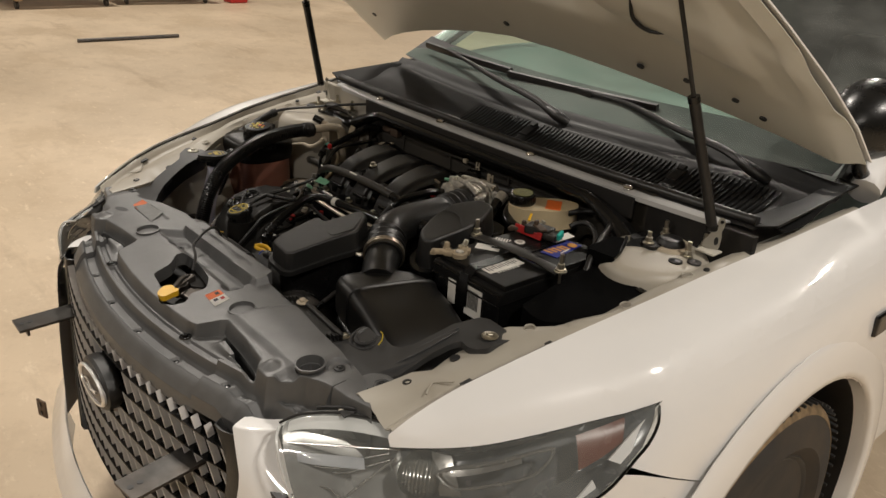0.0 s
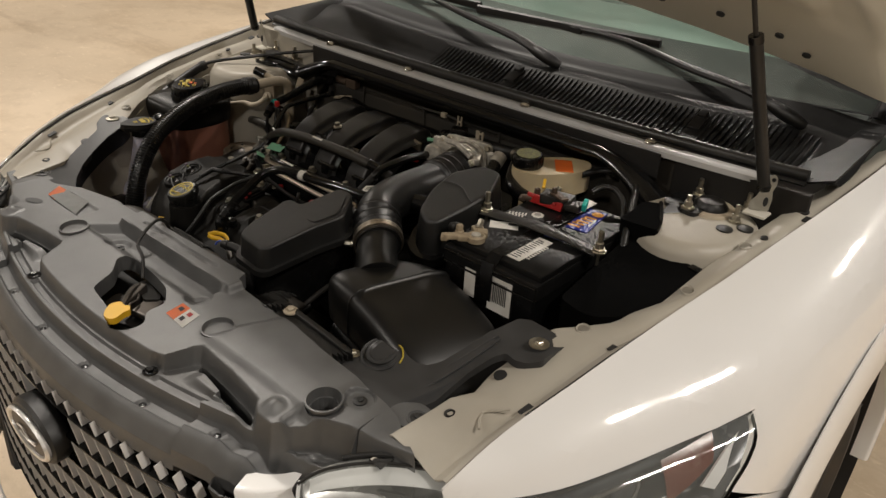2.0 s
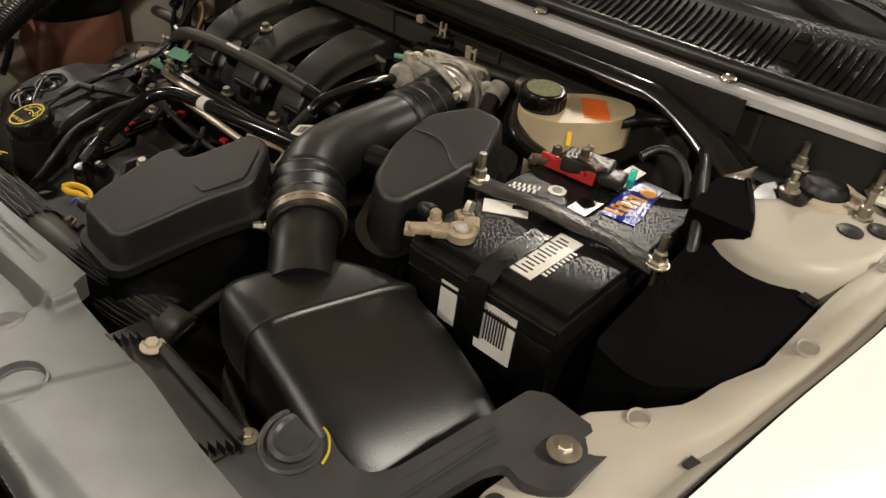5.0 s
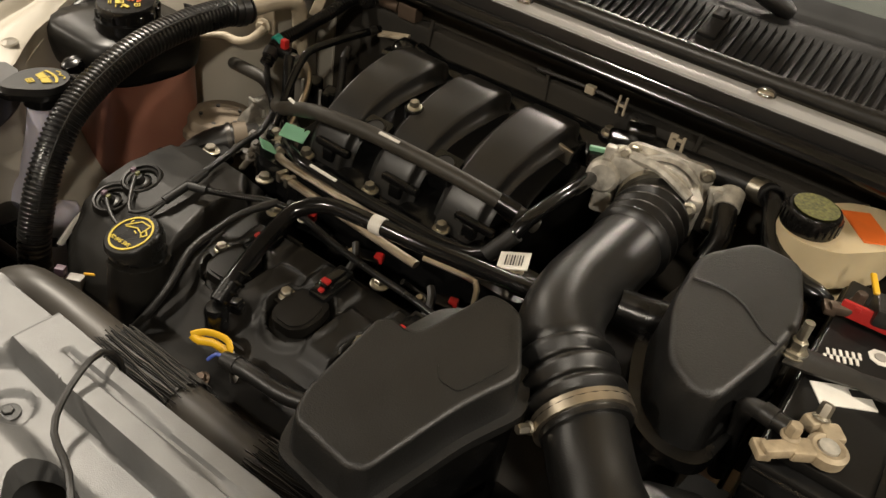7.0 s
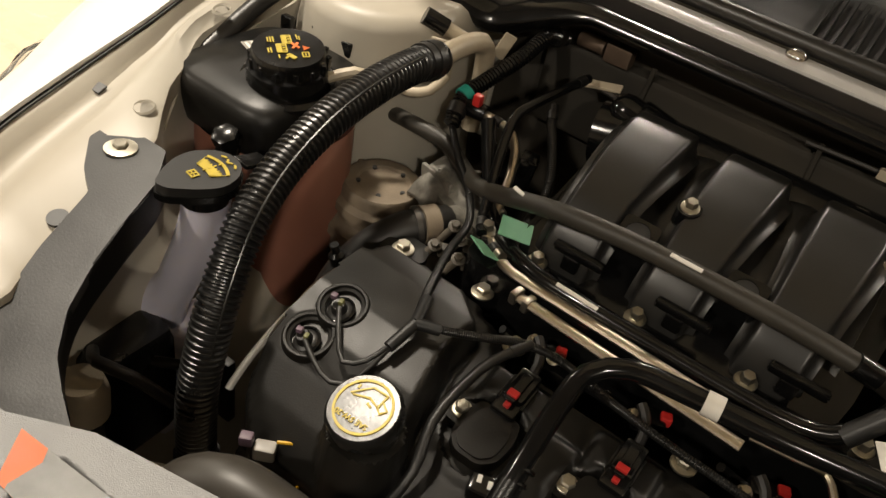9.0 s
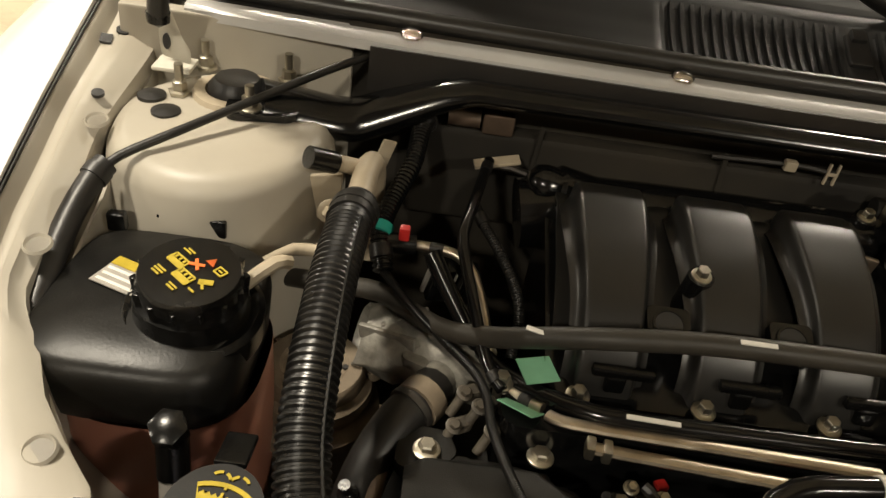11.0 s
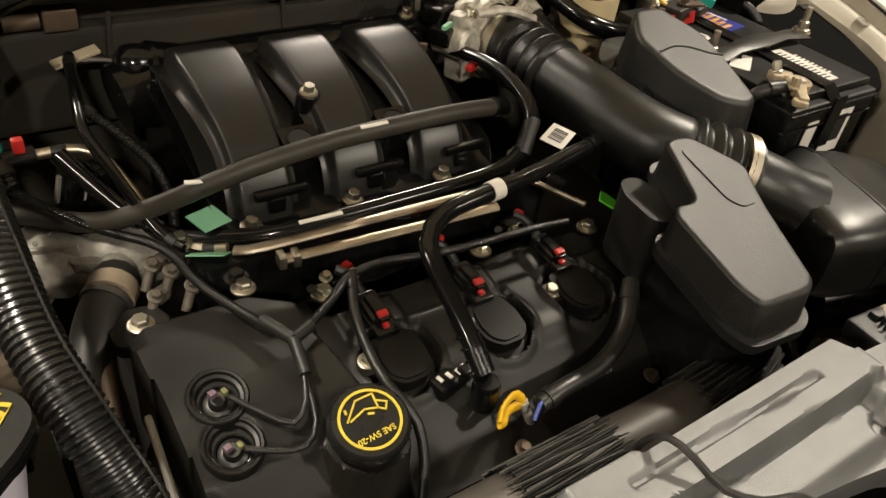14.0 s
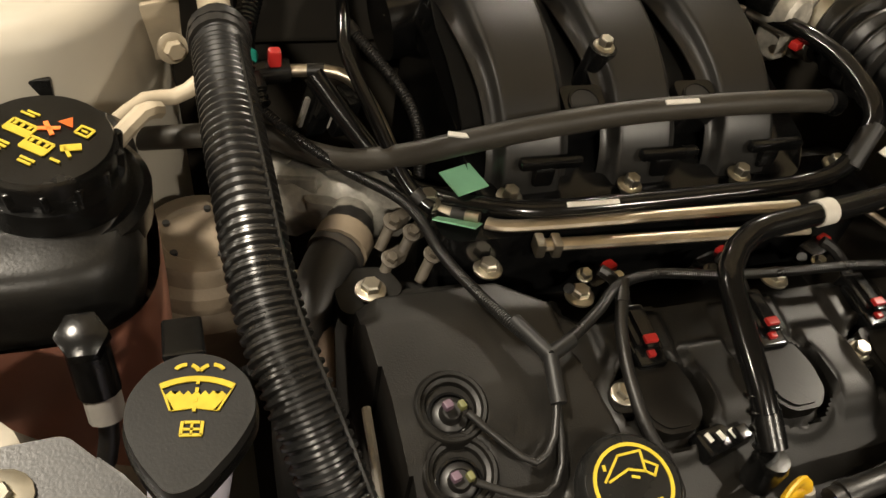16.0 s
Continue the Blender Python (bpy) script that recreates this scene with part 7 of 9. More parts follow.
part("loop", tube([(-0.162, 0.533, 0.838), (-0.153, 0.542, 0.842), (-0.139, 0.549, 0.842), (-0.128, 0.552, 0.838), (-0.122, 0.548, 0.83), (-0.132, 0.548, 0.828), (-0.144, 0.544, 0.832), (-0.154, 0.535, 0.834), (-0.162, 0.533, 0.838)], 0.0034, 10, flat=(0.8, 1.4)), YELLOW, dp)
part("tube_stem", tube([(-0.122, 0.548, 0.83), (-0.11, 0.544, 0.8), (-0.102, 0.548, 0.76), (-0.097, 0.548, 0.7)], 0.005, 10), GREYLAB, dp)
part("rail", rbox((-0.16, 0.505, 0.765), (0.34, 0.012, 0.02), 0.003, (0, 0, 1)), RUST, engine)

# radiator hoses in front of the engine
hose("radiator_hose", [(-0.385, 0.425, 0.70), (-0.378, 0.432, 0.77), (-0.362, 0.442, 0.815), (-0.330, 0.456, 0.838), (-0.28, 0.464, 0.836), (-0.21, 0.468, 0.829), (-0.10, 0.468, 0.830), (0.01, 0.467, 0.832), (0.09, 0.475, 0.828), (0.15, 0.492, 0.815), (0.19, 0.53, 0.77), (0.20, 0.56, 0.70)], 0.0275, HOSEDUST,
     "thick black radiator hose behind the cover", clamps=())
rng = random.Random(11)
for way in ([(-0.195, 0.4685, 0.829), (-0.15, 0.468, 0.8295), (-0.095, 0.468, 0.830)], [(0.012, 0.467, 0.832), (0.08, 0.474, 0.8285), (0.135, 0.488, 0.819)]):
    t = thing("hose_sleeve", way[0], "frayed black woven sleeve round the radiator hose", "sleeve", "hose sleeves")
    part("sleeve", tube(way, 0.0300, 40, step=0.006), RUBBER, t)
    line = spline(way, 0.012)
    frame_of = []
    for i, c in enumerate(line):
        d = (line[min(i + 1, len(line) - 1)] - line[max(i - 1, 0)]).normalized()
        side_v = d.cross(Vector((0, 0, 1))).normalized()
        frame_of.append((c, d, side_v, side_v.cross(d)))
    for k in range(90):
        g = 2 * math.pi * (k + rng.uniform(-0.3, 0.3)) / 90
        lo, hi = rng.choice((0, 0, 0, 1)), len(line) - rng.choice((0, 0, 0, 1))
        pts = []
        for i in range(lo, hi):
            c, d, s1, s2 = frame_of[i]
            a = g + 0.025 * math.sin(1.3 * i + k) + rng.uniform(-0.012, 0.012)
            pts.append(c + (s1 * math.cos(a) + s2 * math.sin(a)) * (0.0305 + rng.uniform(0, 0.0010)))
        pts[0] -= frame_of[lo][1] * rng.uniform(0, 0.012)
        pts[-1] += frame_of[hi - 1][1] * rng.uniform(0, 0.012)
        part("thread", tube(pts, rng.uniform(0.0006, 0.0011), 5, step=0.03), THREAD if k % 3 == 0 else GRAIN, t)
hose("lower_pipe", [(-0.30, 0.50, 0.76), (-0.22, 0.505, 0.785), (-0.14, 0.506, 0.790), (-0.06, 0.500, 0.785), (0.02, 0.500, 0.775), (0.08, 0.52, 0.74)], 0.011, BLACK, "black coolant pipe before the engine", "pipe")
pl = thing("wire_plug", (-0.36, 0.52, 0.80), "grey and pink wire plug with orange wires", "connector")
part("shell", rbox((-0.352, 0.520, 0.800), (0.020, 0.014, 0.016), 0.003, (0, 0, 30)), GREYLAB, pl)
part("insert", rbox((-0.366, 0.512, 0.812), (0.012, 0.010, 0.012), 0.002, (0, 0, 30)), PINK, pl)
part("wires", tube([(-0.345, 0.527, 0.812), (-0.325, 0.538, 0.812), (-0.312, 0.530, 0.798), (-0.314, 0.515, 0.78)], 0.0016, 6), YELLOW, pl)

# ---- right side: coolant and washer bottles, hose ----
deg = thing("coolant_bottle", (-0.61, 0.78, 0.70), "coolant bottle with a black shroud over a rust-red lower tank", "coolant bottle")


def round_stack(levels, c, n=44, p=2.8, flat_front=0.0):
    """Rounded-square rings at several heights: (half x, half y, z, shift x, shift y)."""
    rows = []
    for hx, hy, z, sx, sy in levels:
        row = []
        for k in range(n):
            a = 2 * math.pi * k / n
            ca, sa = math.cos(a), math.sin(a)
            row.append(Vector((c[0] + sx + hx * math.copysign(abs(ca) ** (2 / p), ca), c[1] + sy + hy * math.copysign(abs(sa) ** (2 / p), sa), z)))
        rows.append(row)
    return sheet(rows, closed=True)


part("shroud", round_stack([(0.078, 0.080, 0.902, 0, 0), (0.080, 0.083, 0.905, 0, 0), (0.083, 0.087, 0.920, -0.002, 0), (0.085, 0.090, 0.938, -0.003, 0), (0.083, 0.088, 0.953, -0.003, 0), (0.074, 0.079, 0.963, -0.003, 0), (0.05, 0.05, 0.967, 0, 0), (0.0, 0.0, 0.968, 0, 0)],
                           (-0.622, 0.790), 48, 4.2), SHROUD, deg, "satin black moulded shroud", 50)
part("tank", round_stack([(0.078, 0.083, 0.905, 0, 0), (0.079, 0.084, 0.85, 0, 0), (0.078, 0.085, 0.76, 0, 0), (0.07, 0.075, 0.66, 0, 0), (0.0, 0.0, 0.655, 0, 0)], (-0.612, 0.787)), COOL, deg, "translucent rust-red tank", 50)
part("neck", lathe([(0.054, -0.012), (0.055, 0.010), (0.050, 0.014), (0.044, 0.012), (0.042, 0.030)], (-0.588, 0.777, 0.955), aim((0.03, -0.10, 1)), 32), BLACK, deg)
cap = part("cap", lathe([(0.0385, 0.0), (0.0395, 0.028), (0.0370, 0.034), (0.0, 0.035)], (-0.588, 0.777, 0.970), aim((0.03, -0.10, 1)), 32), BLACK, deg, "ridged black cap with yellow and red print")
pn = Vector((0.03, -0.10, 1)).normalized()
pc = Vector((-0.588, 0.777, 0.970)) + pn * 0.0352
px = Vector((0.80, -0.60, 0))
px = (px - pn * px.dot(pn)).normalized()
py = pn.cross(px)
for k in range(14):
    a = 2 * math.pi * k / 14
    part("grip_rib", rbox(Vector((-0.588, 0.777, 0.985)) + (px * math.cos(a) + py * math.sin(a)) * 0.0390, (0.006, 0.006, 0.024), 0.0015, (6, 2, math.degrees(a))), BLACK, cap)
for cx, cy, w, h in ((-0.0130, -0.0005, 0.0150, 0.0090), (0.0030, -0.0075, 0.0150, 0.0095)):  # two framed signs
    for dx, dy, ww, hh in ((0, h / 2, w, 0.0016), (0, -h / 2, w, 0.0016), (-w / 2, 0, 0.0016, h), (w / 2, 0, 0.0016, h), (0, -h / 5, w * 0.9, h * 0.45)):
        cap_mark(cx + dx, cy + dy, ww, hh, 0, cap, pc, px, py, pn, YELINK)
    for q in (-0.3, 0.0, 0.3):
        cap_mark(cx + w * q, cy + h * 0.22, w * 0.13, h * 0.30, 0, cap, pc + pn * 0.0002, px, py, pn, YELINK)
for cx, cy, w, h, tn in ((0.0185, 0.0005, 0.0110, 0.0050, 40), (0.0185, -0.0030, 0.0100, 0.0020, -35), (-0.0140, -0.0140, 0.0100, 0.0016, 0), (-0.0140, -0.0168, 0.0100, 0.0016, 0), (-0.0140, -0.0196, 0.0080, 0.0016, 0),
                         (0.0060, -0.0185, 0.0090, 0.0016, 0), (0.0060, -0.0212, 0.0080, 0.0016, 0), (-0.0170, 0.0105, 0.0090, 0.0014, 0), (-0.0150, 0.0130, 0.0080, 0.0014, 0), (0.0180, -0.0120, 0.0060, 0.0016, 0)):
    cap_mark(cx, cy, w, h, tn, cap, pc, px, py, pn, YELINK)
for dx, dy, ww, hh in ((0, 0.0032, 0.0080, 0.0014), (0, -0.0032, 0.0080, 0.0014), (-0.0040, 0, 0.0014, 0.0070), (0.0040, 0, 0.0014, 0.0070), (0, 0, 0.0040, 0.0014)):
    cap_mark(0.0165 + dx, 0.0150 + dy, ww, hh, 0, cap, pc, px, py, pn, YELINK)
tri_mark = bmesh.new()
tri_mark.faces.new([tri_mark.verts.new(pc + px * a + py * b + pn * 0.0005) for a, b in ((-0.0005, 0.0140), (0.0095, 0.0140), (0.0040, 0.0215))])
bmesh.ops.solidify(tri_mark, geom=tri_mark.faces[:], thickness=0.0005)
part("warning_triangle", tri_mark, ORANGE, cap)
for tn in (35, -35):
    cap_mark(-0.0005, 0.0068, 0.0120, 0.0026, tn, cap, pc + pn * 0.0004, px, py, pn, ORANGE)
lab = part("label", rbox((-0.648, 0.798, 0.9695), (0.040, 0.034, 0.001), 0, (0, 0, -20)), GREYLAB, deg, "grey label with a yellow header")
part("label_header", rbox((-0.644, 0.809, 0.9703), (0.039, 0.010, 0.001), 0, (0, 0, -20)), YELINK, lab)
for k in range(3):
    part("label_bar", rbox((-0.648 - 0.002 * k, 0.800 - 0.007 * k, 0.9703), (0.034, 0.003, 0.001), 0, (0, 0, -20)), LABEL, lab)
part("vent_valve", merge(lathe([(0.012, 0), (0.014, 0.004), (0.014, 0.016), (0.009, 0.019), (0, 0.019)], (-0.575, 0.683, 0.930), aim((0, -0.4, 1)), 6), tube([(-0.575, 0.683, 0.93), (-0.572, 0.672, 0.90)], 0.012, 12)), BLACK, deg)
part("vent_elbow", tube([(-0.572, 0.673, 0.905), (-0.570, 0.664, 0.885)], 0.0105, 12), GREYLAB, deg)
part("vent_line", tube([(-0.570, 0.664, 0.885), (-0.575, 0.655, 0.855), (-0.60, 0.648, 0.81), (-0.62, 0.65, 0.76)], 0.006, 10), RUBBER, deg)
for x, y in ((-0.685, 0.875), (-0.645, 0.885), (-0.60, 0.885)):
    part("clip_lug", rbox((x, y, 0.965), (0.016, 0.010, 0.018), 0.002), BLACK, deg)
part("spout", tube([(-0.555, 0.80, 0.975), (-0.535, 0.82, 0.985), (-0.525, 0.83, 0.98)], 0.006, 8), BEIGE, deg)
part("outlet_fitting", merge(lathe([(0.013, -0.012), (0.0145, -0.010), (0.0145, 0.008), (0.011, 0.010), (0.011, 0.016)], (-0.601, 0.752, 0.771), aim((0.15, -0.6, 0.6)), 20), bolt((-0.590, 0.742, 0.762), (0.6, -0.6, 0.2), 0.008)), CORRODED, deg, "corroded hose fitting")
part("outlet_hose", tube([(-0.598, 0.745, 0.765), (-0.590, 0.722, 0.745), (-0.575, 0.705, 0.70), (-0.568, 0.70, 0.62)], 0.013, 12), RUBBER, deg)
for y in (0.62, 0.86):
    part("bottle_bracket", rbox((-0.60, y, 0.66), (0.20, 0.012, 0.10), 0.003), DARK, deg)

wsh = thing("washer_filler", (-0.525, 0.61, 0.80), "pale lilac washer filler neck with a black flip cap", "washer filler")
part("neck", tube([(-0.525, 0.612, 0.950), (-0.526, 0.610, 0.915), (-0.532, 0.602, 0.875), (-0.543, 0.597, 0.84), (-0.560, 0.596, 0.80), (-0.585, 0.594, 0.76), (-0.60, 0.59, 0.72)], 0.03, 20,
                  radii=lambda t, i: 0.023 - 0.002 * smooth(0.0, 0.3, t) + 0.02 * smooth(0.6, 1.0, t)), LILAC, wsh)
part("tank", round_stack([(0.0, 0.0, 0.752, 0, 0), (0.045, 0.045, 0.751, 0, 0), (0.062, 0.066, 0.742, 0, 0), (0.066, 0.072, 0.725, 0, 0), (0.066, 0.072, 0.60, 0, 0), (0.055, 0.06, 0.585, 0, 0)], (-0.610, 0.592), 40, 3.2), LILAC, wsh, "pale translucent washer tank", 50)
part("tank_strap", tube([(-0.665, 0.60, 0.742), (-0.62, 0.548, 0.752), (-0.565, 0.530, 0.748), (-0.525, 0.548, 0.752), (-0.49, 0.575, 0.75)], 0.006, 8, flat=(0.6, 1.3)), RUBBER, wsh, "black strap across the tank")
tear = rounded([(-0.556, 0.622), (-0.542, 0.640), (-0.522, 0.647), (-0.502, 0.640), (-0.489, 0.622), (-0.487, 0.600), (-0.500, 0.580), (-0.523, 0.558), (-0.538, 0.556), (-0.552, 0.580), (-0.559, 0.602)], 0.014, 5)
tear = [(-0.522 + (x + 0.522) * 0.86, 0.606 + (y - 0.606) * 0.86) for x, y in tear]
part("cap_rim", prism([(-0.522 + (x + 0.522) * 1.05, 0.603 + (y - 0.603) * 1.05) for x, y in tear], 0.946, 0.953, 0.002), BLACK, wsh)
wcap = part("cap", prism(tear, 0.951, 0.962, 0.003), COWL, wsh, "black flip cap with a yellow washer symbol")
part("cap_skirt", lathe([(0.022, -0.012), (0.0232, 0.004), (0.021, 0.004)], (-0.522, 0.606, 0.943), None, 28), BLACK, wsh)
part("hinge_strap", rbox((-0.524, 0.665, 0.945), (0.022, 0.035, 0.005), 0.002, (-15, 0, 0)), BLACK, wsh)
wn, wc = Vector((0, 0, 1)), Vector((-0.520, 0.612, 0.9625))
wx = Vector((0.98, -0.19, 0)).normalized()
wy = wn.cross(wx)


def print_shape(name, outline, parent, c, u, v, n, material):
    """A thin printed shape, given in the plane of u and v round c."""
    b = prism(outline, 0.0002, 0.0008, 0)
    bmesh.ops.triangulate(b, faces=b.faces[:])
    b.transform(Matrix.Translation(c) @ Matrix((u, v, n)).transposed().to_4x4())
    part(name, b, material, parent)


def arc_band(r0, r1, a0, a1, cx=0.0, cy=0.0, k=9):
    ts = [a0 + (a1 - a0) * i / k for i in range(k + 1)]
    return [(cx + r1 * math.sin(t), cy + r1 * math.cos(t)) for t in ts] + [(cx + r0 * math.sin(t), cy + r0 * math.cos(t)) for t in ts[::-1]]


# washer sign: a fan-shaped screen half filled with water, spray above, a bottle below
print_shape("sign_screen", arc_band(0.0330, 0.0362, -0.52, 0.52, 0.0, -0.0235), wcap, wc, wx, wy, wn, YELINK)
for sgn in (1, -1):
    print_shape("sign_side", [(sgn * 0.0165, 0.0050), (sgn * 0.0182, 0.0080), (sgn * 0.0116, -0.0075), (sgn * 0.0090, -0.0075)], wcap, wc, wx, wy, wn, YELINK)
    print_shape("sign_spray", arc_band(0.0052, 0.0072, sgn * -1.2, sgn * -0.35, sgn * 0.0062, 0.0135), wcap, wc, wx, wy, wn, YELINK)
    print_shape("sign_spray", arc_band(0.0052, 0.0072, sgn * 0.05, sgn * 1.0, sgn * 0.0062, 0.0135), wcap, wc, wx, wy, wn, YELINK)
wave = [(-0.0140 + 0.028 * i / 14, 0.0022 + (0.0016 if i % 2 else -0.0008)) for i in range(15)]
print_shape("sign_water", wave + [(0.0105, -0.0078), (0.0, -0.0062), (-0.0105, -0.0078)], wcap, wc, wx, wy, wn, YELINK)
for k in range(4):
    cap_mark(0.0, 0.0092 - 0.0044 * k * 1.2, 0.0016, 0.0030, 0, wcap, wc + wn * 0.0004, wx, wy, wn)
for cx, cy, w, h in ((0, -0.0210, 0.0100, 0.0015), (-0.0046, -0.0172, 0.0015, 0.0075), (0.0046, -0.0172, 0.0015, 0.0075), (0, -0.0140, 0.0070, 0.0015), (0, -0.0178, 0.0012, 0.0065), (0, -0.0178, 0.008, 0.0012)):
    cap_mark(cx, cy, w, h, 0, wcap, wc, wx, wy, wn)

cor = hose("corrugated_hose", [(-0.480, 0.892, 1.003), (-0.482, 0.850, 1.006), (-0.483, 0.79, 1.003), (-0.482, 0.72, 0.990), (-0.478, 0.655, 0.964), (-0.465, 0.602, 0.936), (-0.450, 0.560, 0.893), (-0.442, 0.535, 0.845), (-0.438, 0.520, 0.79), (-0.435, 0.515, 0.70)],
     0.0192, LOOM, "glossy black corrugated hose looping beside the engine", rib=True)
cl = [Vector(p) for p in ((-0.482, 0.850, 1.006), (-0.483, 0.79, 1.003), (-0.482, 0.72, 0.990), (-0.478, 0.655, 0.964), (-0.465, 0.602, 0.936), (-0.450, 0.560, 0.893), (-0.442, 0.535, 0.845))]
part("split_seam", tube([p + Vector((0.55, -0.25 * k / 6, 0.80 - 0.5 * k / 6)).normalized() * 0.0183 for k, p in enumerate(cl)], 0.0016, 6), LOOM, cor)
part("end_cuff", tube([cl[0] + Vector((0.001, 0.036, -0.002)), cl[0] + Vector((0.0, 0.012, 0.0))], 0.0205, 20), RUBBER, cor)
ac = thing("refrigerant_pipe", (-0.48, 0.93, 0.95), "cream painted elbow pipe with a small black cap", "pipe")
part("elbow", tube([(-0.480, 0.885, 1.003), (-0.480, 0.93, 1.004), (-0.479, 0.965, 1.002), (-0.476, 0.985, 0.990), (-0.475, 0.99, 0.95), (-0.475, 0.99, 0.88)], 0.0118, 14), BEIGE, ac)
part("service_port", tube([(-0.487, 0.962, 1.000), (-0.503, 0.948, 1.010), (-0.512, 0.940, 1.016)], 0.008, 10), BEIGE, ac)
part("port_cap", tube([(-0.508, 0.943, 1.013), (-0.530, 0.928, 1.024)], 0.0105, 12), BLACK, ac)
part("foot_bracket", merge(rbox((-0.520, 0.96, 0.965), (0.035, 0.006, 0.05), 0.003, (0, 0, 20)), bolt((-0.512, 0.950, 0.955), (0.3, -1, 0.2), 0.010)), BEIGE, ac)
part("hang_tab", rbox((-0.470, 1.02, 0.985), (0.016, 0.004, 0.034), 0.003, (0, 20, 30)), BEIGE, ac)
hose("metal_line", [(-0.56, 0.87, 0.94), (-0.535, 0.895, 0.945), (-0.515, 0.900, 0.943), (-0.495, 0.91, 0.95), (-0.488, 0.93, 0.965)], 0.006, BEIGE, "bent grey metal line", "pipe")
hose("hood_seal_cord", [(-0.708, 0.880, 1.001), (-0.690, 0.905, 1.012), (-0.657, 0.935, 1.022), (-0.60, 0.998, 1.034), (-0.545, 1.06, 1.045), (-0.50, 1.108, 1.052)], 0.0042, RUBBER, "black rubber cord over the strut tower", "cable")
hose("side_seal", [(-0.690, 0.70, 0.925), (-0.705, 0.75, 0.942), (-0.712, 0.80, 0.960), (-0.712, 0.85, 0.982), (-0.706, 0.885, 0.999), (-0.700, 0.90, 1.006)], 0.011, RUBBER, "ragged black seal along the inner wing", "seal")
gm = thing("gold_mount", (-0.36, 1.07, 0.96), "small brass-coloured bracket behind the engine", "bracket")
part("plate", rbox((-0.352, 1.062, 0.972), (0.05, 0.014, 0.004), 0.001, (10, -10, 10)), BEIGE, gm)
part("stem", tube([(-0.36, 1.065, 0.965), (-0.335, 1.06, 0.968), (-0.31, 1.05, 0.966)], 0.004, 8), STRAP, gm)
part("port", merge(tube([(-0.41, 1.10, 1.0), (-0.375, 1.10, 1.0)], 0.010, 12), rbox((-0.355, 1.10, 1.0), (0.035, 0.02, 0.024), 0.003)), RUST, gm)
mt = thing("engine_mount", (-0.51, 0.87, 0.76), "dusty brown round engine mount beside the coolant bottle", "engine mount")
part("can", lathe([(0.0, 0.0), (0.030, 0.0), (0.033, 0.003), (0.046, 0.003), (0.049, -0.001), (0.050, -0.012), (0.057, -0.018), (0.058, -0.028), (0.053, -0.032), (0.053, -0.040), (0.066, -0.048), (0.067, -0.060), (0.060, -0.066), (0.060, -0.11)], (-0.506, 0.862, 0.836), None, 40), DUSTY, mt, "")
for a, r in ((2.6, 0.056), (0.3, 0.056)):
    part("ear", lathe([(0.012, -0.008), (0.012, 0.002), (0.006, 0.003), (0.006, -0.004), (0, -0.004)], (-0.506 + r * math.cos(a), 0.862 + r * math.sin(a), 0.826), None, 18), DUSTY, mt)
for k in range(5):
    part("pit", fan((-0.506 + 0.030 * math.cos(1.3 * k), 0.862 + 0.030 * math.sin(1.3 * k), 0.8365 if k % 2 else 0.8362), 0.0030, (0, 0, 1), 8, 0.0030), INK_SHADE, mt)
al = thing("water_outlet", (-0.40, 0.88, 0.80), "grimy cast aluminium water outlet housing behind the engine", "engine casting")
rng = random.Random(5)
rows = []
for k in range(9):
    t = k / 8
    c = Vector((-0.470 + 0.125 * t, 0.900 - 0.055 * t, 0.845 + 0.022 * t))
    w, h = 0.034 - 0.010 * t, 0.030 + 0.006 * math.sin(9 * t)
    rows.append([c + Vector((0.25 * math.sin(a) * w, math.cos(a) * w, math.sin(a) * h)) * (1 + 0.16 * rng.uniform(-1, 1)) for a in (2 * math.pi * j / 16 for j in range(16))])
part("casting", sheet(rows, 0.003, True), DULLCAST, al, "rough grey casting", 60)
part("flange", prism(rounded([(-0.425, 0.850), (-0.385, 0.835), (-0.360, 0.852), (-0.372, 0.885), (-0.415, 0.890)], 0.008), 0.862, 0.872, 0.002), DULLCAST, al)
part("elbow", tube([(-0.383, 0.868, 0.850), (-0.386, 0.845, 0.858), (-0.394, 0.822, 0.862)], 0.019, 18), DULLCAST, al)
part("rib", rbox((-0.44, 0.872, 0.874), (0.060, 0.006, 0.016), 0.002, (0, -8, -22)), DULLCAST, al)
part("rib", rbox((-0.425, 0.895, 0.878), (0.050, 0.006, 0.014), 0.002, (0, -8, 30)), DULLCAST, al)
for p in ((-0.412, 0.868, 0.872), (-0.372, 0.850, 0.872), (-0.455, 0.905, 0.870)):
    part("casting_bolt", bolt(p, (0.1, -0.3, 1), 0.0075, 1.5, 1.0), DULLCAST, al)
hose("coolant_hose", [(-0.392, 0.828, 0.862), (-0.402, 0.806, 0.864), (-0.418, 0.785, 0.860), (-0.436, 0.755, 0.842), (-0.448, 0.725, 0.812), (-0.452, 0.700, 0.765), (-0.450, 0.68, 0.70)], 0.0205, RUBBER, "thick black coolant hose with a grey clamp", clamps=((0.10, 0.009, DUSTY), (0.16, 0.003, STRAP)))
for p in ((-0.352, 0.792, 0.882), (-0.372, 0.776, 0.872), (-0.340, 0.772, 0.876), (-0.366, 0.800, 0.888)):
    part("fitting", merge(bolt(p, (0.2, -0.4, 1), 0.0060), rbox(Vector(p) + Vector((0.008, 0.010, -0.008)), (0.016, 0.012, 0.014), 0.003, (10, 0, 30)), tube([Vector(p), Vector(p) + Vector((-0.010, -0.008, -0.020))], 0.0045, 10)), GRIME, al)
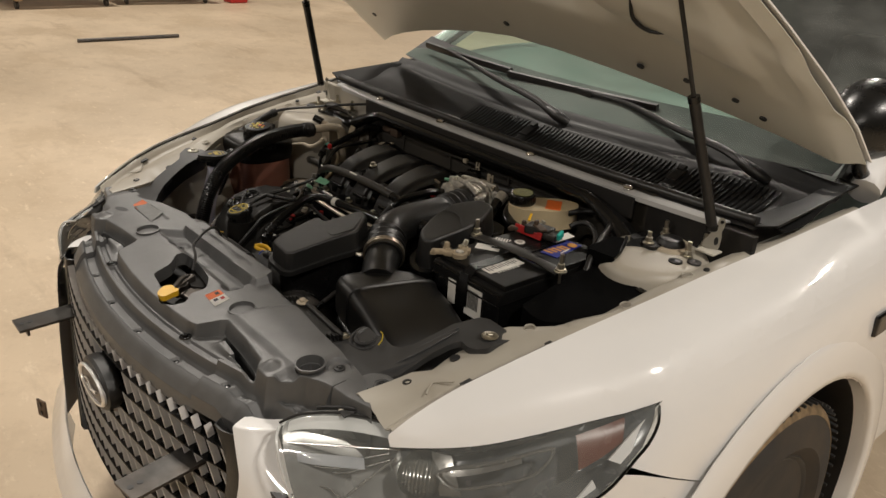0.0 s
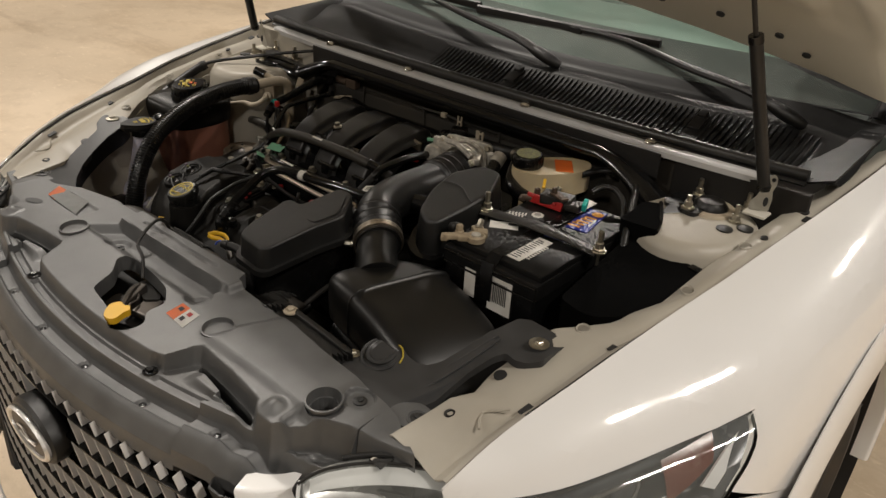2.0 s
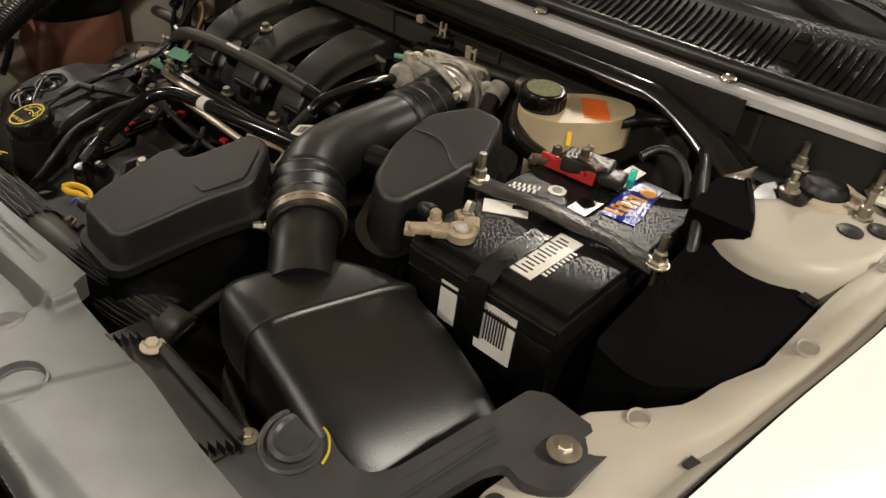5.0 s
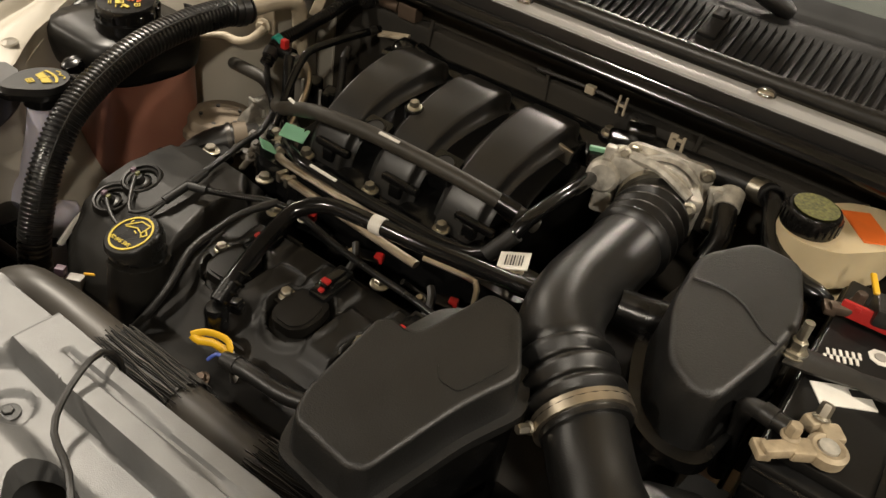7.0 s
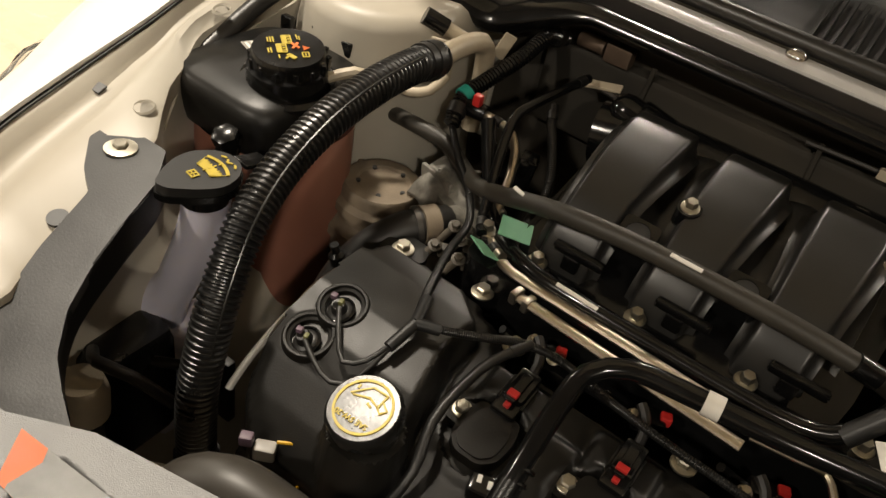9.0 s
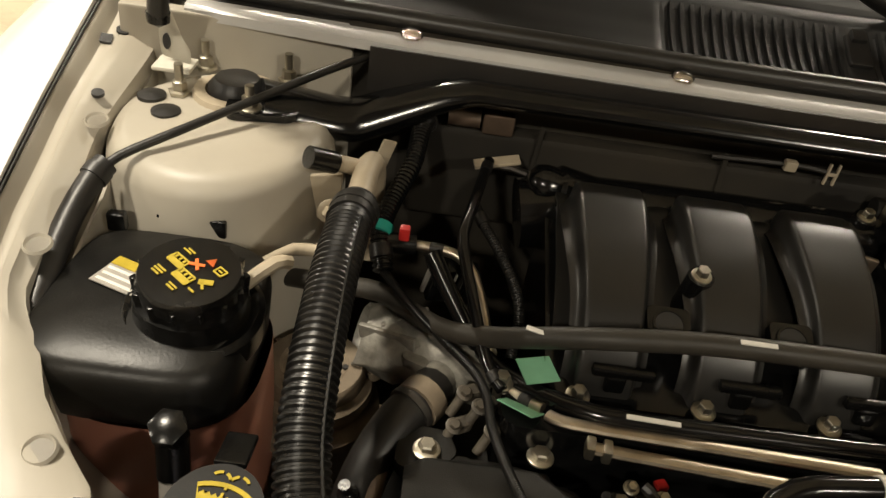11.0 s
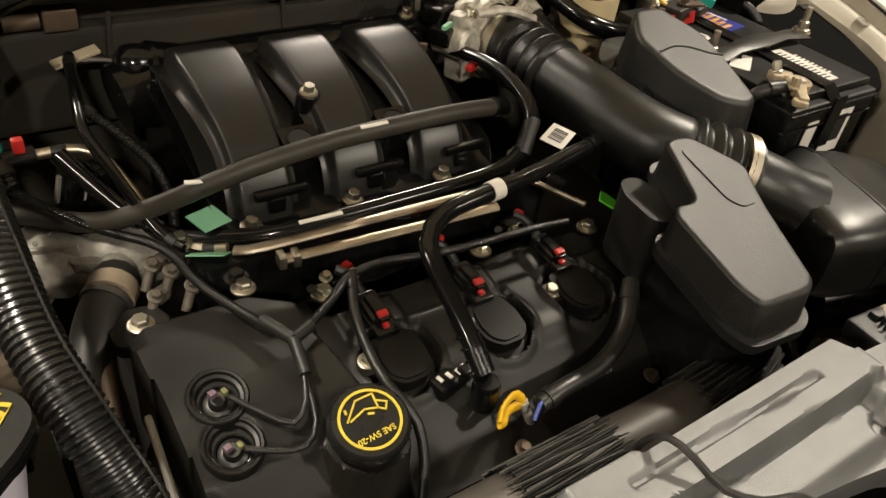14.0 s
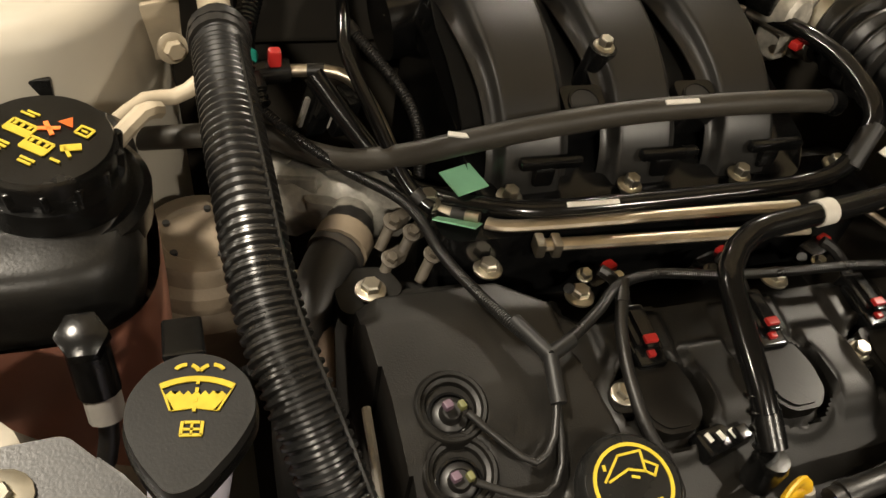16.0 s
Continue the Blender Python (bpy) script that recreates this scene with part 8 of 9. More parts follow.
hose("cable_loop", [(-0.47, 0.52, 0.76), (-0.50, 0.50, 0.79), (-0.53, 0.485, 0.80), (-0.56, 0.50, 0.78)], 0.006, RUBBER, "black cable loop behind the cover", "cable")
bx = thing("side_fitting", (-0.56, 0.50, 0.72), "dusty cream and grey brackets behind the cover", "bracket")
part("rail_piece", rbox((-0.43, 0.49, 0.70), (0.16, 0.03, 0.02), 0.004, (0, 0, 30)), BEIGE, bx)
part("cup", lathe([(0, 0.02), (0.02, 0.018), (0.024, 0), (0.022, -0.03)], (-0.535, 0.47, 0.765), None, 18), BEIGE, bx)
part("duct", rbox((-0.56, 0.53, 0.70), (0.06, 0.10, 0.16), 0.02), BLACK, bx)

# ---- intake path ----
intake = thing("air_intake", (0.22, 0.66, 0.80), "black plastic air intake with resonators and a ribbed duct", "air intake")
TUBE = [(0.128, 0.965, 0.965), (0.140, 0.930, 0.964), (0.146, 0.87, 0.962), (0.146, 0.80, 0.962), (0.146, 0.745, 0.960), (0.156, 0.700, 0.956), (0.180, 0.668, 0.950), (0.205, 0.645, 0.945), (0.232, 0.622, 0.938)]


def duct_radius(t, i):
    r = 0.040
    if 0.10 < t < 0.30 or 0.80 < t < 0.97:
        r += 0.0048 * (1 if (i // 2) % 2 else -0.6)
    return r


part("duct", tube(TUBE, 0.040, 28, 0.0045, radii=duct_radius), DUCT, intake, "ribbed black intake duct", 60)
line = spline(TUBE, 0.01)
for f, mt in ((0.05, STEEL), (0.975, BRIGHT)):
    i = max(1, min(len(line) - 2, int(f * (len(line) - 1))))
    d = (line[i + 1] - line[i - 1]).normalized()
    part("clamp", tube([line[i] - d * 0.006, line[i] + d * 0.006], 0.0445, 28), mt, intake, "bright worm-drive clamp")
    part("clamp_screw", bolt(line[i] + Vector((-0.03, -0.035, -0.005)), (-0.4, -0.8, 0.2), 0.006, 1.3, 2.0), STEEL, intake)
part("outlet_pipe", tube([(0.228, 0.625, 0.938), (0.250, 0.600, 0.930), (0.285, 0.570, 0.915)], 0.037, 26, radii=lambda t, i: 0.036 + 0.004 * smooth(0.6, 1, t)), DUCT, intake)


def box_loft(stations, n=44, p=4.6):
    """Rounded-box sections along a way: each has a middle, a half width, a half height and the way across."""
    rows = []
    for c, w, h, across in stations:
        across = Vector(across).normalized()
        row = []
        for k in range(n):
            a = 2 * math.pi * k / n
            ca, sa = math.cos(a), math.sin(a)
            row.append(Vector(c) + across * w * math.copysign(abs(ca) ** (2 / p), ca) + Vector((0, 0, 1)) * h * math.copysign(abs(sa) ** (2 / p), sa))
        rows.append(row)
    bm = sheet(rows, closed=True)
    bm.faces.new([v for v in list(bm.verts)[:n]])
    bm.faces.new([v for v in list(bm.verts)[-n:]])
    return bm


acr = (0.30, 0.95, 0)
FILTER = [((0.250, 0.553, 0.885), 0.035, 0.030, acr), ((0.256, 0.556, 0.888), 0.058, 0.044, acr), ((0.272, 0.560, 0.889), 0.072, 0.050, acr), ((0.30, 0.560, 0.888), 0.080, 0.053, acr), ((0.342, 0.558, 0.886), 0.085, 0.055, acr),
                             ((0.346, 0.557, 0.884), 0.083, 0.0515, acr), ((0.40, 0.546, 0.876), 0.084, 0.052, acr), ((0.46, 0.532, 0.862), 0.082, 0.051, acr), ((0.505, 0.522, 0.843), 0.078, 0.047, acr),
                             ((0.530, 0.516, 0.820), 0.072, 0.040, acr), ((0.542, 0.512, 0.79), 0.066, 0.034, acr)]
FILTER = [(tuple(Vector(c) + Vector(acr) * 0.008 * smooth(0.27, 0.33, c[0])), w + 0.009 * smooth(0.27, 0.33, c[0]), h, d) for c, w, h, d in FILTER]
fbox = part("filter_box", box_loft(FILTER), DUCT, intake, "grained black filter housing", 50)
ridge = []
for k in range(33):
    a = math.pi * (k / 32 * 1.16 - 0.08)
    ca, sa = math.cos(a), math.sin(a)
    ridge.append(Vector((0.3415, 0.5655, 0.886)) + Vector(acr).normalized() * 0.0943 * math.copysign(abs(ca) ** (2 / 4.6), ca) + Vector((0, 0, 0.0548 * math.copysign(abs(sa) ** (2 / 4.6), sa))))
part("moulded_ridge", tube(ridge, 0.0018, 6, smooth=False), DUCT, fbox)
part("filter_base", box_loft([((0.28, 0.56, 0.78), 0.08, 0.08, acr), ((0.40, 0.53, 0.77), 0.085, 0.08, acr), ((0.52, 0.505, 0.74), 0.075, 0.07, acr)]), BLACK, intake)


def soft_box(outline, z0, z1, r, draft=0.006):
    """A box over an outline with drafted sides and a rounded top edge."""
    pts = [Vector(p) for p in outline]
    n = len(pts)
    area = sum(pts[k].x * pts[(k + 1) % n].y - pts[(k + 1) % n].x * pts[k].y for k in range(n))
    s = 1 if area > 0 else -1
    inward = []
    for k in range(n):
        d = (pts[(k + 1) % n] - pts[k - 1]).normalized()
        inward.append(Vector((-d.y, d.x)) * s)
    rings = [(0.0, None, 0.0)] + [(draft + r * (1 - math.cos(a)), "top", r * (1 - math.sin(a))) for a in (math.pi / 2 * k / 5 for k in range(6))] + [(draft + r + 0.002, "top", 0.0)]
    bm = bmesh.new()
    loops = []
    for off, kind, drop in rings:
        row = []
        for p, w in zip(pts, inward):
            q = p + w * off
            row.append(bm.verts.new((q.x, q.y, z1(q.x, q.y) - drop if kind else z0(p.x, p.y))))
        loops.append(row)
    for a, b in zip(loops, loops[1:]):
        for k in range(n):
            bm.faces.new((a[k], a[(k + 1) % n], b[(k + 1) % n], b[k]))
    bm.faces.new(loops[0][::-1])
    bm.faces.new(loops[-1])
    bmesh.ops.recalc_face_normals(bm, faces=bm.faces[:])
    return bm


def a_top(x, y):
    return 0.948 + (y - 0.47) * 0.27


AO = [(0.045, 0.488), (0.054, 0.464), (0.112, 0.459), (0.126, 0.467), (0.148, 0.548), (0.168, 0.594), (0.136, 0.643), (0.120, 0.648), (0.100, 0.646), (0.078, 0.577), (0.056, 0.581), (0.045, 0.570)]
ra = part("resonator", soft_box(rounded([(0.093 + (x - 0.093) * 1.12, 0.55 + (y - 0.55) * 1.05) for x, y in AO], 0.014, 5), lambda x, y: a_top(x, y) - 0.038, a_top, 0.0045, 0.003), GRAIN, intake, "grained black resonator box", 50)
part("resonator_rim", prism(rounded([(0.093 + (x - 0.093) * 1.26, 0.55 + (y - 0.55) * 1.13) for x, y in AO], 0.016), lambda x, y: a_top(x, y) - 0.048, lambda x, y: a_top(x, y) - 0.038, 0.002), GRAIN, ra)
part("resonator_base", prism(rounded([(0.045, 0.480), (0.105, 0.450), (0.180, 0.600), (0.150, 0.645), (0.06, 0.60)], 0.02), 0.76, lambda x, y: a_top(x, y) - 0.046, 0.004), BLACK, ra)
part("raised_panel", prism(rounded([(0.110, 0.632), (0.112, 0.566), (0.122, 0.553), (0.142, 0.553), (0.160, 0.594), (0.133, 0.636)], 0.006), 0.94, lambda x, y: a_top(x, y) + 0.0014, 0.0012, 2), GRAIN, ra)
part("lobe", prism(rounded([(0.050, 0.592), (0.080, 0.584), (0.098, 0.640), (0.094, 0.662), (0.074, 0.664), (0.058, 0.645)], 0.014), 0.87, 0.948, 0.012, 4), GRAIN, ra)
part("mould_mark", rbox((0.146, 0.505, 0.912), (0.05, 0.0015, 0.003), 0, (0, -14, 72)), GREYLAB, ra)
part("tie_rod", tube([(0.20, 0.55, 0.88), (0.165, 0.53, 0.84), (0.14, 0.49, 0.80)], 0.005, 8), DARK, intake)
hose("spring_hose", [(0.195, 0.50, 0.85), (0.185, 0.478, 0.83), (0.175, 0.455, 0.81)], 0.006, GLOSS, "short ribbed black drain hose", rib=True)


def b_top(x, y):
    return 0.995 + (y - 0.71) * 0.25


BO = [(0.224, 0.814), (0.229, 0.755), (0.252, 0.700), (0.284, 0.683), (0.308, 0.690), (0.324, 0.750), (0.332, 0.799), (0.308, 0.858), (0.260, 0.860)]
rb = part("resonator", soft_box(rounded([(0.278 + (x - 0.278) * 1.11, 0.772 + (y - 0.772) * 1.11) for x, y in BO], 0.018, 5), lambda x, y: b_top(x, y) - 0.062, b_top, 0.007), GRAIN, intake, "grained black resonator box", 50)
part("resonator_rim", prism(rounded([(0.208, 0.80), (0.214, 0.745), (0.242, 0.680), (0.282, 0.662), (0.320, 0.670), (0.342, 0.80), (0.330, 0.865), (0.316, 0.893), (0.258, 0.898), (0.222, 0.865)], 0.02), lambda x, y: b_top(x, y) - 0.076, lambda x, y: b_top(x, y) - 0.062, 0.004), BLACK, rb)
part("resonator_base", prism(rounded([(0.235, 0.79), (0.25, 0.745), (0.275, 0.722), (0.302, 0.728), (0.312, 0.80), (0.31, 0.85), (0.262, 0.855)], 0.02), 0.80, lambda x, y: b_top(x, y) - 0.074, 0.01), BLACK, rb)
part("mould_line", tube([(x, y, b_top(0, y) + 0.0005) for x, y in ((0.234, 0.784), (0.262, 0.789), (0.285, 0.782), (0.304, 0.768), (0.322, 0.760))], 0.0014, 6), GRAIN, rb)
part("connecting_neck", tube([(0.238, 0.79, 0.955), (0.205, 0.775, 0.955), (0.180, 0.765, 0.958)], 0.019, 18), BLACK, rb)

# ---- battery ----
bat = thing("battery", (0.445, 0.79, 0.78), "black car battery with white, grey and blue labels", "battery")
BX0, BX1, BY0, BY1 = 0.346, 0.540, 0.660, 0.968
part("case", rbox(((BX0 + BX1) / 2, (BY0 + BY1) / 2, 0.860), (0.186, BY1 - BY0 - 0.004, 0.17), 0.006), BLACK, bat)
lid = part("lid", merge(rbox(((BX0 + BX1) / 2, (BY0 + BY1) / 2, 0.958), (0.192, BY1 - BY0, 0.030), 0.005), rbox(((BX0 + BX1) / 2, (BY0 + BY1) / 2 + 0.004, 0.9765), (0.186, 0.288, 0.0132), 0.003)), BATLID, bat, "black ribbed battery lid")
for z in (0.945, 0.966):
    part("lid_rib", rbox(((BX0 + BX1) / 2, BY0 - 0.001, z), (0.186, 0.004, 0.004), 0.0015), BLACK, lid)
T = 0.9832
part("white_label", rbox((0.4675, 0.735, T + 0.0006), (0.028, 0.092, 0.0012), 0, (0, 0, -1)), LABEL, lid, "white data label with rows of print")
for k in range(12):
    part("text_bar", rbox((0.4635 + 0.0015 * ((k * 5) % 3), 0.696 + 0.0068 * k, T + 0.0014), (0.017 - 0.003 * (k % 3), 0.0022, 0.0006), 0, (0, 0, -1)), INK_SHADE, lid)
for k in range(9):
    part("text_bar", rbox((0.4855, 0.706 + 0.0066 * k, T + 0.0010), (0.006 - 0.0015 * (k % 2), 0.0030, 0.0006), 0, (0, 0, -1)), LABEL, lid)
part("grey_bar", rbox((0.386, 0.772, T + 0.0010), (0.050, 0.026, 0.0012), 0, (0, 0, 34)), LABEL, lid, "pale two-part label")
part("grey_bar", rbox((0.402, 0.788, T + 0.0014), (0.030, 0.008, 0.0012), 0, (0, 0, 34)), INK_SHADE, lid)
part("oval_sticker", lathe([(0, 0), (0.0115, 0), (0.0115, 0.0008), (0, 0.0008)], (0.401, 0.851, T), None, 8), LABEL, lid)
part("sticker_ink", lathe([(0, 0), (0.0060, 0), (0.0060, 0.0008), (0, 0.0008)], (0.401, 0.851, T + 0.0008), None, 8), GREYLAB, lid)
part("blue_label", rbox((0.4735, 0.900, T + 0.0006), (0.040, 0.096, 0.0012), 0, (0, 0, 9)), BLUE, lid, "blue label with yellow letters")
part("silver_tag", rbox((0.443, 0.932, T + 0.0070), (0.020, 0.066, 0.0012), 0, (0, 6, 0)), LABEL, lid, "silver tag")
part("tag_window", rbox((0.443, 0.920, T + 0.0080), (0.014, 0.018, 0.0008), 0, (0, 6, 0)), INK_SHADE, lid)
part("blue_stripe", rbox((0.475, 0.804, T + 0.0006), (0.042, 0.016, 0.0012), 0, (0, 0, 8)), BLUE, lid)
part("vent_row", merge(*[rbox((0.360 + 0.0050 * (k % 6), 0.812 + 0.010 * (k // 6) + 0.0030 * (k % 6), T + 0.0008), (0.0026, 0.0085, 0.0012), 0, (0, 0, 20)) for k in range(12)]), LABEL, lid)
part("sun_mark", lathe([(0, 0), (0.0105, 0), (0.0105, 0.0008), (0, 0.0008)], (0.476, 0.932, T + 0.0012), None, 12), AMBERINK, lid)
for k in range(5):
    part("letter_bar", rbox((0.4705 + 0.0012 * k - 0.001, 0.864 + 0.0118 * k, T + 0.0014), (0.022, 0.0062, 0.0006), 0, (0, 0, 9)), AMBERINK, lid)
    if k % 2:
        part("letter_bar", rbox((0.464 + 0.0012 * k, 0.867 + 0.0118 * k, T + 0.0014), (0.005, 0.0100, 0.0006), 0, (0, 0, 9)), AMBERINK, lid)
part("small_print", rbox((0.4875, 0.895, T + 0.0014), (0.003, 0.030, 0.0006), 0, (0, 0, 9)), LABEL, lid)
f1 = part("front_label", rbox((0.470, BY0 - 0.0006, 0.925), (0.046, 0.0012, 0.062), 0, (0, 0, 0)), LABEL, bat, "white label with a bar code")
for k in range(8):
    part("code_bar", rbox((0.458 + 0.0035 * k, BY0 - 0.0016, 0.930), (0.0018, 0.0008, 0.038), 0), INK_SHADE, f1)
part("front_label", rbox((0.408, BY0 - 0.0006, 0.925), (0.022, 0.0012, 0.05), 0), LABEL, bat)
for x, y, m2 in ((0.390, 0.690, CORRODED), (0.392, 0.902, RUST)):
    p = part("post", lathe([(0.0085, 0), (0.008, 0.012), (0.0, 0.012)], (x, y, 0.985), None, 16), CAST, bat)
    tn = 38 if y < 0.8 else 20
    m = Matrix.Translation((x, y, 0.984)) @ pose(0, 0, 0, 0, 0, tn)
    ring = part("terminal_clamp", lathe([(0.0085, 0.001), (0.0155, 0.001), (0.0160, 0.010), (0.0125, 0.0125), (0.0085, 0.011)], (0, 0, 0), None, 24, True), m2, p, "corroded battery terminal clamp")
    arm_b = merge(rbox((-0.020, 0.000, 0.006), (0.022, 0.018, 0.011), 0.003), rbox((-0.040, -0.002, 0.007), (0.028, 0.013, 0.010), 0.003, (0, 0, 8)), rbox((-0.052, -0.001, 0.004), (0.012, 0.018, 0.008), 0.002))
    lug_b = merge(rbox((0.010, 0.016, 0.007), (0.018, 0.018, 0.012), 0.003), rbox((0.002, 0.028, 0.008), (0.020, 0.014, 0.012), 0.003, (0, 0, 20)))
    bits = [ring, part("clamp_arm", arm_b, m2, p), part("clamp_lug", lug_b, m2, p), part("clamp_nut", bolt((-0.028, 0.008, 0.011), (0, 0, 1), 0.0075, 1.3, 1.6), m2, p), part("clamp_nut", bolt((0.004, 0.027, 0.013), (0.3, 0.4, 1), 0.007, 1.3, 1.8), STEEL, p)]
    for q in bits:
        q.data.transform(m)
part("red_cover", merge(rbox((0.388, 0.888, 0.994), (0.074, 0.005, 0.017), 0.002, (-12, 0, 4)), *[rbox((0.366 + 0.022 * k, 0.8855, 0.998), (0.006, 0.003, 0.005), 0.001, (-12, 0, 4)) for k in range(3)]), RED, bat, "red terminal cover")
part("yellow_tie", rbox((0.368, 0.912, 1.016), (0.006, 0.024, 0.004), 0.0015, (20, 0, 30)), YELLOW, bat)
part("fuse_block", merge(rbox((0.405, 0.905, 1.000), (0.06, 0.035, 0.020), 0.004, (0, 0, 15)), rbox((0.44, 0.905, 0.998), (0.03, 0.03, 0.014), 0.004, (0, 0, 15))), STRAPPL, bat)
part("copper_lug", merge(rbox((0.415, 0.893, 1.012), (0.035, 0.016, 0.004), 0.001, (0, 0, -20)), bolt((0.402, 0.896, 1.012), (0, 0, 1), 0.007, 1.4, 1.5)), RUST, bat)
part("teal_clip", rbox((0.462, 0.905, 1.008), (0.008, 0.024, 0.014), 0.002, (10, 0, 20)), TEAL, bat, "teal wire clip")
hold = thing("battery_clamp", (0.445, 0.79, 0.985), "black steel battery hold-down strap with bright nuts", "clamp")
rows = []
for k in range(25):
    t = k / 24
    x, y = 0.332 + 0.224 * t, 0.786 + 0.016 * t
    z = 0.990 + 0.008 * math.sin(math.pi * t) - 0.002
    w = 0.0115 + 0.0055 * abs(math.cos(math.pi * t * 2))
    rows.append([Vector((x + 0.004 * math.sin(9 * t), y - w, z)), Vector((x, y - w * 0.4, z + 0.003)), Vector((x, y + w * 0.4, z + 0.003)), Vector((x + 0.004 * math.sin(9 * t), y + w, z))])
part("strap", sheet(rows, 0.003), STRAPPL, hold)
part("cross_strap", sheet([[Vector((0.443 + dx, 0.655 + 0.28 * k / 12, (0.9855 if 0 < k else 0.965) + 0.001)) for dx in (-0.012, 0.012)] for k in range(13)], 0.002), BLACK, hold)
part("front_strap", rbox((0.443, 0.656, 0.945), (0.024, 0.002, 0.07), 0), BLACK, hold)
for x, y in ((0.336, 0.786), (0.556, 0.803)):
    part("hook_rod", merge(stud((x, y, 0.992), 0.0045, 0.034), lathe([(0.013, 0), (0.013, 0.002), (0, 0.002)], (x, y, 0.990), None, 18)), STEEL, hold)
    part("rod", tube([(x, y, 0.99), (x + 0.003, y, 0.80)], 0.003, 8), STEEL, hold)
hose("battery_cable", [(0.375, 1.03, 1.004), (0.395, 1.065, 1.008), (0.425, 1.080, 1.012), (0.464, 1.066, 1.014), (0.495, 1.025, 1.013), (0.516, 0.980, 1.011), (0.538, 0.932, 1.004), (0.555, 0.892, 0.990), (0.564, 0.870, 0.968), (0.560, 0.855, 0.945)], 0.0068, RUBBER, "thick black battery cable arching past the battery", "cable", clamps=((0.985, 0.016, BLACK),))
hose("battery_cable", [(0.445, 0.955, 1.012), (0.455, 0.975, 1.020), (0.475, 0.985, 1.018), (0.500, 0.975, 1.004), (0.515, 0.955, 0.985)], 0.0055, RUBBER, "short black battery sensor cable", "cable")
hose("battery_cable", [(0.36, 0.69, 0.992), (0.33, 0.70, 0.985), (0.325, 0.72, 0.95), (0.33, 0.72, 0.88)], 0.008, RUBBER, "black battery earth cable by the post", "cable")
tr = thing("fuse_tray", (0.60, 0.85, 0.80), "matt black flat box lid beside the battery", "fuse box")
part("lid", prism(rounded([(0.556, 0.700), (0.600, 0.690), (0.626, 0.694), (0.668, 0.728), (0.692, 0.80), (0.702, 0.845), (0.700, 0.885), (0.612, 0.903), (0.556, 0.900)], 0.012), 0.86, lambda x, y: 0.944 + 0.19 * (y - 0.69), 0.003), MATT, tr)
part("body", prism(rounded([(0.57, 0.71), (0.61, 0.71), (0.645, 0.76), (0.65, 0.89), (0.57, 0.89)], 0.012), 0.62, 0.862, 0.006), BLACK, tr)
part("lid_tab", rbox((0.688, 0.884, 0.979), (0.020, 0.014, 0.010), 0.002, (8, 0, -12)), BLACK, tr)
part("lid_tab", rbox((0.618, 0.900, 0.986), (0.018, 0.012, 0.010), 0.002, (8, 0, 0)), BLACK, tr)
rw = thing("relay_wall", (0.57, 0.95, 0.80), "black wiring box by the strut tower", "fuse box")
part("shell", prism(rounded([(0.535, 0.900), (0.608, 0.893), (0.599, 0.925), (0.582, 0.962), (0.562, 1.0), (0.53, 0.99)], 0.010), 0.70, lambda x, y: 1.0170 - 0.10 * (0.60 - x) + 0.04 * (y - 0.90), 0.006), MATT, rw)
part("edge_fold", tube([(0.606, 0.896, 1.012), (0.597, 0.926, 1.0135), (0.580, 0.963, 1.016), (0.560, 0.998, 1.018)], 0.004, 8), GLOSS, rw)

# ---- brake fluid reservoir ----
brk = thing("brake_fluid_reservoir", (0.31, 1.0, 0.93), "aged translucent brake fluid reservoir with an orange label", "brake reservoir")
BR = rounded([(0.258, 0.955), (0.285, 0.932), (0.325, 0.940), (0.372, 1.000), (0.382, 1.055), (0.360, 1.085), (0.315, 1.070), (0.270, 1.010)], 0.022)
part("tank", merge(prism(BR, 0.965, 1.012, 0.010, 3), prism(rounded([(0.27, 0.965), (0.33, 0.95), (0.36, 1.04), (0.31, 1.05)], 0.02), 0.90, 0.97, 0.008)), BONE, brk, "", 50)
part("neck", lathe([(0.029, 0), (0.029, 0.014), (0.026, 0.016)], (0.287, 0.970, 1.004), None, 28), BONE, brk)
bc = part("cap", lathe([(0.0285, 0), (0.0300, 0.004), (0.0295, 0.020), (0.0270, 0.024), (0.0, 0.025)], (0.287, 0.970, 1.012), aim((0.02, -0.05, 1)), 32), BLACK, brk, "black cap with worn yellow print")
part("cap_print", lathe([(0, 0), (0.0235, 0), (0.0235, 0.0008), (0, 0.0008)], (0.2875, 0.9688, 1.0372), aim((0.02, -0.05, 1)), 28), mat("worn_yellow_print", (0.14, 0.14, 0.03), 0.6, vary=0.6, scale=300), bc)
for k in range(24):
    a = 2 * math.pi * k / 24
    part("grip_rib", rbox((0.287 + 0.0297 * math.cos(a), 0.970 + 0.0297 * math.sin(a), 1.023), (0.003, 0.003, 0.015), 0.0008, (0, 0, math.degrees(a))), BLACK, bc)
part("orange_label", rbox((0.338, 1.022, 1.0126), (0.034, 0.060, 0.0012), 0, (0, 0, -38 + 75)), ORANGE, brk, "orange warning label")
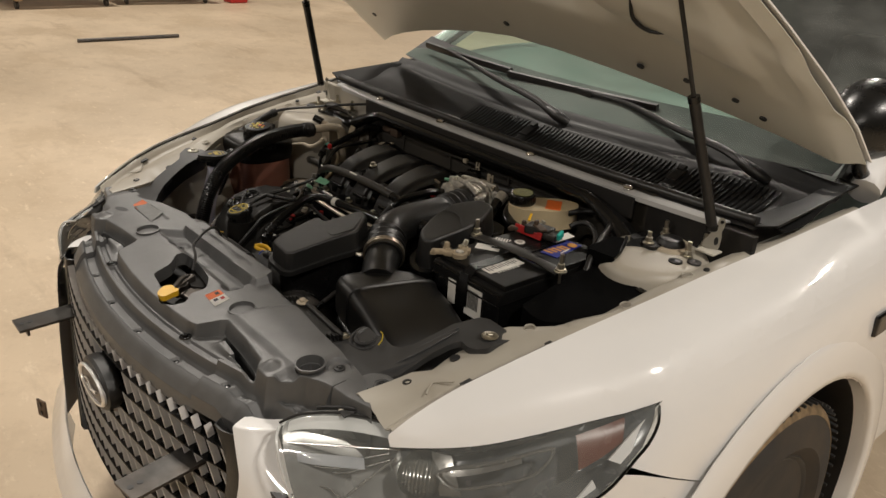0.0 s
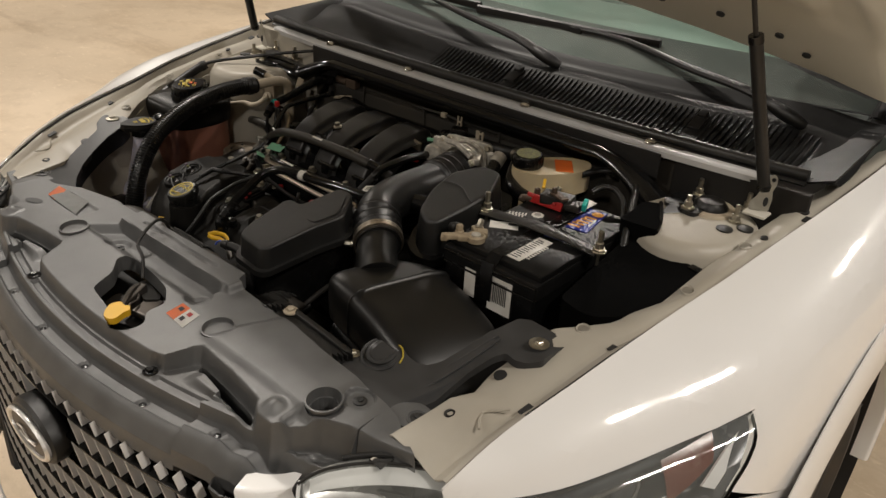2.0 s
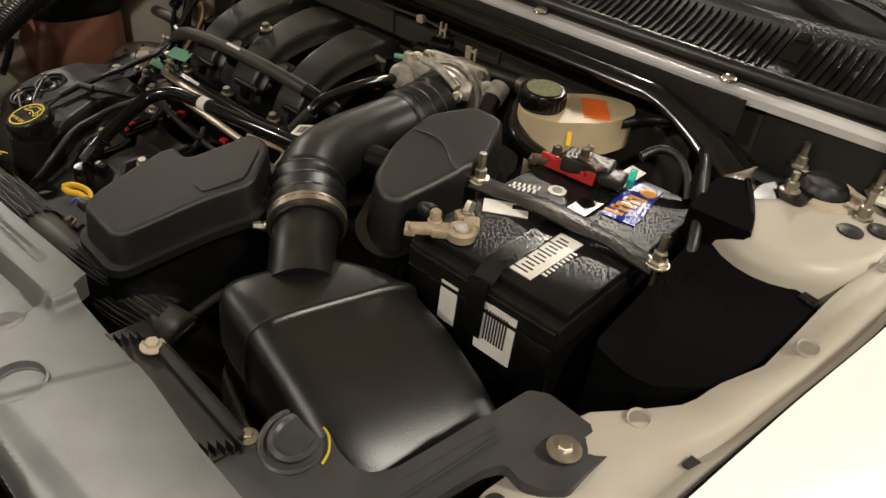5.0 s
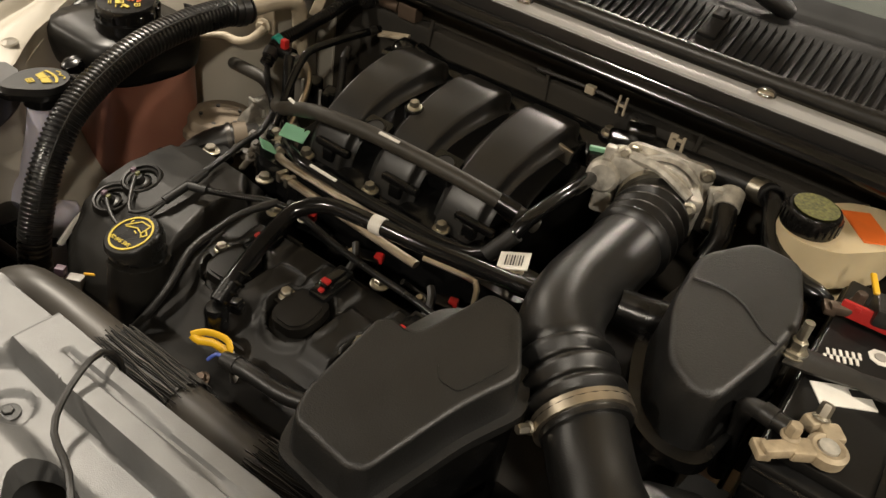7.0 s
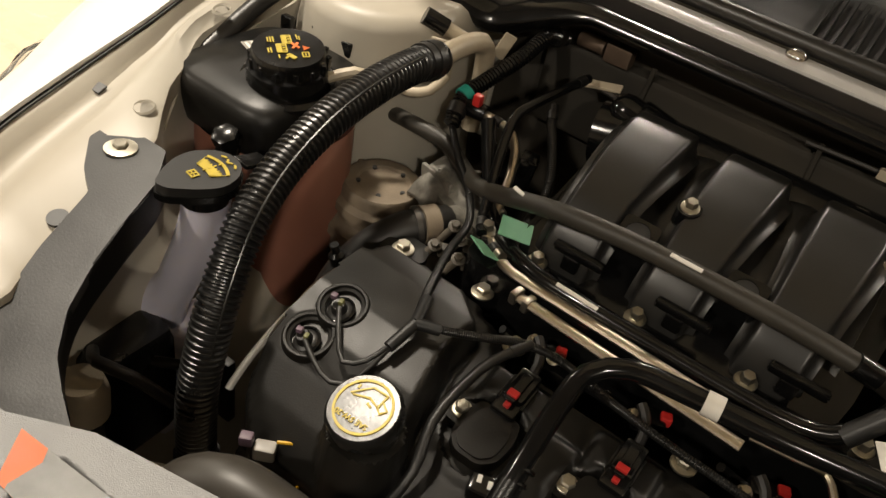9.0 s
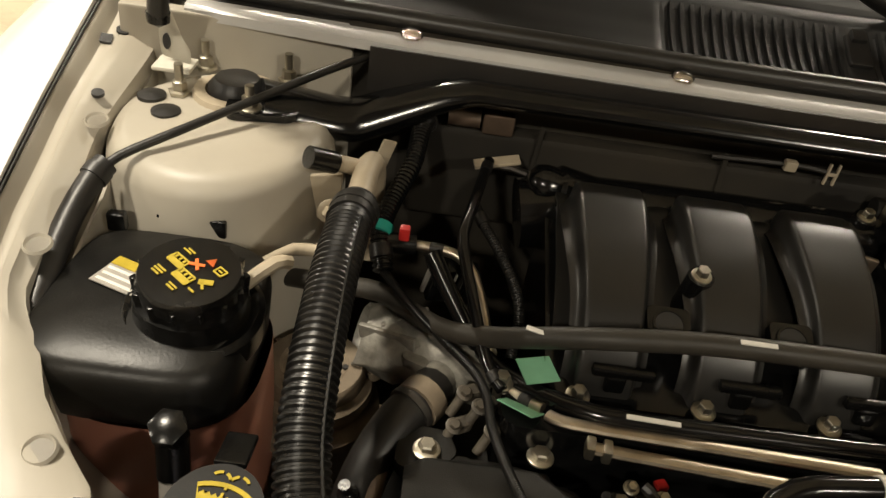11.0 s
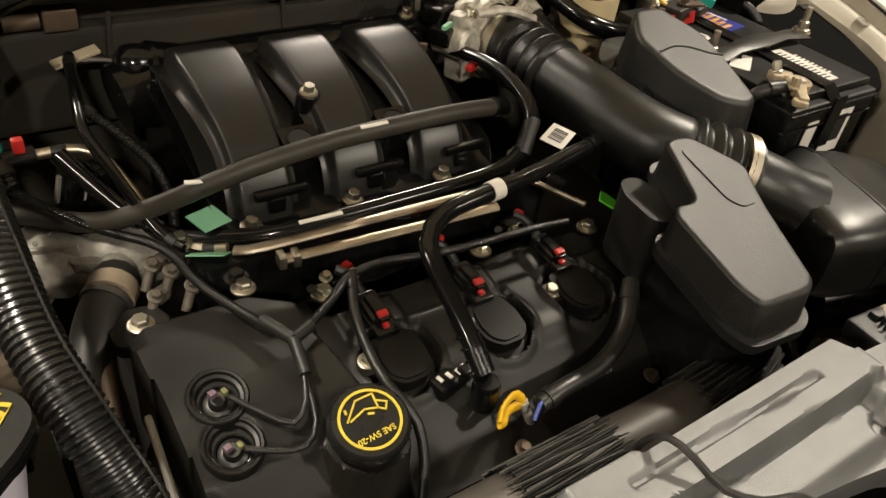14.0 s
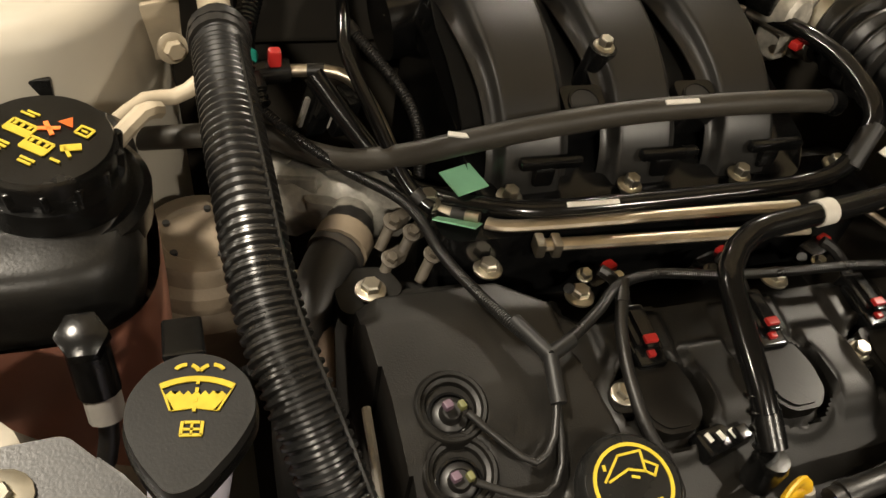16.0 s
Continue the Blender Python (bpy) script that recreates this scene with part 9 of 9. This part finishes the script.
hose("brake_hose", [(0.23, 1.03, 1.0), (0.245, 1.0, 1.005), (0.27, 0.945, 0.985), (0.30, 0.925, 0.975), (0.335, 0.925, 0.965), (0.345, 0.93, 0.93)], 0.0125, GLOSS, "black vacuum hose past the brake reservoir")
hose("rear_hose", [(0.05, 1.05, 0.985), (0.10, 1.045, 0.985), (0.16, 1.05, 0.985), (0.20, 1.04, 0.992), (0.235, 1.025, 1.0)], 0.014, RUBBER, "black hose behind the throttle", clamps=((0.95, 0.01, STEEL),))
hose("rear_hose", [(0.20, 1.0, 0.998), (0.205, 0.975, 0.985), (0.215, 0.95, 0.965), (0.21, 0.93, 0.94)], 0.013, BLACK, "curved black coolant hose", clamps=((0.05, 0.012, CAST),))
fw = thing("bulkhead_clip", (-0.02, 1.09, 1.0), "small beige clips on the bulkhead wire", "clip")
part("wire", tube([(-0.12, 1.092, 1.000), (-0.03, 1.09, 1.004), (0.02, 1.09, 1.0)], 0.003, 6), DARK, fw)
part("plug", rbox((-0.035, 1.088, 1.004), (0.014, 0.010, 0.012), 0.002), BEIGE, fw)
part("h_clip", merge(rbox((0.008, 1.088, 1.000), (0.003, 0.004, 0.026), 0.001), rbox((0.018, 1.088, 1.000), (0.003, 0.004, 0.026), 0.001), rbox((0.013, 1.088, 1.0), (0.012, 0.004, 0.004), 0.001)), BEIGE, fw)

# spot lamp beside the windscreen
sp = thing("spot_lamp", (0.78, 1.62, 1.06), "glossy black round spot lamp by the windscreen pillar", "spot lamp")
part("shell", lathe([(0.0, -0.09), (0.03, -0.085), (0.06, -0.06), (0.08, -0.02), (0.085, 0.02), (0.084, 0.035), (0.078, 0.04)], (0.785, 1.46, 1.263), aim((0.1, 0.9, 0.15)), 32), CAPPL, sp)
part("lens", lathe([(0.078, 0.0), (0.05, 0.008), (0.0, 0.012)], (0.789, 1.496, 1.269), aim((0.1, 0.9, 0.15)), 32), LENS, sp)
part("neck", tube([(0.785, 1.47, 1.19), (0.785, 1.50, 1.15), (0.79, 1.56, 1.11)], 0.016, 14), CAPPL, sp)
